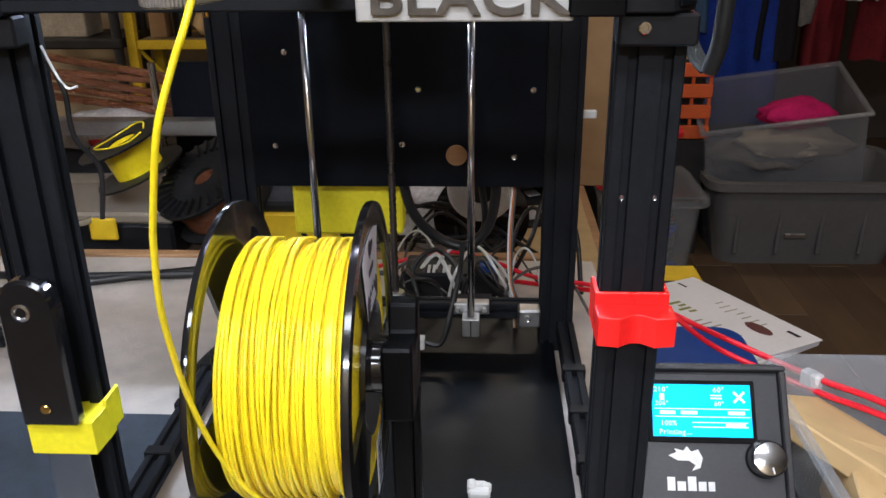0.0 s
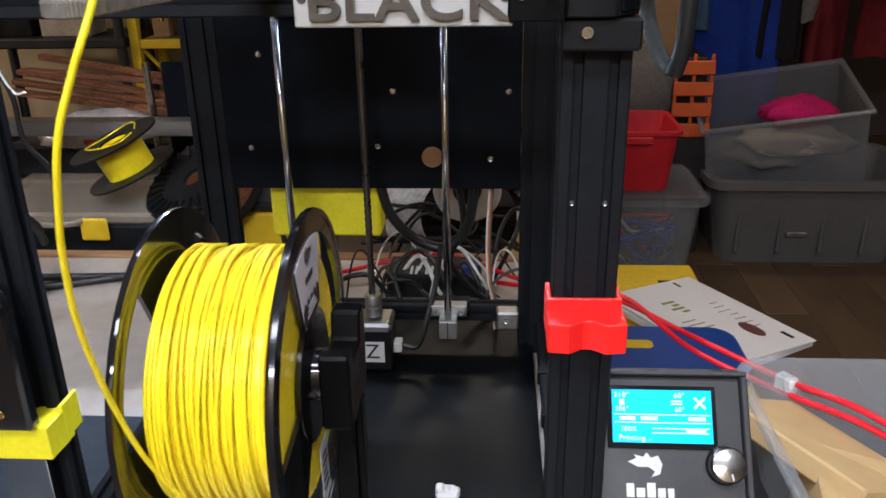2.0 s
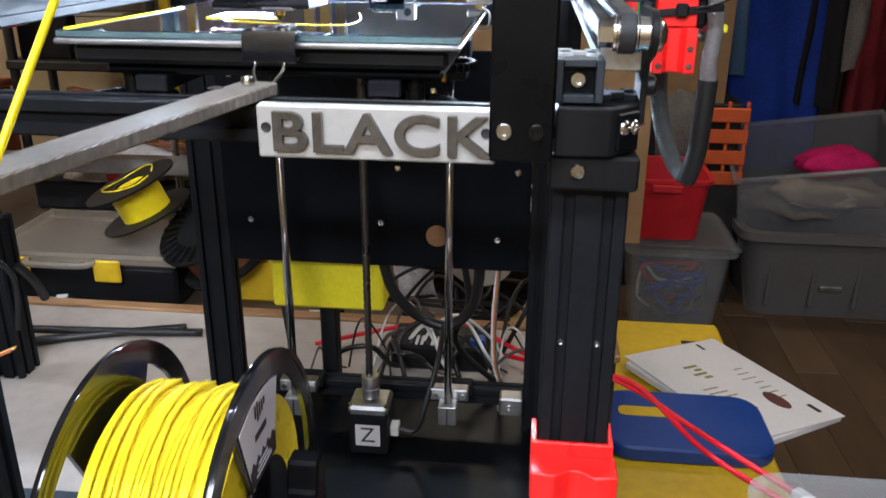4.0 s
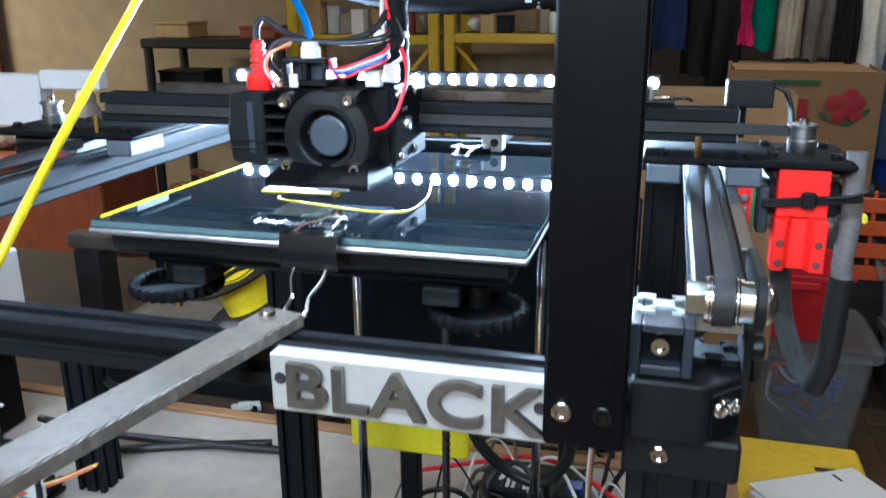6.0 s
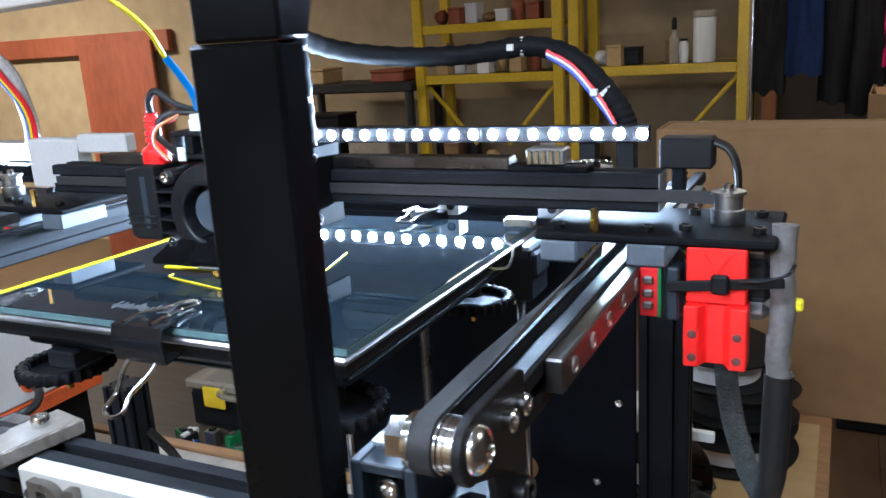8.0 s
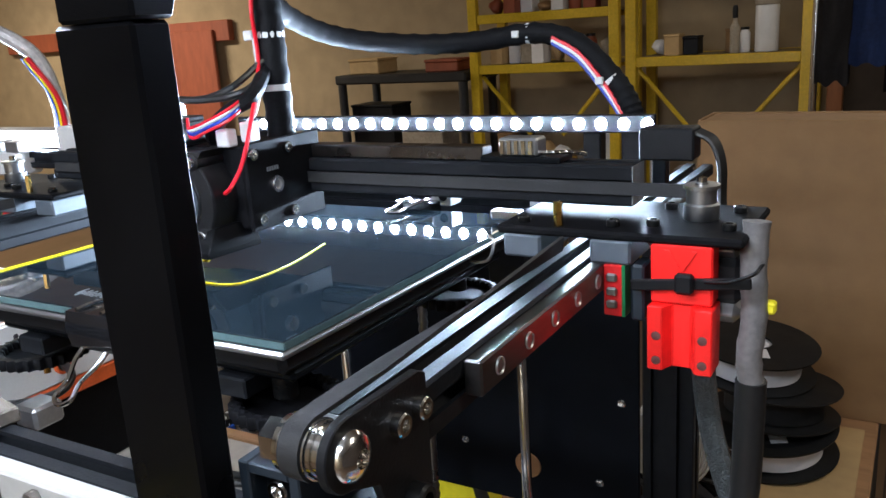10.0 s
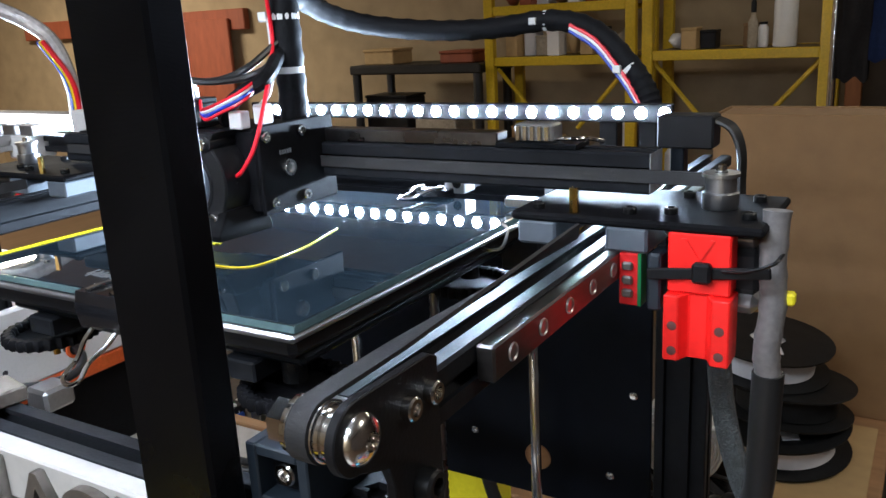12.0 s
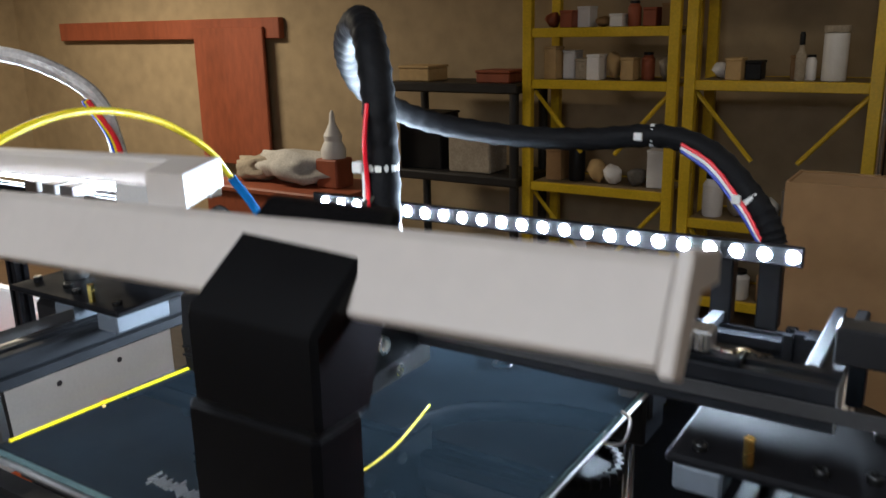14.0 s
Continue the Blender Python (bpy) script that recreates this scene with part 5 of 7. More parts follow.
part("pocket", prism([(0.1365, -0.0035), (0.1365, -0.022), (0.150, -0.024), (0.158, -0.018), (0.164, -0.018), (0.172, -0.024), (0.1850, -0.022), (0.1850, -0.0035)], 0.0205, Matrix.Translation((0, 0, 0.2460)), 0.0007), PRINT_RED, clip, "red wavy pocket")
# yellow clip holding a folding tool on the left-hand upright
holder = thing("clip_holder", "yellow printed holder clipped on a black upright", "holder", (-0.22, -0.01, 0.150))
part("pocket", prism([(-0.2435, -0.0035), (-0.2435, -0.024), (-0.1980, -0.024), (-0.1965, -0.004), (-0.1965, 0.006)], 0.0260, Matrix.Translation((0, 0, 0.1570)), 0.0006), PRINT_YELLOW, holder)
part("lip", box(-0.1990, -0.1962, -0.004, 0.018, 0.160, 0.1880, 0.0006), PRINT_YELLOW, holder)
scraper = thing("scraper", "black-handled scraper with a bare steel blade", "scraper", (-0.222, -0.015, 0.05))
part("handle", prism([(-0.2415, 0.1835)] + [(-0.2222 + 0.0190 * math.cos(a), 0.2720 + 0.0190 * math.sin(a)) for a in [radians(180 - 15 * k) for k in range(13)]] + [(-0.2035, 0.1835)], 0.0125, Matrix(((1, 0, 0, 0), (0, 0, 1, -0.0310), (0, 1, 0, 0), (0, 0, 0, 1))), 0.0024), SPOOL_BLACK, scraper, "glossy black rounded handle")
part("hanging_hole", lathe([(0.0035, 0.0002), (0.0042, 0.0010), (0.0060, 0.0006), (0.0064, -0.0010), (0.0035, -0.0010), (0.0035, 0.0002)], (-0.2250, -0.0312, 0.2690), (0, -1, 0), 20), STEEL, scraper)
part("rivet", lathe([(0, 0.0008), (0.0030, 0.0006), (0.0036, 0)], (-0.2233, -0.0311, 0.1975), (0, -1, 0), 16), BRASS, scraper)
part("blade", box(-0.2360, -0.2060, -0.0200, -0.0185, 0.0500, 0.1835, 0.0004), STEEL, scraper, "bare steel blade")

# control unit on the front right
unit = thing("control_unit", "dark grey control box with a lit blue screen and knob", "control box", (0.235, 0.03, 0.0))
pa, pb = Vector((0, -0.010, 0.090)), Vector((0, 0.062, 0.183))
up = (pb - pa).normalized()
nrm = Vector((0, -up.z, up.y))
FACE = Matrix(((1, 0, nrm.x, 0), (0, up.y, nrm.y, pa.y), (0, up.z, nrm.z, pa.z), (0, 0, 0, 1)))
def face_box(name, u0, u1, v0, v1, w0, w1, mat, owner, bevel=0.0004, label=""):
    return part(name, box(u0, u1, v0, v1, w0, w1, bevel, turn=FACE), mat, owner, label)
part("body", prism([(-0.012, 0.055), (-0.012, 0.088), (0.060, 0.1805), (0.074, 0.1805), (0.074, 0.055)], 0.1105, Matrix(((0, 0, 1, 0.1765), (1, 0, 0, 0), (0, 1, 0, 0), (0, 0, 0, 1))), 0.0015), LCD_CASE, unit)
part("mount", box(0.150, 0.1765, 0.022, 0.050, 0.060, 0.085, 0.001), LCD_CASE, unit)
part("leg", box(0.19, 0.28, 0.03, 0.06, 0.0, 0.0555, 0.001), LCD_CASE, unit)
face_box("panel", 0.179, 0.2815, 0.004, 0.1125, 0.0005, 0.0016, LCD_CASE, unit)
for u0, u1, v0, v1 in ((0.176, 0.2872, 0.1150, 0.1190), (0.2820, 0.2872, 0.0, 0.1150), (0.1760, 0.1785, 0.0, 0.1150), (0.1785, 0.2820, 0.0, 0.0035)):
    face_box("rim", u0, u1, v0, v1, -0.002, 0.0055, LCD_CASE, unit, 0.001)
scr = face_box("screen", 0.1860, 0.2640, 0.0625, 0.1075, 0.0017, 0.0040, SPOOL_BLACK, unit, 0.0006, "black screen bezel")
face_box("display", 0.1895, 0.2608, 0.0668, 0.1045, 0.0040, 0.0043, SCREEN, scr, 0, "lit cyan-blue display")
def screen_text(s, u, v, size):
    writing("screen_text", s, size, FACE @ Matrix.Translation((u, v, 0.0045)), SCREEN_TEXT, scr, 0.0001, 1.15)
for s, u, v, size in (("210\u00b0", 0.1965, 0.1005, 0.0052), ("60\u00b0", 0.2380, 0.1005, 0.0052), ("206\u00b0", 0.1965, 0.0905, 0.0046), ("60\u00b0", 0.2380, 0.0905, 0.0046), ("%100%", 0.2010, 0.0762, 0.0048), ("Printing...", 0.2055, 0.0700, 0.0052)):
    screen_text(s.replace("%100%", "100%"), u, v, size)
for u0, u1, v0, v1 in ((0.1910, 0.2595, 0.0865, 0.0870), (0.1910, 0.2595, 0.0808, 0.0813), (0.1950, 0.2060, 0.0828, 0.0852), (0.2100, 0.2220, 0.0828, 0.0852), (0.2440, 0.2560, 0.0828, 0.0852), (0.2180, 0.2580, 0.0735, 0.0741), (0.2180, 0.2580, 0.0768, 0.0773), (0.2420, 0.2560, 0.0745, 0.0764), (0.1950, 0.1985, 0.0930, 0.0975), (0.2320, 0.2400, 0.0940, 0.0950), (0.2320, 0.2400, 0.0962, 0.0970)):
    face_box("screen_bar", u0, u1, v0, v1, 0.00435, 0.0045, SCREEN_TEXT, scr, 0)
for k in range(4):
    part("fan_mark", box(-0.0026, 0.0026, -0.0008, 0.0008, 0.00435, 0.0045, 0, turn=FACE @ Matrix.Translation((0.2525 + 0.0028 * math.cos(radians(45 + 90 * k)), 0.0955 + 0.0028 * math.sin(radians(45 + 90 * k)), 0)) @ Matrix.Rotation(radians(45 + 90 * k), 4, "Z")), SCREEN_TEXT, scr)
kn = part("knob", lathe([(0, 0), (0.0132, 0), (0.0134, 0.0005), (0.0126, 0.0125), (0.0118, 0.0135), (0, 0.0138)], FACE @ Vector((0.2680, 0.0520, 0.002)), nrm, 40), SPOOL_BLACK, unit, "black knob with a brushed grey face")
part("index_line", box(-0.0005, 0.0005, -0.0105, -0.0060, 0.0161, 0.0165, 0, turn=FACE @ Matrix.Translation((0.2680, 0.0520, 0)) @ Matrix.Rotation(0.2, 4, "Z")), WIRE_WHITE, kn)
part("knob_face", lathe([(0, 0), (0.0114, 0), (0.0114, 0.0004), (0.0110, 0.0006), (0, 0.0006)], FACE @ Vector((0.2680, 0.0520, 0.0154)), nrm, 40), STEEL, kn, "brushed grey face")
part("rim_line", lathe([(0.0133, 0), (0.0137, 0.0002), (0.0137, 0.0010), (0.0133, 0.0012)], FACE @ Vector((0.2680, 0.0520, 0.0024)), nrm, 40), PLASTIC, kn)
# plain pale badge: a flame-like shape over a bar
part("badge", prism([(0.200, 0.0535), (0.206, 0.0560), (0.2045, 0.0585), (0.211, 0.0570), (0.2135, 0.0600), (0.2165, 0.0565), (0.2215, 0.0580), (0.2245, 0.0520), (0.2225, 0.0450), (0.2165, 0.0430), (0.219, 0.0470), (0.2145, 0.0500), (0.2070, 0.0500)], 0.0003, FACE @ Matrix.Translation((0, 0, 0.0018))), WIRE_WHITE, unit, "pale badge shape")
for u0, u1, v0, v1 in ((0.1985, 0.2040, 0.0290, 0.0385), (0.2055, 0.2115, 0.0290, 0.0355), (0.2130, 0.2190, 0.0290, 0.0390), (0.2205, 0.2260, 0.0290, 0.0355), (0.2275, 0.2320, 0.0290, 0.0355)):
    face_box("badge_bar", u0, u1, v0, v1, 0.0018, 0.0021, WIRE_WHITE, unit, 0.0)

# small white printed clip on the base plate
wc = thing("printed_clip", "small white printed clip lying on the base plate", "clip", (0.062, 0.128, 0.010))
bm = box(0.053, 0.073, 0.118, 0.128, 0.010, 0.018, 0.002)
box(0.056, 0.070, 0.130, 0.140, 0.010, 0.016, 0.002, bm)
box(0.052, 0.060, 0.124, 0.136, 0.010, 0.021, 0.002, bm)
box(0.064, 0.074, 0.126, 0.134, 0.010, 0.019, 0.002, bm)
part("body", bm, PRINT_WHITE, wc)


# ================= the bench and what lies on it =================
table = thing("workbench", "long workbench with a worn grey-beige laminate top", "table", (-0.3, 0.2, -0.75), kind="")
part("tabletop", box(-1.60, 0.232, -0.30, 0.69, -0.035, -0.0005, 0.003), TABLE, table, "worn grey laminate top")
for x, y in ((-1.5, -0.22), (0.18, -0.22), (-1.5, 0.58), (0.18, 0.58)):
    part("leg", box(x - 0.03, x + 0.03, y - 0.03, y + 0.03, -0.75, -0.035, 0.003), WOOD, table)
part("edge_strip", box(-1.60, 0.20, 0.6905, 0.712, -0.05, 0.003, 0.002), WOOD, table, "raw wood edge strip")
mat_ob = thing("bench_mat", "dark blue-grey mat lying flat on the bench", "mat", (-0.6, 0.0, 0.0))
part("sheet", box(-1.20, -0.255, -0.28, 0.255, 0.0, 0.003, 0.001), MAT_DARK, mat_ob)
# second bench behind, lower, carrying clutter
bench = thing("back_bench", "low wooden bench crowded with parts and boxes", "bench", (-0.6, 1.1, -0.75))
part("top", box(-2.20, -0.025, 0.72, 1.75, -0.185, -0.145, 0.003), DARK_WOOD, bench, "dark worn bench top")
for x, y in ((-2.1, 0.76), (-0.08, 0.76), (-2.1, 1.44), (-0.08, 1.44)):
    part("leg", box(x - 0.03, x + 0.03, y - 0.03, y + 0.03, -0.75, -0.185, 0.003), WOOD, bench)
# low yellow table beside the bench, with a tray and a leaflet on it
side = thing("low_table", "low table with a bright yellow plastic top", "table", (0.5, 0.95, -0.75))
part("top", box(0.288, 0.590, 0.45, 1.440, -0.365, -0.330, 0.008), YELLOW_COVER, side, "yellow plastic top")
for x, y in ((0.32, 0.49), (0.56, 0.49), (0.32, 1.35), (0.56, 1.35)):
    part("leg", box(x - 0.02, x + 0.02, y - 0.02, y + 0.02, -0.75, -0.365, 0.003), YELLOW_COVER, side)
# flat dark strip, the slot's inner shade painted on the top
part("slot", box(0.49, 0.53, 1.325, 1.340, -0.330, -0.3288, 0), INK, side)
tray = thing("tool_tray", "blue plastic tray with a rounded rim on the low table", "tray", (0.43, 0.95, -0.33))
def rounded(w, h, r, n=6):
    out = []
    for cx, cy, a0 in ((w / 2 - r, h / 2 - r, 0), (-w / 2 + r, h / 2 - r, 90), (-w / 2 + r, -h / 2 + r, 180), (w / 2 - r, -h / 2 + r, 270)):
        out += [(cx + r * math.cos(radians(a0 + 90 * k / n)), cy + r * math.sin(radians(a0 + 90 * k / n))) for k in range(n + 1)]
    return out
part("rim", prism(rounded(0.30, 0.20, 0.05), 0.030, Matrix.Translation((0.435, 0.955, -0.330)), 0.004), BLUE_PLASTIC, tray)
part("insert", prism(rounded(0.10, 0.032, 0.012), 0.002, Matrix.Translation((0.365, 0.975, -0.2998)), 0.0006), YELLOW_COVER, tray, "yellow label insert")
leaf = thing("leaflet", "folded white printed leaflet lying on the low table", "leaflet", (0.58, 1.15, -0.33))
lm = Matrix.Translation((0.560, 1.120, -0.310)) @ Matrix.Rotation(radians(-58), 4, "Z") @ Matrix.Rotation(radians(-3), 4, "X")
part("page", box(-0.178, 0.178, -0.140, 0.110, 0, 0.0020, 0, turn=lm), PAPER, leaf)
part("page", box(-0.172, 0.176, -0.138, 0.106, -0.0190, -0.0020, 0.003, turn=lm @ Matrix.Rotation(radians(4), 4, "Z")), PAPER, leaf)
def on_leaf(u0, u1, v0, v1, mat):
    part("print", box(u0, u1, v0 * 0.75, v1 * 0.75, 0.0021, 0.0026, 0, turn=lm), mat, leaf)
on_leaf(-0.165, -0.140, 0.062, 0.070, INK)
part("print", prism([(0.034 * math.cos(a), 0.017 * math.sin(a)) for a in [math.pi * 2 * k / 18 for k in range(18)]], 0.0005, lm @ Matrix.Translation((0.085, 0.03, 0.0021))), INK_BROWN, leaf)
on_leaf(0.120, 0.150, 0.095, 0.108, INK)
for k in range(4):
    on_leaf(-0.090 + 0.016 * k, -0.082 + 0.016 * k, -0.075 + 0.02 * (k % 2), -0.030, INK_GREEN)
for k in range(7):
    on_leaf(-0.045 + 0.020 * k, -0.042 + 0.020 * k, 0.055 - 0.01 * (k % 3), 0.085, CREAM)
    on_leaf(0.000 + 0.018 * k, 0.004 + 0.018 * k, -0.110, -0.060 + 0.012 * (k % 3), CREAM)
# red leads, twisting from the back of the printer to the right
leads = thing("power_leads", "pair of red silicone leads with a white tag", "leads", (0.25, 0.45, 0.0))
part("lead", cord([(-0.16, 0.60, 0.006), (-0.07, 0.626, 0.02), (0.015, 0.645, 0.03), (0.08, 0.61, 0.03), (0.135, 0.56, 0.03), (0.206, 0.514, 0.04), (0.262, 0.45, 0.05), (0.315, 0.36, 0.058), (0.385, 0.245, 0.070), (0.44, 0.165, 0.080), (0.52, 0.08, 0.05), (0.56, 0.03, 0.004)], 0.0032, 8), WIRE_RED, leads, smooth=True)
part("lead", cord([(0.10, 0.600, 0.006), (0.206, 0.520, 0.030), (0.262, 0.452, 0.056), (0.320, 0.335, 0.050), (0.388, 0.228, 0.062), (0.44, 0.158, 0.070), (0.52, 0.07, 0.045), (0.55, 0.03, 0.004)], 0.0032, 8), WIRE_RED, leads, smooth=True)
part("tag", box(-0.010, 0.010, -0.006, 0.006, -0.010, 0.010, 0.002, turn=Matrix.Translation((0.3875, 0.2365, 0.068)) @ Matrix.Rotation(radians(-55), 4, "Z")), TIE_WHITE, leads, "white tag")
# clear tub with cardboard pieces beside the control unit
def tub(name, label, x0, x1, y0, y1, z0, z1, mat, taper=0.012, rim=0.006, category="bin"):
    ob = thing(name, label, category, ((x0 + x1) / 2, (y0 + y1) / 2, z0))
    w, h, c = (x1 - x0), (y1 - y0), ((x0 + x1) / 2, (y0 + y1) / 2)
    bm = bmesh.new()
    loops = []
    for s, z, inset in ((0, z0, taper), (1, z1 - rim, 0), (1, z1 - rim, -rim), (1, z1, -rim), (1, z1, 0.003), (0, z0 + 0.004, taper + 0.003)):
        loops.append([bm.verts.new((c[0] + x, c[1] + y, z)) for x, y in rounded(w - 2 * inset, h - 2 * inset, min(w, h) * 0.14, 4)])
    for a, b in zip(loops, loops[1:]):
        n = len(a)
        for k in range(n):
            bm.faces.new((a[k], a[(k + 1) % n], b[(k + 1) % n], b[k]))
    bm.faces.new(loops[0][::-1])
    bm.faces.new(loops[-1])
    bmesh.ops.recalc_face_normals(bm, faces=bm.faces[:])
    part("shell", bm, mat, ob)
    return ob
lowst = thing("low_stand", "plain dark stand under the clear tub", "stand", (0.47, 0.07, -0.75))
part("top", box(0.325, 0.62, -0.12, 0.25, -0.02, -0.0005, 0.002), BLACK_RACK, lowst)
for x, y in ((0.35, -0.09), (0.59, -0.09), (0.35, 0.22), (0.59, 0.22)):
    part("leg", box(x - 0.015, x + 0.015, y - 0.015, y + 0.015, -0.75, -0.02, 0.002), BLACK_RACK, lowst)
tub("clear_tub", "clear plastic tub with cardboard scraps", 0.335, 0.60, -0.10, 0.235, 0.0, 0.095, TUB_CLEAR, 0.02, category="tub")
for k, (x, y, z, sx, sy, sz, rz, ry, mt) in enumerate(((0.385, 0.135, 0.065, 0.05, 0.075, 0.010, 30, 20, CARDBOARD_PALE), (0.395, 0.07, 0.045, 0.04, 0.05, 0.03, -12, 10, CARDBOARD_PALE), (0.42, 0.02, 0.03, 0.045, 0.035, 0.03, 20, 4, CARDBOARD_PALE), (0.47, 0.11, 0.02, 0.05, 0.04, 0.018, 40, 0, CARDBOARD))):
    sc = thing("cardboard_piece", "torn pale cardboard piece in the clear tub", "cardboard", (x, y, z - sz))
    part("board", box(-sx, sx, -sy, sy, -sz, sz, 0.002, turn=pose(x, y, z, 0, ry, rz)), mt, sc)
scrap_bag = thing("plastic_bag", "thin greyish clear bag bulging with a pink scrap", "bag", (0.365, -0.035, 0.004))
lump((0.365, -0.030, 0.040), (0.038, 0.058, 0.040), 11, BAG_FILM, "film", scrap_bag, 0.25)
lump((0.372, -0.048, 0.030), (0.012, 0.014, 0.010), 5, MAGENTA, "scrap", scrap_bag, 0.3)
jar = thing("plastic_jar", "white jar with a pale blue lid in the tub", "jar", (0.50, 0.04, 0.0))
part("body", rod((0.50, 0.04, 0.004), (0.49, 0.03, 0.085), 0.035, 24, bevel=0.004), PRINT_WHITE, jar)
part("lid", rod((0.49, 0.03, 0.085), (0.488, 0.028, 0.10), 0.037, 24, bevel=0.003), BLUE_PLASTIC, jar)

# behind the printer: yellow printed box, electronics, loops of cable
yb = thing("cable_box", "bright yellow printed box behind the printer frame", "box", (-0.10, 0.45, 0.0))
part("shell", box(-0.162, -0.032, 0.4400, 0.485, 0.138, 0.206, 0.003), PRINT_YELLOW, yb)
part("stem", box(-0.11, -0.09, 0.450, 0.470, 0.0, 0.136, 0.002), PLASTIC, yb)
hub = thing("electronics_box", "black electronics box with a vented lid on the bench", "electronics", (0.03, 0.58, 0.0))
part("case", box(-0.045, 0.085, 0.555, 0.625, 0.0, 0.035, 0.003), PLASTIC, hub)
for k in range(8):
    part("vent", box(-0.020 + 0.007 * k, -0.016 + 0.007 * k, 0.560, 0.585, 0.035, 0.0362, 0), PRINT_WHITE if k % 3 else INK, hub)
part("heatsink", box(0.060, 0.080, 0.560, 0.58, 0.035, 0.045, 0.001), BLUE_PLASTIC, hub)
ps = thing("filament_spool", "upright spool wound with white filament on the back bench", "spool", (0.06, 0.79, -0.06))
part("winding", rod((0.06, 0.76, 0.09), (0.06, 0.82, 0.09), 0.054, 40), PRINT_WHITE, ps)
part("flange", rod((0.06, 0.755, 0.09), (0.06, 0.7595, 0.09), 0.022, 40), SPOOL_MATT, ps)
part("flange", rod((0.06, 0.821, 0.02), (0.06, 0.825, 0.02), 0.080, 40), SPOOL_BLACK, ps)
for k in range(9):
    part("turn", lathe([(0.024 + 0.0033 * k, 0.0), (0.0255 + 0.0033 * k, 0.0018), (0.027 + 0.0033 * k, 0.0), (0.0255 + 0.0033 * k, -0.001), (0.024 + 0.0033 * k, 0.0)], (0.06, 0.7598, 0.09), (0, -1, 0), 48), PRINT_WHITE, ps)
hose = thing("cable_loop", "thick black cable hanging in a loop behind the panel", "cable", (0.05, 0.45, 0.0))
part("cable", cord([(-0.03, 0.425, 0.215), (-0.018, 0.43, 0.17), (0.01, 0.44, 0.135), (0.045, 0.44, 0.125), (0.07, 0.44, 0.15), (0.078, 0.43, 0.19), (0.078, 0.425, 0.215)], 0.0062, 10), CABLE, hose, smooth=True)
part("cable", cord([(0.06, 0.43, 0.215), (0.066, 0.45, 0.15), (0.05, 0.47, 0.09), (0.10, 0.50, 0.02), (0.14, 0.52, 0.004)], 0.004, 8), CABLE, hose, smooth=True)
for k, mt in enumerate((WIRE_WHITE, WIRE_ORANGE, GREY_CLOTH)):
    part("ribbon_wire", cord([(0.098 + 0.002 * k, 0.425, 0.215), (0.094 + 0.002 * k, 0.43, 0.14), (0.096 + 0.002 * k, 0.44, 0.08), (0.102 + 0.002 * k, 0.446, 0.05), (0.104 + 0.002 * k, 0.45, 0.004)], 0.0013, 6), mt, hose)
for k, pts in enumerate((((-0.16, 0.46, 0.16), (-0.15, 0.455, 0.07), (-0.17, 0.45, 0.03), (-0.22, 0.44, 0.020), (-0.262, 0.36, 0.012), (-0.27, 0.30, 0.004)), ((-0.02, 0.52, 0.004), (-0.03, 0.54, 0.05), (0.0, 0.56, 0.07), (0.03, 0.55, 0.045), (0.05, 0.53, 0.004)), ((-0.12, 0.52, 0.004), (-0.10, 0.50, 0.05), (-0.06, 0.50, 0.06), (-0.04, 0.53, 0.02), (-0.02, 0.56, 0.004)), ((0.10, 0.60, 0.004), (0.13, 0.58, 0.08), (0.15, 0.62, 0.12), (0.19, 0.60, 0.09), (0.20, 0.56, 0.004)), ((-0.72, 0.60, 0.012), (-0.60, 0.585, 0.012), (-0.45, 0.60, 0.008), (-0.33, 0.615, 0.006)), ((-0.80, 0.53, 0.010), (-0.62, 0.54, 0.008), (-0.45, 0.60, 0.006), (-0.36, 0.63, 0.005)))):
    cb = thing("cable", "loose black cable lying on the bench", "cable", (pts[0][0], pts[0][1], 0.0))
    part("jacket", cord(pts, 0.0034 if k < 4 else 0.006, 8), CABLE, cb, smooth=True)

# more loose wiring and small boards behind the base of the printer
rnd = random.Random(31)
for k in range(16):
    x0, y0 = rnd.uniform(-0.15, 0.10), rnd.uniform(0.50, 0.64)
    mt, what = rnd.choice(((CABLE, "black"), (CABLE, "black"), (CABLE, "black"), (GREY_CLOTH, "grey"), (WIRE_WHITE, "white")))
    cb = thing("cable", "thin %s cable tangled behind the printer base" % what, "cable", (x0, y0, 0.0), "tangled cables")
    h, w = rnd.uniform(0.03, 0.11), rnd.uniform(0.04, 0.13)
    pts = [(x0, y0, 0.003), (x0 + w * 0.15, y0 + rnd.uniform(-0.03, 0.03), h * 0.7), (x0 + w * 0.45, y0 + rnd.uniform(-0.04, 0.04), h), (x0 + w * 0.8, y0 + rnd.uniform(-0.03, 0.03), h * rnd.uniform(0.3, 0.8)), (x0 + w, y0 + rnd.uniform(-0.03, 0.03), 0.003)]
    part("jacket", cord(pts, rnd.choice((0.0014, 0.0020, 0.0028)), 8), mt, cb, smooth=True)
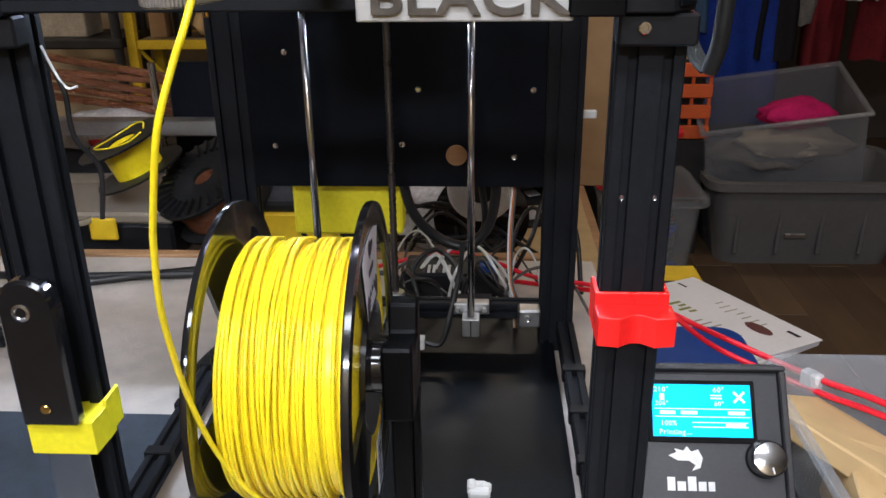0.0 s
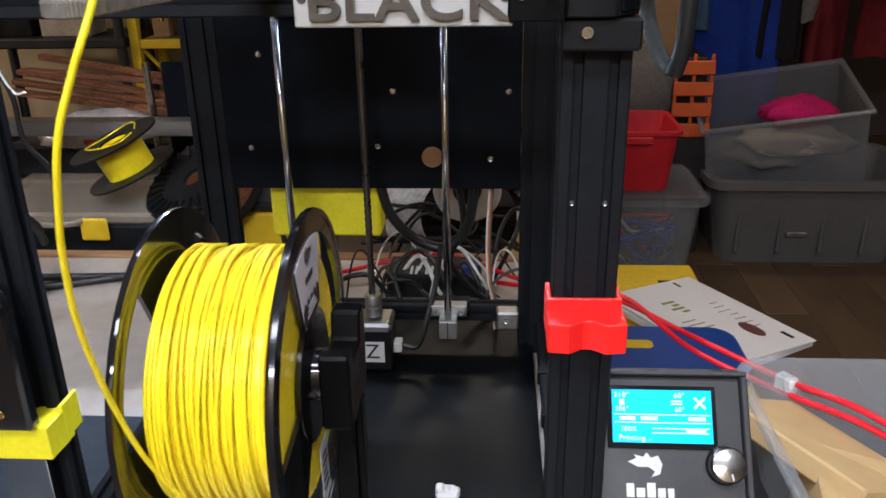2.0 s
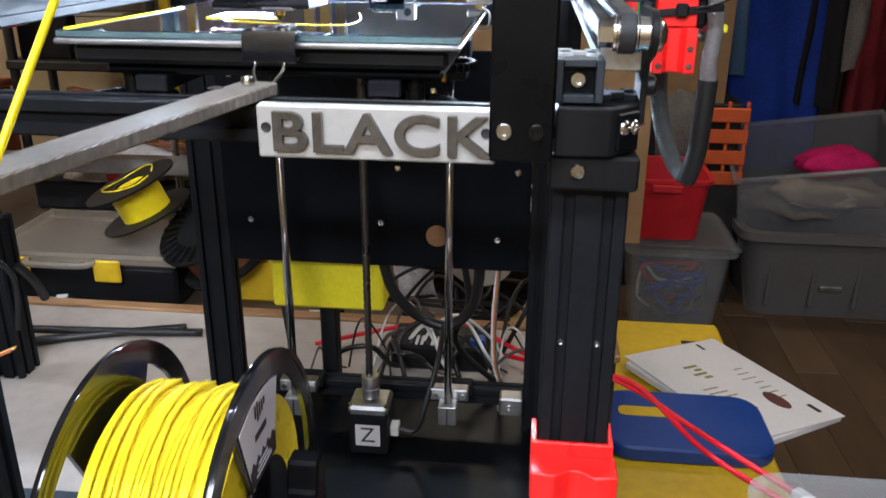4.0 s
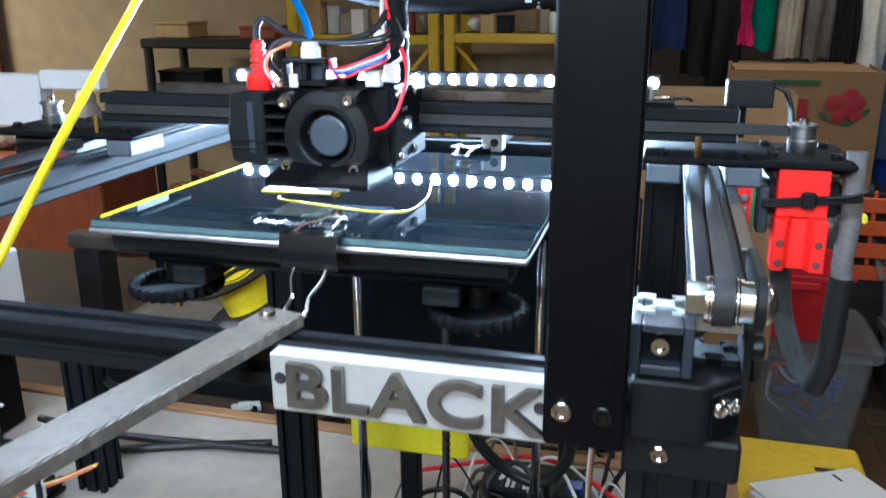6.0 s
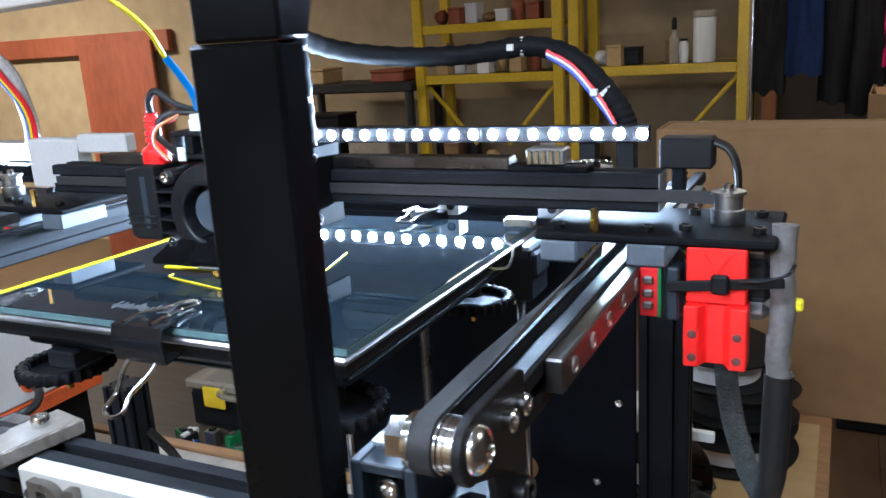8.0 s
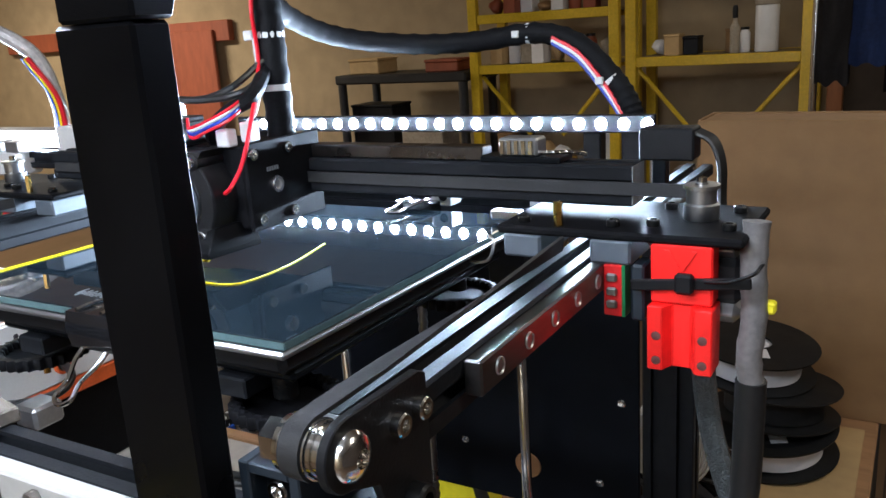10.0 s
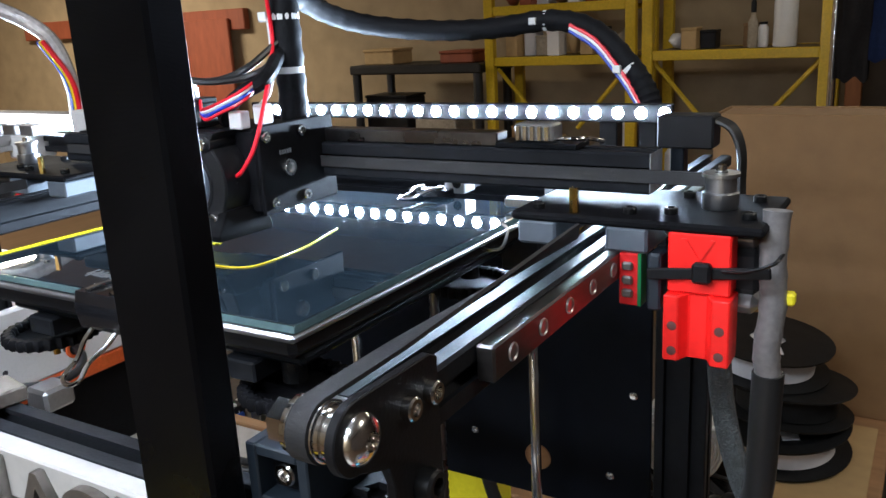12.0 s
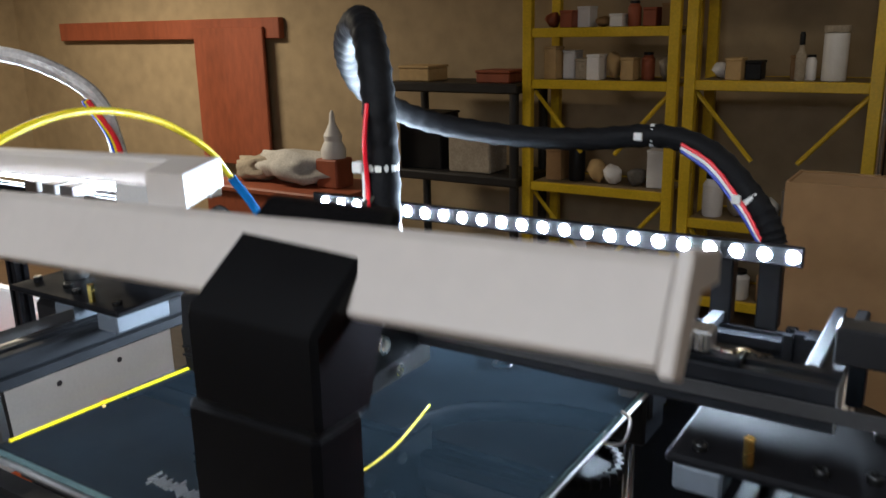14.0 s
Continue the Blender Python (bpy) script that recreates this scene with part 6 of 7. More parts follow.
for k in range(14):
    x, y = rnd.uniform(-0.15, 0.17), rnd.uniform(0.50, 0.545)
    o = thing("electronic_part", "small dark plug or board lying behind the printer", "part", (x, y, 0.0), "small plugs")
    sx, sy, sz = rnd.uniform(0.006, 0.016), rnd.uniform(0.005, 0.011), rnd.uniform(0.003, 0.009)
    m = pose(x, y, sz, 0, 0, rnd.uniform(0, 180))
    part("body", box(-sx, sx, -sy, sy, -sz, sz, 0.0008, turn=m), rnd.choice((PLASTIC, PLASTIC, PCB_GREEN, WIRE_WHITE, ALUMINIUM)), o)
    for j in range(4):
        part("pin", box(-sx * 0.8 + sx * 0.5 * j, -sx * 0.7 + sx * 0.5 * j, -sy * 0.3, sy * 0.3, sz, sz + 0.004, 0, turn=m), rnd.choice((ALUMINIUM, BRASS)), o)


# ================= left side: another machine and bench clutter =================
mach = thing("second_printer", "white and black printer with a red base strip on the bench", "printer", (-1.05, 0.55, 0.0))
panel = part("side_panel", box(-0.745, -0.729, 0.32, 0.62, 0.160, 0.270, 0.003), WHITE_CASE, mach, "white side panel with small rivets")
part("base_strip", box(-1.25, -0.728, 0.318, 0.62, 0.136, 0.1595, 0.002), ORANGE, mach, "orange base strip")
part("base", box(-1.23, -0.752, 0.33, 0.61, 0.0, 0.1355, 0.004), MATT_BLACK, mach, "black base")
part("back_panel", box(-1.25, -0.746, 0.60, 0.62, 0.160, 0.270, 0.003), WHITE_CASE, mach)
# black disc on the panel, standing for the shade in a cable hole
part("cable_hole", lathe([(0, 0.0012), (0.011, 0.0012), (0.011, 0)], (-0.729, 0.500, 0.188), (1, 0, 0), 24), CABLE, panel)
part("grommet", lathe([(0.011, 0), (0.011, 0.003), (0.015, 0.003), (0.016, 0)], (-0.729, 0.500, 0.188), (1, 0, 0), 24), ORANGE, panel, "orange grommet")
part("cable", cord([(-0.729, 0.500, 0.188), (-0.700, 0.490, 0.180), (-0.680, 0.460, 0.172), (-0.690, 0.420, 0.170), (-0.720, 0.380, 0.176)], 0.006, 8, 5), CABLE, mach, smooth=True)
for x in (-0.80, -1.22):
    part("upright", extrusion("z", 0.0, 0.49, x - 0.02, 0.46, 1, 1), ANODIZED, mach)
part("top_beam", extrusion("x", -1.25, -0.60, 0.47, 0.487, 1, 1), ANODIZED, mach)
part("front_beam", extrusion("y", 0.10, 0.60, -0.70, 0.490, 1, 1), ALUMINIUM, mach)
for k in range(6):
    part("rivet", lathe([(0, 0.001), (0.003, 0.0008), (0.004, 0)], (-0.729, 0.35 + 0.045 * k, 0.25 - 0.06 * (k % 2)), (1, 0, 0), 10), INK, panel)
for k in range(3):
    part("bracket", box(-0.74 + 0.035 * k, -0.715 + 0.035 * k, 0.44, 0.47, 0.499, 0.512, 0.001), ALUMINIUM, mach)
part("lamp_bar", box(-1.10, -0.58, 0.492, 0.520, 0.512, 0.520, 0.001), DIFFUSER, mach)
part("lamp_tube", box(-1.10, -0.585, 0.488, 0.4915, 0.4995, 0.513, 0.0005), LED_SOFT, mach, "bright white lit lamp tube")
part("lamp_bracket", box(-0.600, -0.520, 0.462, 0.4875, 0.470, 0.528, 0.003), WHITE_CASE, mach, "white printed lamp bracket")
part("lamp_arm", box(-0.520, -0.445, 0.466, 0.4835, 0.512, 0.533, 0.002), WHITE_CASE, mach)
part("lamp_knob", box(-0.70, -0.655, 0.44, 0.476, 0.470, 0.500, 0.002), WHITE_CASE, mach)
part("hose", cord([(-0.95, 0.47, 0.50), (-0.95, 0.42, 0.60), (-0.86, 0.40, 0.655), (-0.70, 0.42, 0.66), (-0.62, 0.46, 0.62), (-0.61, 0.48, 0.56), (-0.615, 0.485, 0.515)], 0.009, 10), CLEAR_BAG, mach, "clear hose with coloured wires")
for k, mt in enumerate((WIRE_BLUE, FILAMENT, WIRE_RED)):
    part("wire", cord([(-0.62 + 0.004 * k, 0.452, 0.61), (-0.606 + 0.005 * k, 0.472, 0.56), (-0.612 + 0.004 * k, 0.48, 0.50)], 0.003, 6), mt, mach)
part("belt_arm", cord([(-0.68, 0.33, 0.44), (-0.66, 0.32, 0.34), (-0.63, 0.31, 0.24)], 0.010, 8), CABLE, mach)
for x in (-0.70, -0.55):
    part("rod", rod((x, 0.30, 0.0), (x, 0.30, 0.19), 0.005, 12), STEEL, mach)
part("carriage", box(-0.72, -0.53, 0.285, 0.315, 0.196, 0.215, 0.004), PLASTIC, mach, "black carriage")
part("motor", box(-0.607, -0.567, 0.345, 0.385, 0.186, 0.214, 0.004), ALUMINIUM, mach, "grey geared motor")
# small black machine in front of it on the dark mat
sm = thing("small_machine", "small black slotted-bar machine with ribbon cable", "machine", (-0.48, 0.26, 0.0))
part("column", extrusion("z", 0.0, 0.215, -0.535, 0.490, 2, 2), ANODIZED, sm)
part("foot_bar", extrusion("y", 0.22, 0.46, -0.575, 0.014, 1, 1), ANODIZED, sm)
part("foot_bar", extrusion("x", -0.76, -0.50, 0.36, 0.036, 1, 1), ANODIZED, sm)
for k, mt in enumerate((WIRE_ORANGE, WIRE_RED, WIRE_WHITE, FILAMENT, WIRE_ORANGE, CABLE)):
    part("ribbon_wire", cord([(-0.66, 0.27 + 0.003 * k, 0.055), (-0.59, 0.33 + 0.003 * k, 0.056), (-0.53, 0.39 + 0.003 * k, 0.058), (-0.50, 0.435 + 0.003 * k, 0.060)], 0.0016, 6), mt, sm)
part("white_clip", box(-0.56, -0.522, 0.375, 0.383, 0.050, 0.070, 0.001), WIRE_WHITE, sm)
part("cable", cord([(-0.512, 0.495, 0.15), (-0.50, 0.51, 0.12), (-0.505, 0.53, 0.09)], 0.006, 8), CABLE, sm)

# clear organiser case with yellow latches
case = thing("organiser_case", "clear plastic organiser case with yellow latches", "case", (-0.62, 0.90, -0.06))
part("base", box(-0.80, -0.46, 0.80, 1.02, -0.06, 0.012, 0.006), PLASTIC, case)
part("lid", box(-0.805, -0.455, 0.795, 1.025, 0.013, 0.033, 0.005), CASE_LID, case, "cloudy clear lid, warm reflected light put into its colour")
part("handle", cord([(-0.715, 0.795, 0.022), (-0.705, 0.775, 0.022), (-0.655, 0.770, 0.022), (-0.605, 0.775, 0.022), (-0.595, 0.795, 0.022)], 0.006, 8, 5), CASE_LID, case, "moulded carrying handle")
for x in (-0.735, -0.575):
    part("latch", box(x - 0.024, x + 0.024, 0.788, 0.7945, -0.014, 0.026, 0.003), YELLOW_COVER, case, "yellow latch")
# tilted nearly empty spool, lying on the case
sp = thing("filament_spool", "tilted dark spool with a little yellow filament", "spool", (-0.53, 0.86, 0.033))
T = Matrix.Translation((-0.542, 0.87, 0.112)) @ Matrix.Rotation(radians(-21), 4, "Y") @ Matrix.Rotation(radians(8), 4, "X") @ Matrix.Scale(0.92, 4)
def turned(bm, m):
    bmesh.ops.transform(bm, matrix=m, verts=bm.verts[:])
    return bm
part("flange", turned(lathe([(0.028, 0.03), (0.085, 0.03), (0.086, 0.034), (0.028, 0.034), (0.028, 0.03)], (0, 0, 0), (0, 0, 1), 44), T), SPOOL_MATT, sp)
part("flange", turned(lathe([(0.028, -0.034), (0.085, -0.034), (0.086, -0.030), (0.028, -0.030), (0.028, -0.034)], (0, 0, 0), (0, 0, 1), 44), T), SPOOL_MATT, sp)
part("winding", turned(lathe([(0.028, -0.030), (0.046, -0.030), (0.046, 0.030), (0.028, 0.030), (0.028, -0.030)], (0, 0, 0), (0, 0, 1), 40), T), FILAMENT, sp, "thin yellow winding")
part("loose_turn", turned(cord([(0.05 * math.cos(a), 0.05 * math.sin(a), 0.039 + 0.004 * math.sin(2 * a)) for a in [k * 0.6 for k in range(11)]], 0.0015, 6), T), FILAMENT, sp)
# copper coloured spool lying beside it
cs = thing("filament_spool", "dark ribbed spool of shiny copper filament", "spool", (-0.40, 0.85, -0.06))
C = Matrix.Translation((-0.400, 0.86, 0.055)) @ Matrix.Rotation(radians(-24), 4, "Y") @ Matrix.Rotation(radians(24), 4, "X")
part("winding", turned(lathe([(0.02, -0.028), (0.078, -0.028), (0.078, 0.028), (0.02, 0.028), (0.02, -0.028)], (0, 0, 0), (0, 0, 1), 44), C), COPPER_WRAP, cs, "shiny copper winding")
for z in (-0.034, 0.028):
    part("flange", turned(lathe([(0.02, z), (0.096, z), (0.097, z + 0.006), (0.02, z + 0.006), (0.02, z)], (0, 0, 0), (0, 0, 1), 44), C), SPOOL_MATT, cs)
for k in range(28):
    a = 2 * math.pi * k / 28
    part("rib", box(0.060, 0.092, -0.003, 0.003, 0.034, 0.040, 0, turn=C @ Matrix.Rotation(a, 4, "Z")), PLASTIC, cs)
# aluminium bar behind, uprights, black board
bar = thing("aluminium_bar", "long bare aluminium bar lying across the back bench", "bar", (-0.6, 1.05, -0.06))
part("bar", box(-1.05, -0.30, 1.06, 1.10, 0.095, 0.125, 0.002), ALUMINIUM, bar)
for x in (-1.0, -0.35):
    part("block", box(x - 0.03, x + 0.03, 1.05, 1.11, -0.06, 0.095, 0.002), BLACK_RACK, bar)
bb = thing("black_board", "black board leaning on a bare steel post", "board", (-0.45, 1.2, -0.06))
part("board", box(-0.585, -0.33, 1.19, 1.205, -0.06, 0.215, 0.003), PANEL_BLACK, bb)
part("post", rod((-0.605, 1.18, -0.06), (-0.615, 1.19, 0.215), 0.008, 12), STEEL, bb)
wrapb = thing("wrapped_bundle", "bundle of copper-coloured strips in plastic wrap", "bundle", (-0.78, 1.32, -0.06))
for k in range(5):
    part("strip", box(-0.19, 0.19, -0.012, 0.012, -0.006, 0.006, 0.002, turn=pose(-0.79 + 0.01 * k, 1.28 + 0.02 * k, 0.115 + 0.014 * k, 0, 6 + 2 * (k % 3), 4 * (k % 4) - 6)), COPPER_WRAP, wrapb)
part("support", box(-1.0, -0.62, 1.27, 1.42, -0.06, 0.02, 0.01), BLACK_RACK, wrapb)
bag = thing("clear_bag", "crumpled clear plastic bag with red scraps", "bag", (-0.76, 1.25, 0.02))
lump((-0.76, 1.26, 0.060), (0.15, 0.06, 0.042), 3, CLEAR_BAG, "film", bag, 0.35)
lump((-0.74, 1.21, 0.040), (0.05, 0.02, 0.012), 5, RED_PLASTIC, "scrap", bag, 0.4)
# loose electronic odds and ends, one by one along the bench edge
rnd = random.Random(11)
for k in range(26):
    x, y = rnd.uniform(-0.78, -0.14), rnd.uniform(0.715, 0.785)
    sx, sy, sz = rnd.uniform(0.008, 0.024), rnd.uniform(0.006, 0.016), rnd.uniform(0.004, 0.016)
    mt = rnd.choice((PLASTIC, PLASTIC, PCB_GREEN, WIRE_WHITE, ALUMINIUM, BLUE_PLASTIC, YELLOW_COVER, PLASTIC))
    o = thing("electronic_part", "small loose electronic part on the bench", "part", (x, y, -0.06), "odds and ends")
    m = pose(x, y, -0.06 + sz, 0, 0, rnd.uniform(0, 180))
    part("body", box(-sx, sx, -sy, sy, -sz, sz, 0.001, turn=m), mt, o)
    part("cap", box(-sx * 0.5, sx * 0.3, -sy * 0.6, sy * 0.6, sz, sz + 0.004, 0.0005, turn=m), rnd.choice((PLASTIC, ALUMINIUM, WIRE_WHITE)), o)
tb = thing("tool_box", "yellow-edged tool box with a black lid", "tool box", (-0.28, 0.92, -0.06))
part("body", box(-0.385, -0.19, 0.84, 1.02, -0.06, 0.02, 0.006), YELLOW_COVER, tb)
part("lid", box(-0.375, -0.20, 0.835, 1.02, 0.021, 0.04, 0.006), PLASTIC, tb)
# bench clutter, moved and enlarged about the first camera point to fit the view
FIRST_EYE = Vector((0.069, -0.488, 0.506))
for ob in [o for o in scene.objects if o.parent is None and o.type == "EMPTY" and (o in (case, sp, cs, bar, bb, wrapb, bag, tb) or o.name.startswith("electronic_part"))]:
    ob.location = FIRST_EYE + (ob.location - FIRST_EYE) * 1.15
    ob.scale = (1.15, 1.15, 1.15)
hb = thing("heap_of_cables", "heap of bags, cables and white plugs on the back bench", "clutter", (-0.05, 0.9, -0.06))
lump((0.0, 0.90, 0.0), (0.10, 0.06, 0.07), 7, CLEAR_BAG, "bag", hb, 0.3)
for k in range(6):
    pts = [(rnd.uniform(-0.14, 0.16), rnd.uniform(0.76, 0.88), rnd.uniform(-0.05, 0.07)) for _ in range(5)]
    part("cable", cord(pts, 0.003, 6), CABLE, hb, smooth=True)

# ================= behind, right: box, spools, bins, clothes =================
def carton(name, label, x0, x1, y0, y1, z0, z1, mat, rz=0.0, flaps=True, lean=(24, 18)):
    """A cardboard box with walls, an open top and bent flaps."""
    c = ((x0 + x1) / 2, (y0 + y1) / 2)
    ob = thing(name, label, "box", (c[0], c[1], z0))
    w, d, h, t = (x1 - x0) / 2, (y1 - y0) / 2, z1 - z0, 0.004
    m = pose(c[0], c[1], z0, 0, 0, rz)
    for a, b, e, g in ((-w, w, -d, -d + t), (-w, w, d - t, d), (-w, -w + t, -d + t, d - t), (w - t, w, -d + t, d - t)):
        part("wall", box(a, b, e, g, 0, h, 0.001, turn=m), mat, ob)
    part("bottom", box(-w + t, w - t, -d + t, d - t, 0, t, 0, turn=m), mat, ob)
    if flaps:
        part("flap", box(-w, w, -d * 0.7, 0, -t / 2, t / 2, 0.001, turn=m @ Matrix.Translation((0, -d, h)) @ Matrix.Rotation(radians(lean[0]), 4, "X")), mat, ob)
        part("flap", box(-w * 0.7, 0, -d, d, -t / 2, t / 2, 0.001, turn=m @ Matrix.Translation((-w, 0, h)) @ Matrix.Rotation(radians(-lean[1]), 4, "Y")), mat, ob)
    return ob

cab = thing("low_cabinet", "plain low wooden cabinet behind the bench", "cabinet", (0.2, 1.2, -0.75))
part("body", box(-0.018, 0.275, 0.745, 1.72, -0.75, -0.075, 0.004), BLACK_RACK, cab)
part("top", box(-0.020, 0.280, 0.740, 1.73, -0.075, -0.0605, 0.003), WOOD, cab, "raw wood top")
flat = thing("cardboard_sheet", "pale cardboard sheet lying under the spools", "cardboard", (0.13, 1.0, -0.06))
part("sheet", box(0.0, 0.262, 0.78, 1.20, -0.060, -0.056, 0.001), CARDBOARD_PALE, flat)
big = carton("cardboard_box", "large plain brown cardboard box, closed", -0.020, 0.362, 1.24, 1.36, -0.06, 0.437, CARDBOARD, 0, False)
part("lid", box(-0.016, 0.358, 1.244, 1.356, 0.428, 0.434, 0.001), CARDBOARD, big)
# black and white spools stacked askew on the flat carton
rnd = random.Random(5)
for k, (x, y, z, rx, ry, wnd) in enumerate(((0.140, 1.06, -0.024, 4, -3, PAPER), (0.140, 1.07, 0.038, -4, 3, SPOOL_MATT), (0.105, 1.08, 0.098, 5, 3, PAPER))):
    o = thing("filament_spool", "black spool with %s winding, stacked behind the printer" % ("white" if wnd is PAPER else "black"), "spool", (x, y, z - 0.03), "stacked spools")
    m = pose(x, y, z, rx, ry, 20 * k)
    part("winding", turned(rod((0, 0, -0.018), (0, 0, 0.018), 0.072, 40), m), wnd, o)
    for zz in (-0.024, 0.020):
        part("flange", turned(lathe([(0.026, zz), (0.094, zz), (0.095, zz + 0.003), (0.026, zz + 0.004), (0.026, zz)], (0, 0, 0), (0, 0, 1), 44), m), SPOOL_MATT, o)
    part("label", box(0.03, 0.06, -0.012, 0.012, 0.0242, 0.0246, 0, turn=m @ Matrix.Rotation(radians(-70 - 20 * k), 4, "Z")), PAPER, o)

# bins and boxes on the floor
tote = tub("storage_tote", "large grey plastic storage tote on the floor", 0.89, 1.62, 2.38, 2.85, -0.75, -0.415, TOTE_GREY, 0.05, 0.03, "tote")
for k in range(4):
    part("rib", box(0.98 + 0.15 * k, 0.995 + 0.15 * k, 2.395, 2.41, -0.70, -0.46, 0.004), TOTE_GREY, tote)
part("badge", box(1.16, 1.24, 2.40, 2.412, -0.64, -0.62, 0.004), ALUMINIUM, tote)
lid = thing("clear_tub", "cloudy clear tub full of clothes, tilted on the tote", "tub", (1.12, 2.6, -0.415))
tm = pose(1.14, 2.62, -0.30, 14, -9, -6)
for a, b, c, d, e, f_ in ((-0.27, 0.27, -0.20, -0.195, -0.16, 0.15), (-0.27, 0.27, 0.195, 0.20, -0.16, 0.15), (-0.27, -0.265, -0.195, 0.195, -0.16, 0.15), (0.265, 0.27, -0.195, 0.195, -0.16, 0.15), (-0.265, 0.265, -0.195, 0.195, -0.16, -0.155)):
    part("wall", box(a, b, c, d, e, f_, 0.002, turn=tm), CLEAR_LID, lid)
for a, b, c, d in ((-0.285, 0.285, -0.215, -0.20), (-0.285, 0.285, 0.20, 0.215), (-0.285, -0.27, -0.20, 0.20), (0.27, 0.285, -0.20, 0.20)):
    part("rim", box(a, b, c, d, 0.14, 0.155, 0.003, turn=tm), CLEAR_LID, lid)
def heap(name, label, centre, size, seed, mat, rough=0.3):
    o = thing(name, label, "clothes", (centre[0], centre[1], centre[2] - size[2]))
    lump(centre, size, seed, mat, "folds", o, rough)
heap("folded_clothes", "bright magenta garment stuffed in the clear tub", (1.20, 2.56, -0.215), (0.13, 0.10, 0.055), 2, MAGENTA)
heap("folded_clothes", "cream garment bunched in the clear tub", (1.19, 2.53, -0.31), (0.20, 0.12, 0.055), 4, CREAM)
heap("folded_clothes", "grey garments in the clear tub", (1.08, 2.56, -0.37), (0.20, 0.14, 0.05), 6, GREY_CLOTH)
cb = tub("clear_bin", "clear plastic bin with tangled wires", 0.47, 0.79, 2.14, 2.50, -0.75, -0.405, CLEAR_PLASTIC, 0.03, 0.02)
for k in range(9):
    o = part("wire", cord([(rnd.uniform(0.52, 0.75), rnd.uniform(2.2, 2.4), rnd.uniform(-0.73, -0.52)) for _ in range(5)], 0.006, 6), rnd.choice((WIRE_WHITE, WIRE_BLUE, CABLE, GREY_CLOTH, WIRE_RED)), cb, smooth=True)
part("lid", box(0.465, 0.795, 2.135, 2.505, -0.404, -0.392, 0.004), CLEAR_LID, cb)
redb = tub("red_bin", "plain red plastic bin on top of the clear bin", 0.425, 0.700, 2.17, 2.46, -0.391, -0.185, RED_PLASTIC, 0.02, 0.012)
part("handle", box(0.515, 0.61, 2.145, 2.157, -0.222, -0.198, 0.003), RED_PLASTIC, redb)
pair = thing("grey_sack", "grey cloth sack slumped beside the bins", "sack", (0.60, 2.60, -0.75))
lump((0.66, 2.57, -0.14), (0.10, 0.06, 0.16), 9, GREY_CLOTH, "cloth", pair, 0.2)
part("stool", box(0.56, 0.72, 2.515, 2.62, -0.75, -0.28, 0.004), BLACK_RACK, pair)
oc = thing("orange_crate", "orange slatted plastic crate", "crate", (0.80, 2.5, -0.75))
part("plinth", box(0.735, 0.875, 2.515, 2.62, -0.75, -0.30, 0.004), BLACK_RACK, oc)
for k in range(4):
    part("slat", box(0.735, 0.875, 2.51, 2.522, -0.295 + 0.075 * k, -0.245 + 0.075 * k, 0.004), ORANGE, oc)
for x in (0.738, 0.80, 0.862):
    part("stile", box(x, x + 0.012, 2.522, 2.535, -0.30, 0.0, 0.003), ORANGE, oc)
sc_ = thing("dark_cabinet", "dark cabinet standing by the clothes rail", "cabinet", (0.6, 2.85, -0.75))
part("body", box(0.30, 0.88, 2.64, 3.12, -0.75, -0.03, 0.005), BLACK_RACK, sc_)
part("door", box(0.31, 0.585, 2.632, 2.64, -0.72, -0.06, 0.003), BLACK_RACK, sc_)
part("door", box(0.595, 0.87, 2.632, 2.64, -0.72, -0.06, 0.003), BLACK_RACK, sc_)
rose = carton("printed_carton", "brown carton printed with a red flower and green stripe", 0.345, 0.82, 2.66, 3.02, -0.03, 0.36, CARDBOARD, -3, False)
part("lid", box(0.36, 0.80, 2.69, 2.99, 0.350, 0.356, 0.001), CARDBOARD, rose)
for k in range(3):
    part("print", box(0.47 + 0.045 * k, 0.50 + 0.045 * k, 2.640, 2.645, 0.20, 0.27, 0), ROSE_INK, rose)
for dx, dz, rr in ((0, 0, 0.040), (-0.035, 0.012, 0.026), (0.034, 0.014, 0.026), (0.012, 0.036, 0.024), (-0.018, -0.030, 0.024), (0.030, -0.026, 0.022)):
    part("print", lathe([(0, 0.0014), (rr * 0.8, 0.0012), (rr, 0)], (0.70 + dx, 2.632 + 0.02 * (0.60 - 0.70 - dx), 0.25 + dz), (-0.05, -1, 0), 11), ROSE_INK, rose)
for dx, dz in ((-0.06, -0.035), (0.062, -0.020), (0.01, -0.055)):
    part("print", prism([(-0.02, 0), (0, 0.010), (0.022, 0), (0, -0.010)], 0.001, Matrix.Translation((0.70 + dx, 2.640, 0.25 + dz)) @ Matrix.Rotation(radians(90), 4, "X") @ Matrix.Rotation(radians(40 * dx / 0.06), 4, "Z")), GREEN_INK, rose)
part("print", box(0.42, 0.62, 2.642, 2.646, 0.315, 0.330, 0), GREEN_INK, rose)

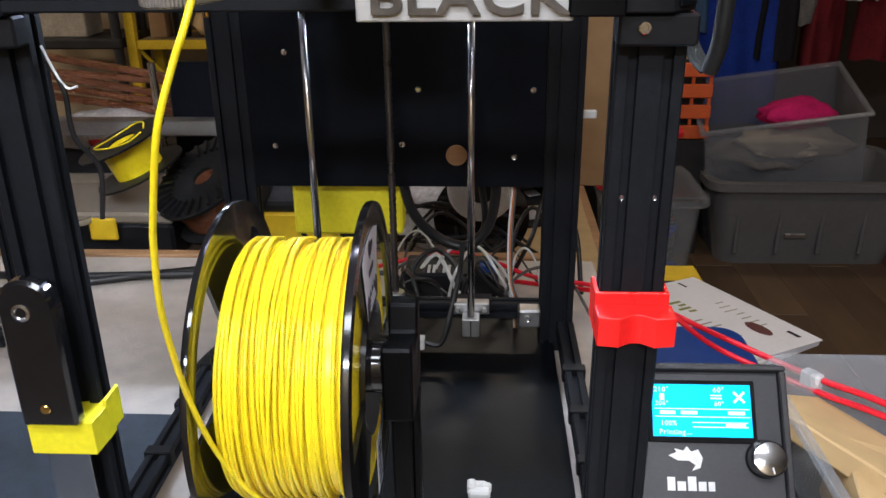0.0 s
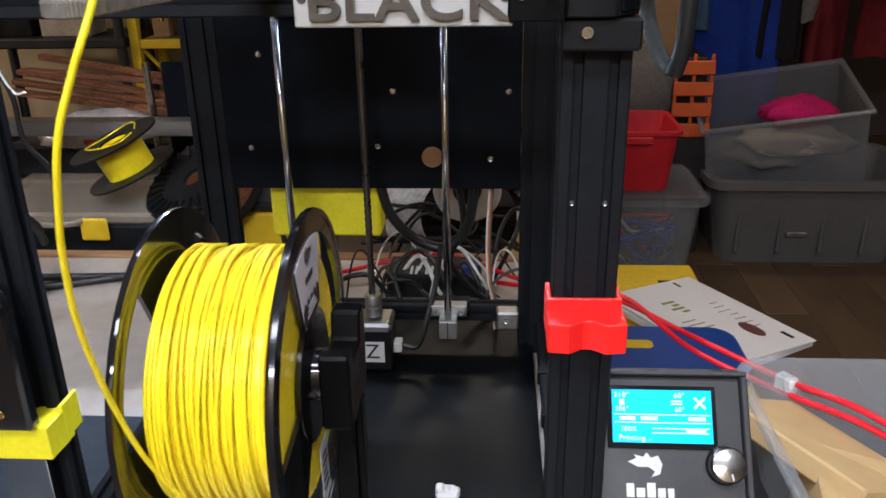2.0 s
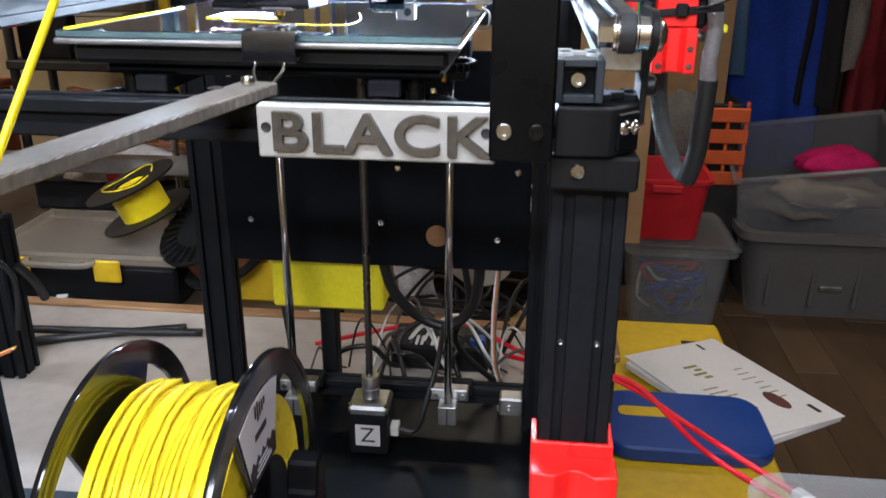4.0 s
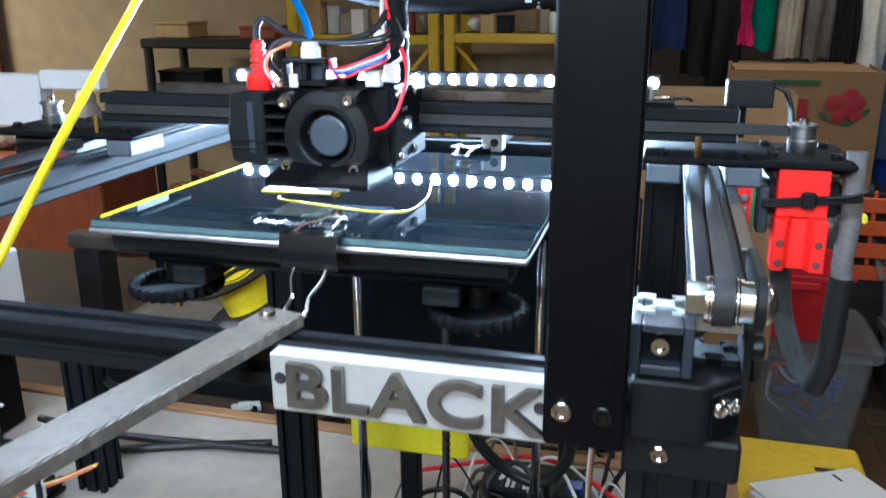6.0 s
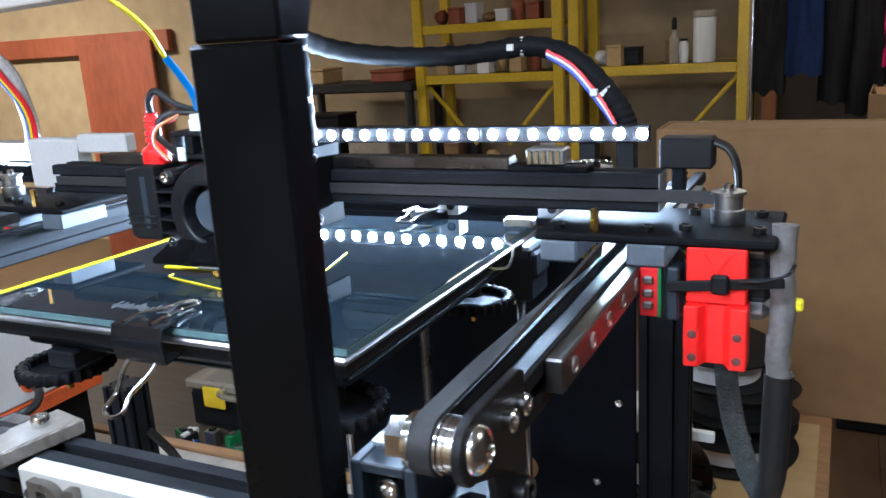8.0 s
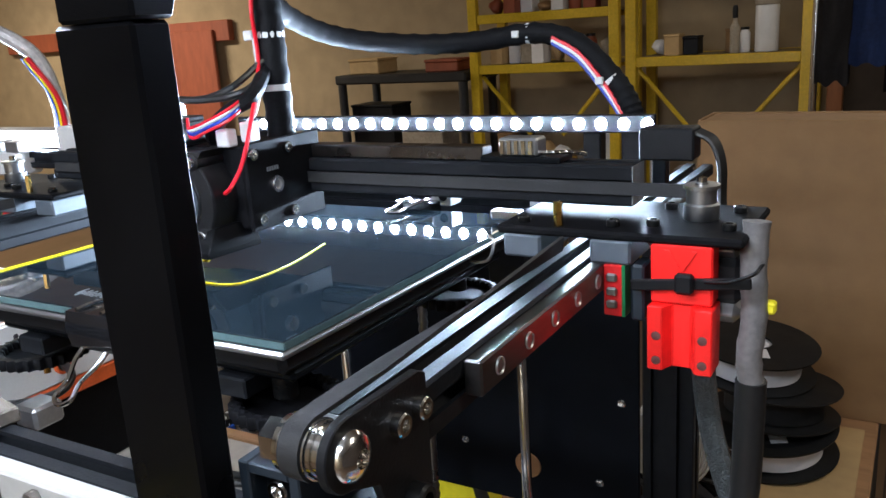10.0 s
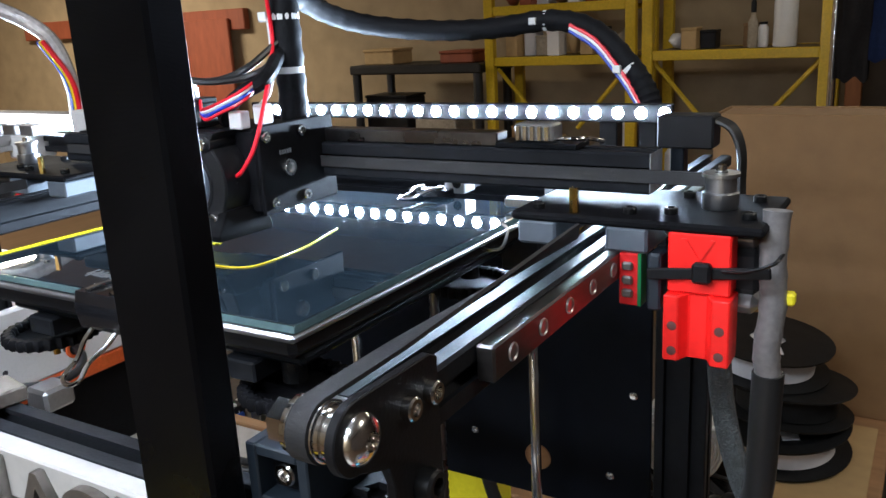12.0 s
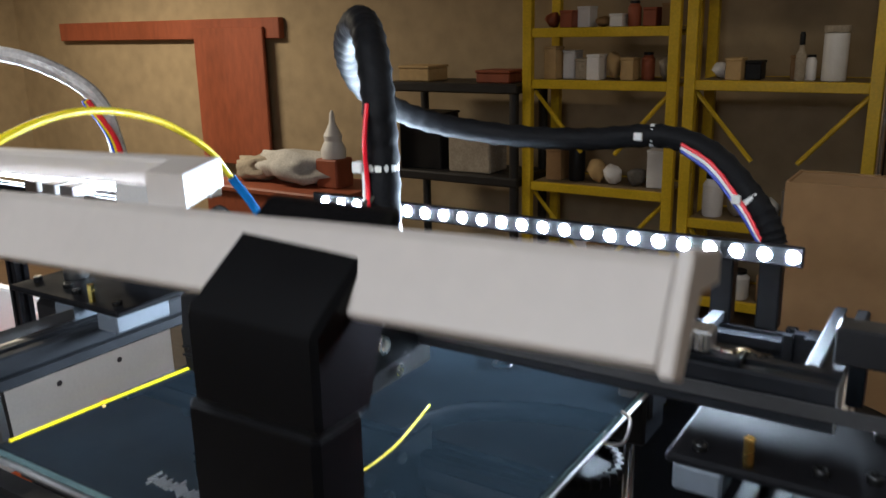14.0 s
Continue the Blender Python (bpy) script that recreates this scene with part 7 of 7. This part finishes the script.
# clothes on a rail
rail_ = thing("clothes_rail", "steel clothes rail on two posts", "rail", (1.5, 2.95, -0.75))
part("rail", rod((-0.06, 3.15, 0.98), (2.1, 3.15, 0.98), 0.014, 14), STEEL, rail_)
for x in (-0.05, 2.09):
    part("post", rod((x, 3.15, -0.75), (x, 3.15, 0.98), 0.014, 14), STEEL, rail_)
def garment(x, w, top, bottom, mat, label, seed):
    """A hanging garment: shoulders on a hanger, sides falling in folds."""
    o = thing("hanging_garment", label, "garment", (x, 3.0, bottom), "clothes on the rail")
    bm = bmesh.new()
    nx, nz = 18, 14
    faces = []
    for side in (-1, 1):
        g = []
        for j in range(nz + 1):
            t = j / nz
            row = []
            for i in range(nx + 1):
                u = i / nx * 2 - 1
                half = w * (0.55 + 0.45 * min(1, t * 3)) * (1 + 0.12 * t)
                fold = 0.016 * (0.3 + t) * math.sin(2.6 * u + seed + 1.2 * t) + 0.035 * noise.noise(Vector((u * 2, t * 3, seed)))
                thick = 0.05 * (1 - u * u) ** 0.5 if abs(u) < 1 else 0
                drop = 0.10 * abs(u) * max(0, 1 - t * 4)
                row.append(bm.verts.new((x + u * half, 3.05 + side * thick + fold, top - (top - bottom) * t - drop + 0.02 * t * noise.noise(Vector((u * 2, seed, 0))))))
            g.append(row)
        for j in range(nz):
            for i in range(nx):
                q = (g[j][i], g[j][i + 1], g[j + 1][i + 1], g[j + 1][i])
                bm.faces.new(q if side < 0 else q[::-1])
    bmesh.ops.remove_doubles(bm, verts=bm.verts[:], dist=0.0005)
    part("cloth", bm, mat, o, smooth=True)
    part("hanger", cord([(x - w * 0.5, 3.06, top - 0.03), (x, 3.07, top + 0.03), (x, 3.12, 1.0), (x, 3.15, 1.0)], 0.003, 6), CABLE, o)
for k, (x, w, t, b, mt, lb) in enumerate(((0.02, 0.05, 0.93, 0.34, BLACK_CLOTH, "black coat hanging beside the post"), (0.13, 0.06, 0.93, 0.40, DARK_NAVY, "dark navy jacket hanging on the rail"), (0.235, 0.05, 0.93, 0.30, BLACK_CLOTH, "black jacket hanging on the rail"), (0.335, 0.055, 0.94, 0.26, BLACK_CLOTH, "long black coat hanging on the rail"), (0.405, 0.028, 0.93, 0.42, MAGENTA, "magenta lining of a jacket on the rail"), (0.455, 0.045, 0.93, 0.405, TEAL, "green jacket hanging on the rail"), (0.555, 0.045, 0.93, 0.375, CREAM, "cream shirt hanging on the rail"), (0.655, 0.050, 0.93, 0.37, GREY_CLOTH, "grey shirt hanging on the rail"), (0.745, 0.04, 0.93, 0.28, BLACK_CLOTH, "black shirt hanging on the rail"), (0.825, 0.055, 0.93, 0.33, WHITE_CLOTH, "white shirt hanging on the rail"), (0.93, 0.06, 0.94, 0.02, DENIM, "faded denim garment on the rail"), (1.08, 0.17, 0.94, -0.36, NAVY, "long royal blue garment on the rail"), (1.24, 0.07, 0.93, -0.10, BLACK_CLOTH, "black garment on the rail"), (1.33, 0.06, 0.93, 0.05, GREY_CLOTH, "grey-blue garment on the rail"), (1.43, 0.08, 0.94, -0.12, MAROON, "maroon garment on the rail"), (1.55, 0.06, 0.93, 0.14, WHITE_CLOTH, "pale garment on the rail"), (1.67, 0.10, 0.94, -0.10, MAROON, "dark red garment on the rail"), (1.82, 0.08, 0.93, -0.1, BLACK_CLOTH, "black coat on the rail"))):
    garment(x, w, t, b, mt, lb, k * 1.7)

# yellow steel shelving with loads
def shelving(x0, x1, y0, y1, levels, label):
    o = thing("steel_shelving", label, "shelving", ((x0 + x1) / 2, (y0 + y1) / 2, -0.75), "yellow shelving")
    for x in (x0, x1 - 0.05):
        for y in (y0, y1 - 0.04):
            part("upright", box(x, x + 0.05, y, y + 0.04, -0.75, 1.35, 0.003), SHELF_YELLOW, o, "yellow painted upright")
    for z in levels:
        part("beam", box(x0 + 0.05, x1 - 0.05, y0 + 0.004, y0 + 0.034, z - 0.045, z, 0.003), SHELF_YELLOW, o)
        part("beam", box(x0 + 0.05, x1 - 0.05, y1 - 0.034, y1 - 0.004, z - 0.045, z, 0.003), SHELF_YELLOW, o)
        part("board", box(x0 + 0.05, x1 - 0.05, y0 + 0.036, y1 - 0.036, z - 0.02, z - 0.002, 0.002), SHELF_BOARD, o)
    for z in levels[1:3]:
        for xa, xb in ((x0 + 0.05, x0 + 0.31), (x1 - 0.05, x1 - 0.31)):
            part("brace", rod((xa, y0 + 0.05, z - 0.06), (xb, y0 + 0.05, z - 0.36), 0.011, 6), SHELF_YELLOW, o, "slanting yellow brace")
    return o
shelving(-1.755, -0.960, 3.72, 4.10, (0.66, 0.410, -0.112, -0.60), "yellow steel shelving loaded with boxes and jars")
shelving(-0.930, -0.116, 3.72, 4.10, (0.98, 0.420, -0.22, -0.60), "yellow steel shelving with bottles and ornaments")
rnd = random.Random(21)
def shelf_load(x0, x1, z, count, tall, seed):
    r = random.Random(seed)
    for k in range(count):
        x = x0 + (x1 - x0) * (k + 0.5) / count + r.uniform(-0.01, 0.01)
        h = r.uniform(0.5, 1.0) * tall
        w = (x1 - x0) / count * 0.40
        kind = r.random()
        y = r.uniform(3.80, 3.92)
        mt = r.choice((PAPER, CARDBOARD, CARDBOARD_PALE, PLASTIC, GREY_CLOTH, CREAM, WHITE_CASE, RED_WOOD))
        if kind < 0.45:
            o = thing("box", "small box standing on the shelf", "box", (x, y, z), "shelf goods")
            part("carton", box(x - w, x + w, y - 0.05, y + 0.05, z, z + h * 0.8, 0.003), mt, o)
            part("lid", box(x - w - 0.002, x + w + 0.002, y - 0.052, y + 0.052, z + h * 0.8, z + h * 0.8 + 0.012, 0.002), mt, o)
        elif kind < 0.75:
            o = thing("jar", "jar standing on the shelf", "jar", (x, y, z), "shelf goods")
            part("body", lathe([(0, 0), (w * 0.9, 0), (w, 0.01), (w, h * 0.75), (w * 0.7, h * 0.86), (w * 0.7, h * 0.9), (0, h * 0.9)], (x, y, z), (0, 0, 1), 18), mt, o)
            part("lid", rod((x, y, z + h * 0.9), (x, y, z + h), w * 0.75, 18), PLASTIC, o)
        else:
            o = thing("bag", "soft bag slumped on the shelf", "bag", (x, y, z), "shelf goods")
            lump((x, y, z + h * 0.35), (w * 1.1, 0.06, h * 0.35), k + seed, mt, "skin", o, 0.3, sub=2)
shelf_load(-1.67, -1.03, 0.66, 8, 0.12, 1)
shelf_load(-1.67, -1.03, 0.41, 8, 0.19, 2)
shelf_load(-1.67, -1.03, -0.112, 6, 0.24, 3)
shelf_load(-1.67, -1.03, -0.60, 5, 0.28, 4)
shelf_load(-0.86, -0.60, 0.42, 3, 0.12, 5)
shelf_load(-0.50, -0.38, 0.42, 2, 0.12, 8)
shelf_load(-0.86, -0.18, 0.98, 6, 0.2, 9)
shelf_load(-0.86, -0.15, -0.22, 6, 0.22, 6)
shelf_load(-0.86, -0.15, -0.60, 5, 0.26, 7)
wb = thing("spray_bottle", "tall slim bottle on the shelf", "bottle", (-0.452, 3.8, 0.42))
part("body", lathe([(0, 0), (0.020, 0), (0.022, 0.004), (0.022, 0.11), (0.010, 0.135), (0.010, 0.15), (0, 0.15)], (-0.452, 3.80, 0.42), (0, 0, 1), 16), CREAM, wb)
part("cap", lathe([(0, 0), (0.012, 0), (0.012, 0.04), (0.008, 0.055), (0, 0.055)], (-0.452, 3.80, 0.571), (0, 0, 1), 14), PLASTIC, wb)
cn = thing("canister", "white plastic canister with a lid on the shelf", "canister", (-0.32, 3.82, 0.42))
part("body", rod((-0.32, 3.82, 0.42), (-0.32, 3.82, 0.62), 0.050, 28, bevel=0.006), WHITE_CASE, cn)
part("lid", rod((-0.32, 3.82, 0.62), (-0.32, 3.82, 0.65), 0.053, 28, bevel=0.004), CREAM, cn)
wp = thing("wooden_post", "raw orange-brown wooden post beside the shelving", "post", (-0.05, 4.0, -0.75))
part("timber", box(-0.082, -0.016, 3.98, 4.05, -0.75, 1.699, 0.004), POST_WOOD, wp)
# black plastic rack
rk = thing("storage_rack", "black plastic storage rack with odds and ends", "rack", (-2.18, 3.9, -0.75))
for x in (-2.58, -1.80):
    for y in (3.72, 4.06):
        part("post", rod((x, y, -0.75), (x, y, 0.385), 0.025, 12), BLACK_RACK, rk)
for z in (0.385, -0.10, -0.6):
    part("shelf", box(-2.61, -1.77, 3.69, 4.09, z - 0.05, z, 0.008), BLACK_RACK, rk)
for k, (x, z, w, h, mt, lb) in enumerate(((-2.45, 0.385, 0.10, 0.07, CARDBOARD_PALE, "small pale box on the black rack"), (-2.42, -0.10, 0.14, 0.30, PLASTIC, "black case on the rack"), (-2.10, -0.10, 0.13, 0.22, CREAM, "cream box on the rack"), (-1.95, 0.385, 0.10, 0.05, RED_WOOD, "dark red tin on the rack"))):
    o = thing("box", lb, "box", (x, 3.86, z))
    part("carton", box(x - w, x + w, 3.76, 3.96, z, z + h, 0.006), mt, o)
    part("lid", box(x - w - 0.004, x + w + 0.004, 3.755, 3.965, z + h, z + h + 0.015, 0.004), mt, o)
# heap of white bags and an ornament on a red-brown chest by the wall
chest = thing("chest", "red-brown wooden chest against the wall", "chest", (-3.2, 3.6, -0.75))
part("body", box(-3.75, -2.70, 3.35, 3.85, -0.75, -0.26, 0.01), RED_WOOD, chest)
part("lid", box(-3.78, -2.68, 3.33, 3.87, -0.26, -0.22, 0.01), RED_WOOD, chest)
o = thing("cloth_heap", "heap of white and grey cloth on the chest", "cloth", (-3.1, 3.6, -0.22))
lump((-3.20, 3.6, -0.12), (0.30, 0.16, 0.10), 12, WHITE_CLOTH, "cloth", o, 0.4)
lump((-3.50, 3.6, -0.14), (0.18, 0.14, 0.08), 14, CREAM, "cloth", o, 0.4)
o = thing("ornament", "small white spired ornament on the chest", "ornament", (-2.92, 3.6, -0.22))
part("body", lathe([(0, 0), (0.07, 0), (0.075, 0.05), (0.05, 0.10), (0.055, 0.13), (0.02, 0.20), (0.012, 0.26), (0, 0.28)], (-2.92, 3.6, -0.05), (0, 0, 1), 20), WHITE_CASE, o)
part("base", box(-3.0, -2.84, 3.52, 3.68, -0.22, -0.05, 0.01), RED_WOOD, o)
# red-brown board on a wooden bar on the wall
wbd = thing("wall_board", "red-brown board hanging from a wooden bar on the wall", "board", (-4.3, 4.22, -0.4))
part("bar", box(-6.3, -3.84, 4.19, 4.245, 0.62, 0.76, 0.006), RED_WOOD, wbd)
part("board", box(-4.66, -3.97, 4.16, 4.188, -0.27, 0.70, 0.006), RED_WOOD, wbd)

# ================= room shell =================
def slab(name, x0, x1, y0, y1, z0, z1, mat):
    ob = part(name, box(x0, x1, y0, y1, z0, z1, 0), mat)
    tagged(ob, kind="structure")
    return ob
slab("wall_north", -7.0, -0.048, 4.25, 4.40, -0.75, 1.70, CONCRETE)
# east of the post the wall has a much darker colour
slab("wall_north_east", -0.048, 2.6, 4.25, 4.40, -0.75, 1.70, DARK_WALL)
slab("wall_east", 2.6, 2.75, -2.6, 4.40, -0.75, 1.70, DARK_WALL)
slab("wall_west", -7.15, -7.0, -2.6, 4.40, -0.75, 1.70, CONCRETE)
slab("wall_south", -7.0, 2.6, -2.75, -2.6, -0.75, 1.70, CONCRETE)
slab("ceiling", -7.15, 2.75, -2.75, 4.40, 1.70, 1.80, CEILING_PAINT)
floor = slab("floor", -7.15, 2.75, -2.75, 4.40, -0.85, -0.7615, DARK_WALL)
plank = box(-0.0695, 0.0695, -0.75, 0.75, -0.0115, 0, 0.0012)
pm = bpy.data.meshes.new("plank")
plank.to_mesh(pm)
plank.free()
pm.materials.append(FLOOR_WOOD)
for i in range(16):
    for j in range(-2, 4):
        mid = 0.55 + 1.503 * j - 0.4 * (i % 3)
        y0, y1 = max(mid - 0.75, -2.59), min(mid + 0.75, 4.24)
        if y1 - y0 > 0.05:
            p = new("plank", pm)
            p.parent = floor
            p.location = (0.36 + 0.14 * i, (y0 + y1) / 2, -0.75)
            p.scale = (1, (y1 - y0) / 1.5, 1)
slab("floor_west", -7.0, 0.285, -2.6, 4.25, -0.7614, -0.7505, FLOOR_WOOD)
# unseen housings added on the ceiling above the lamps, fill lamps too
for x, y, mt in ((0.0, -0.95, DIFFUSER), (0.3, 2.6, DIFFUSER), (1.4, 0.6, DIFFUSER), (-4.9, 2.6, DIFFUSER), (-0.2, -2.25, DIFFUSER)):
    o = thing("ceiling_light", "plain white housing added above an unseen ceiling lamp", "lamp", (x, y, 1.6), "ceiling lights")
    part("housing", box(x - 0.62, x + 0.62, y - 0.17, y + 0.17, 1.60, 1.699, 0.01), CEILING_PAINT, o)
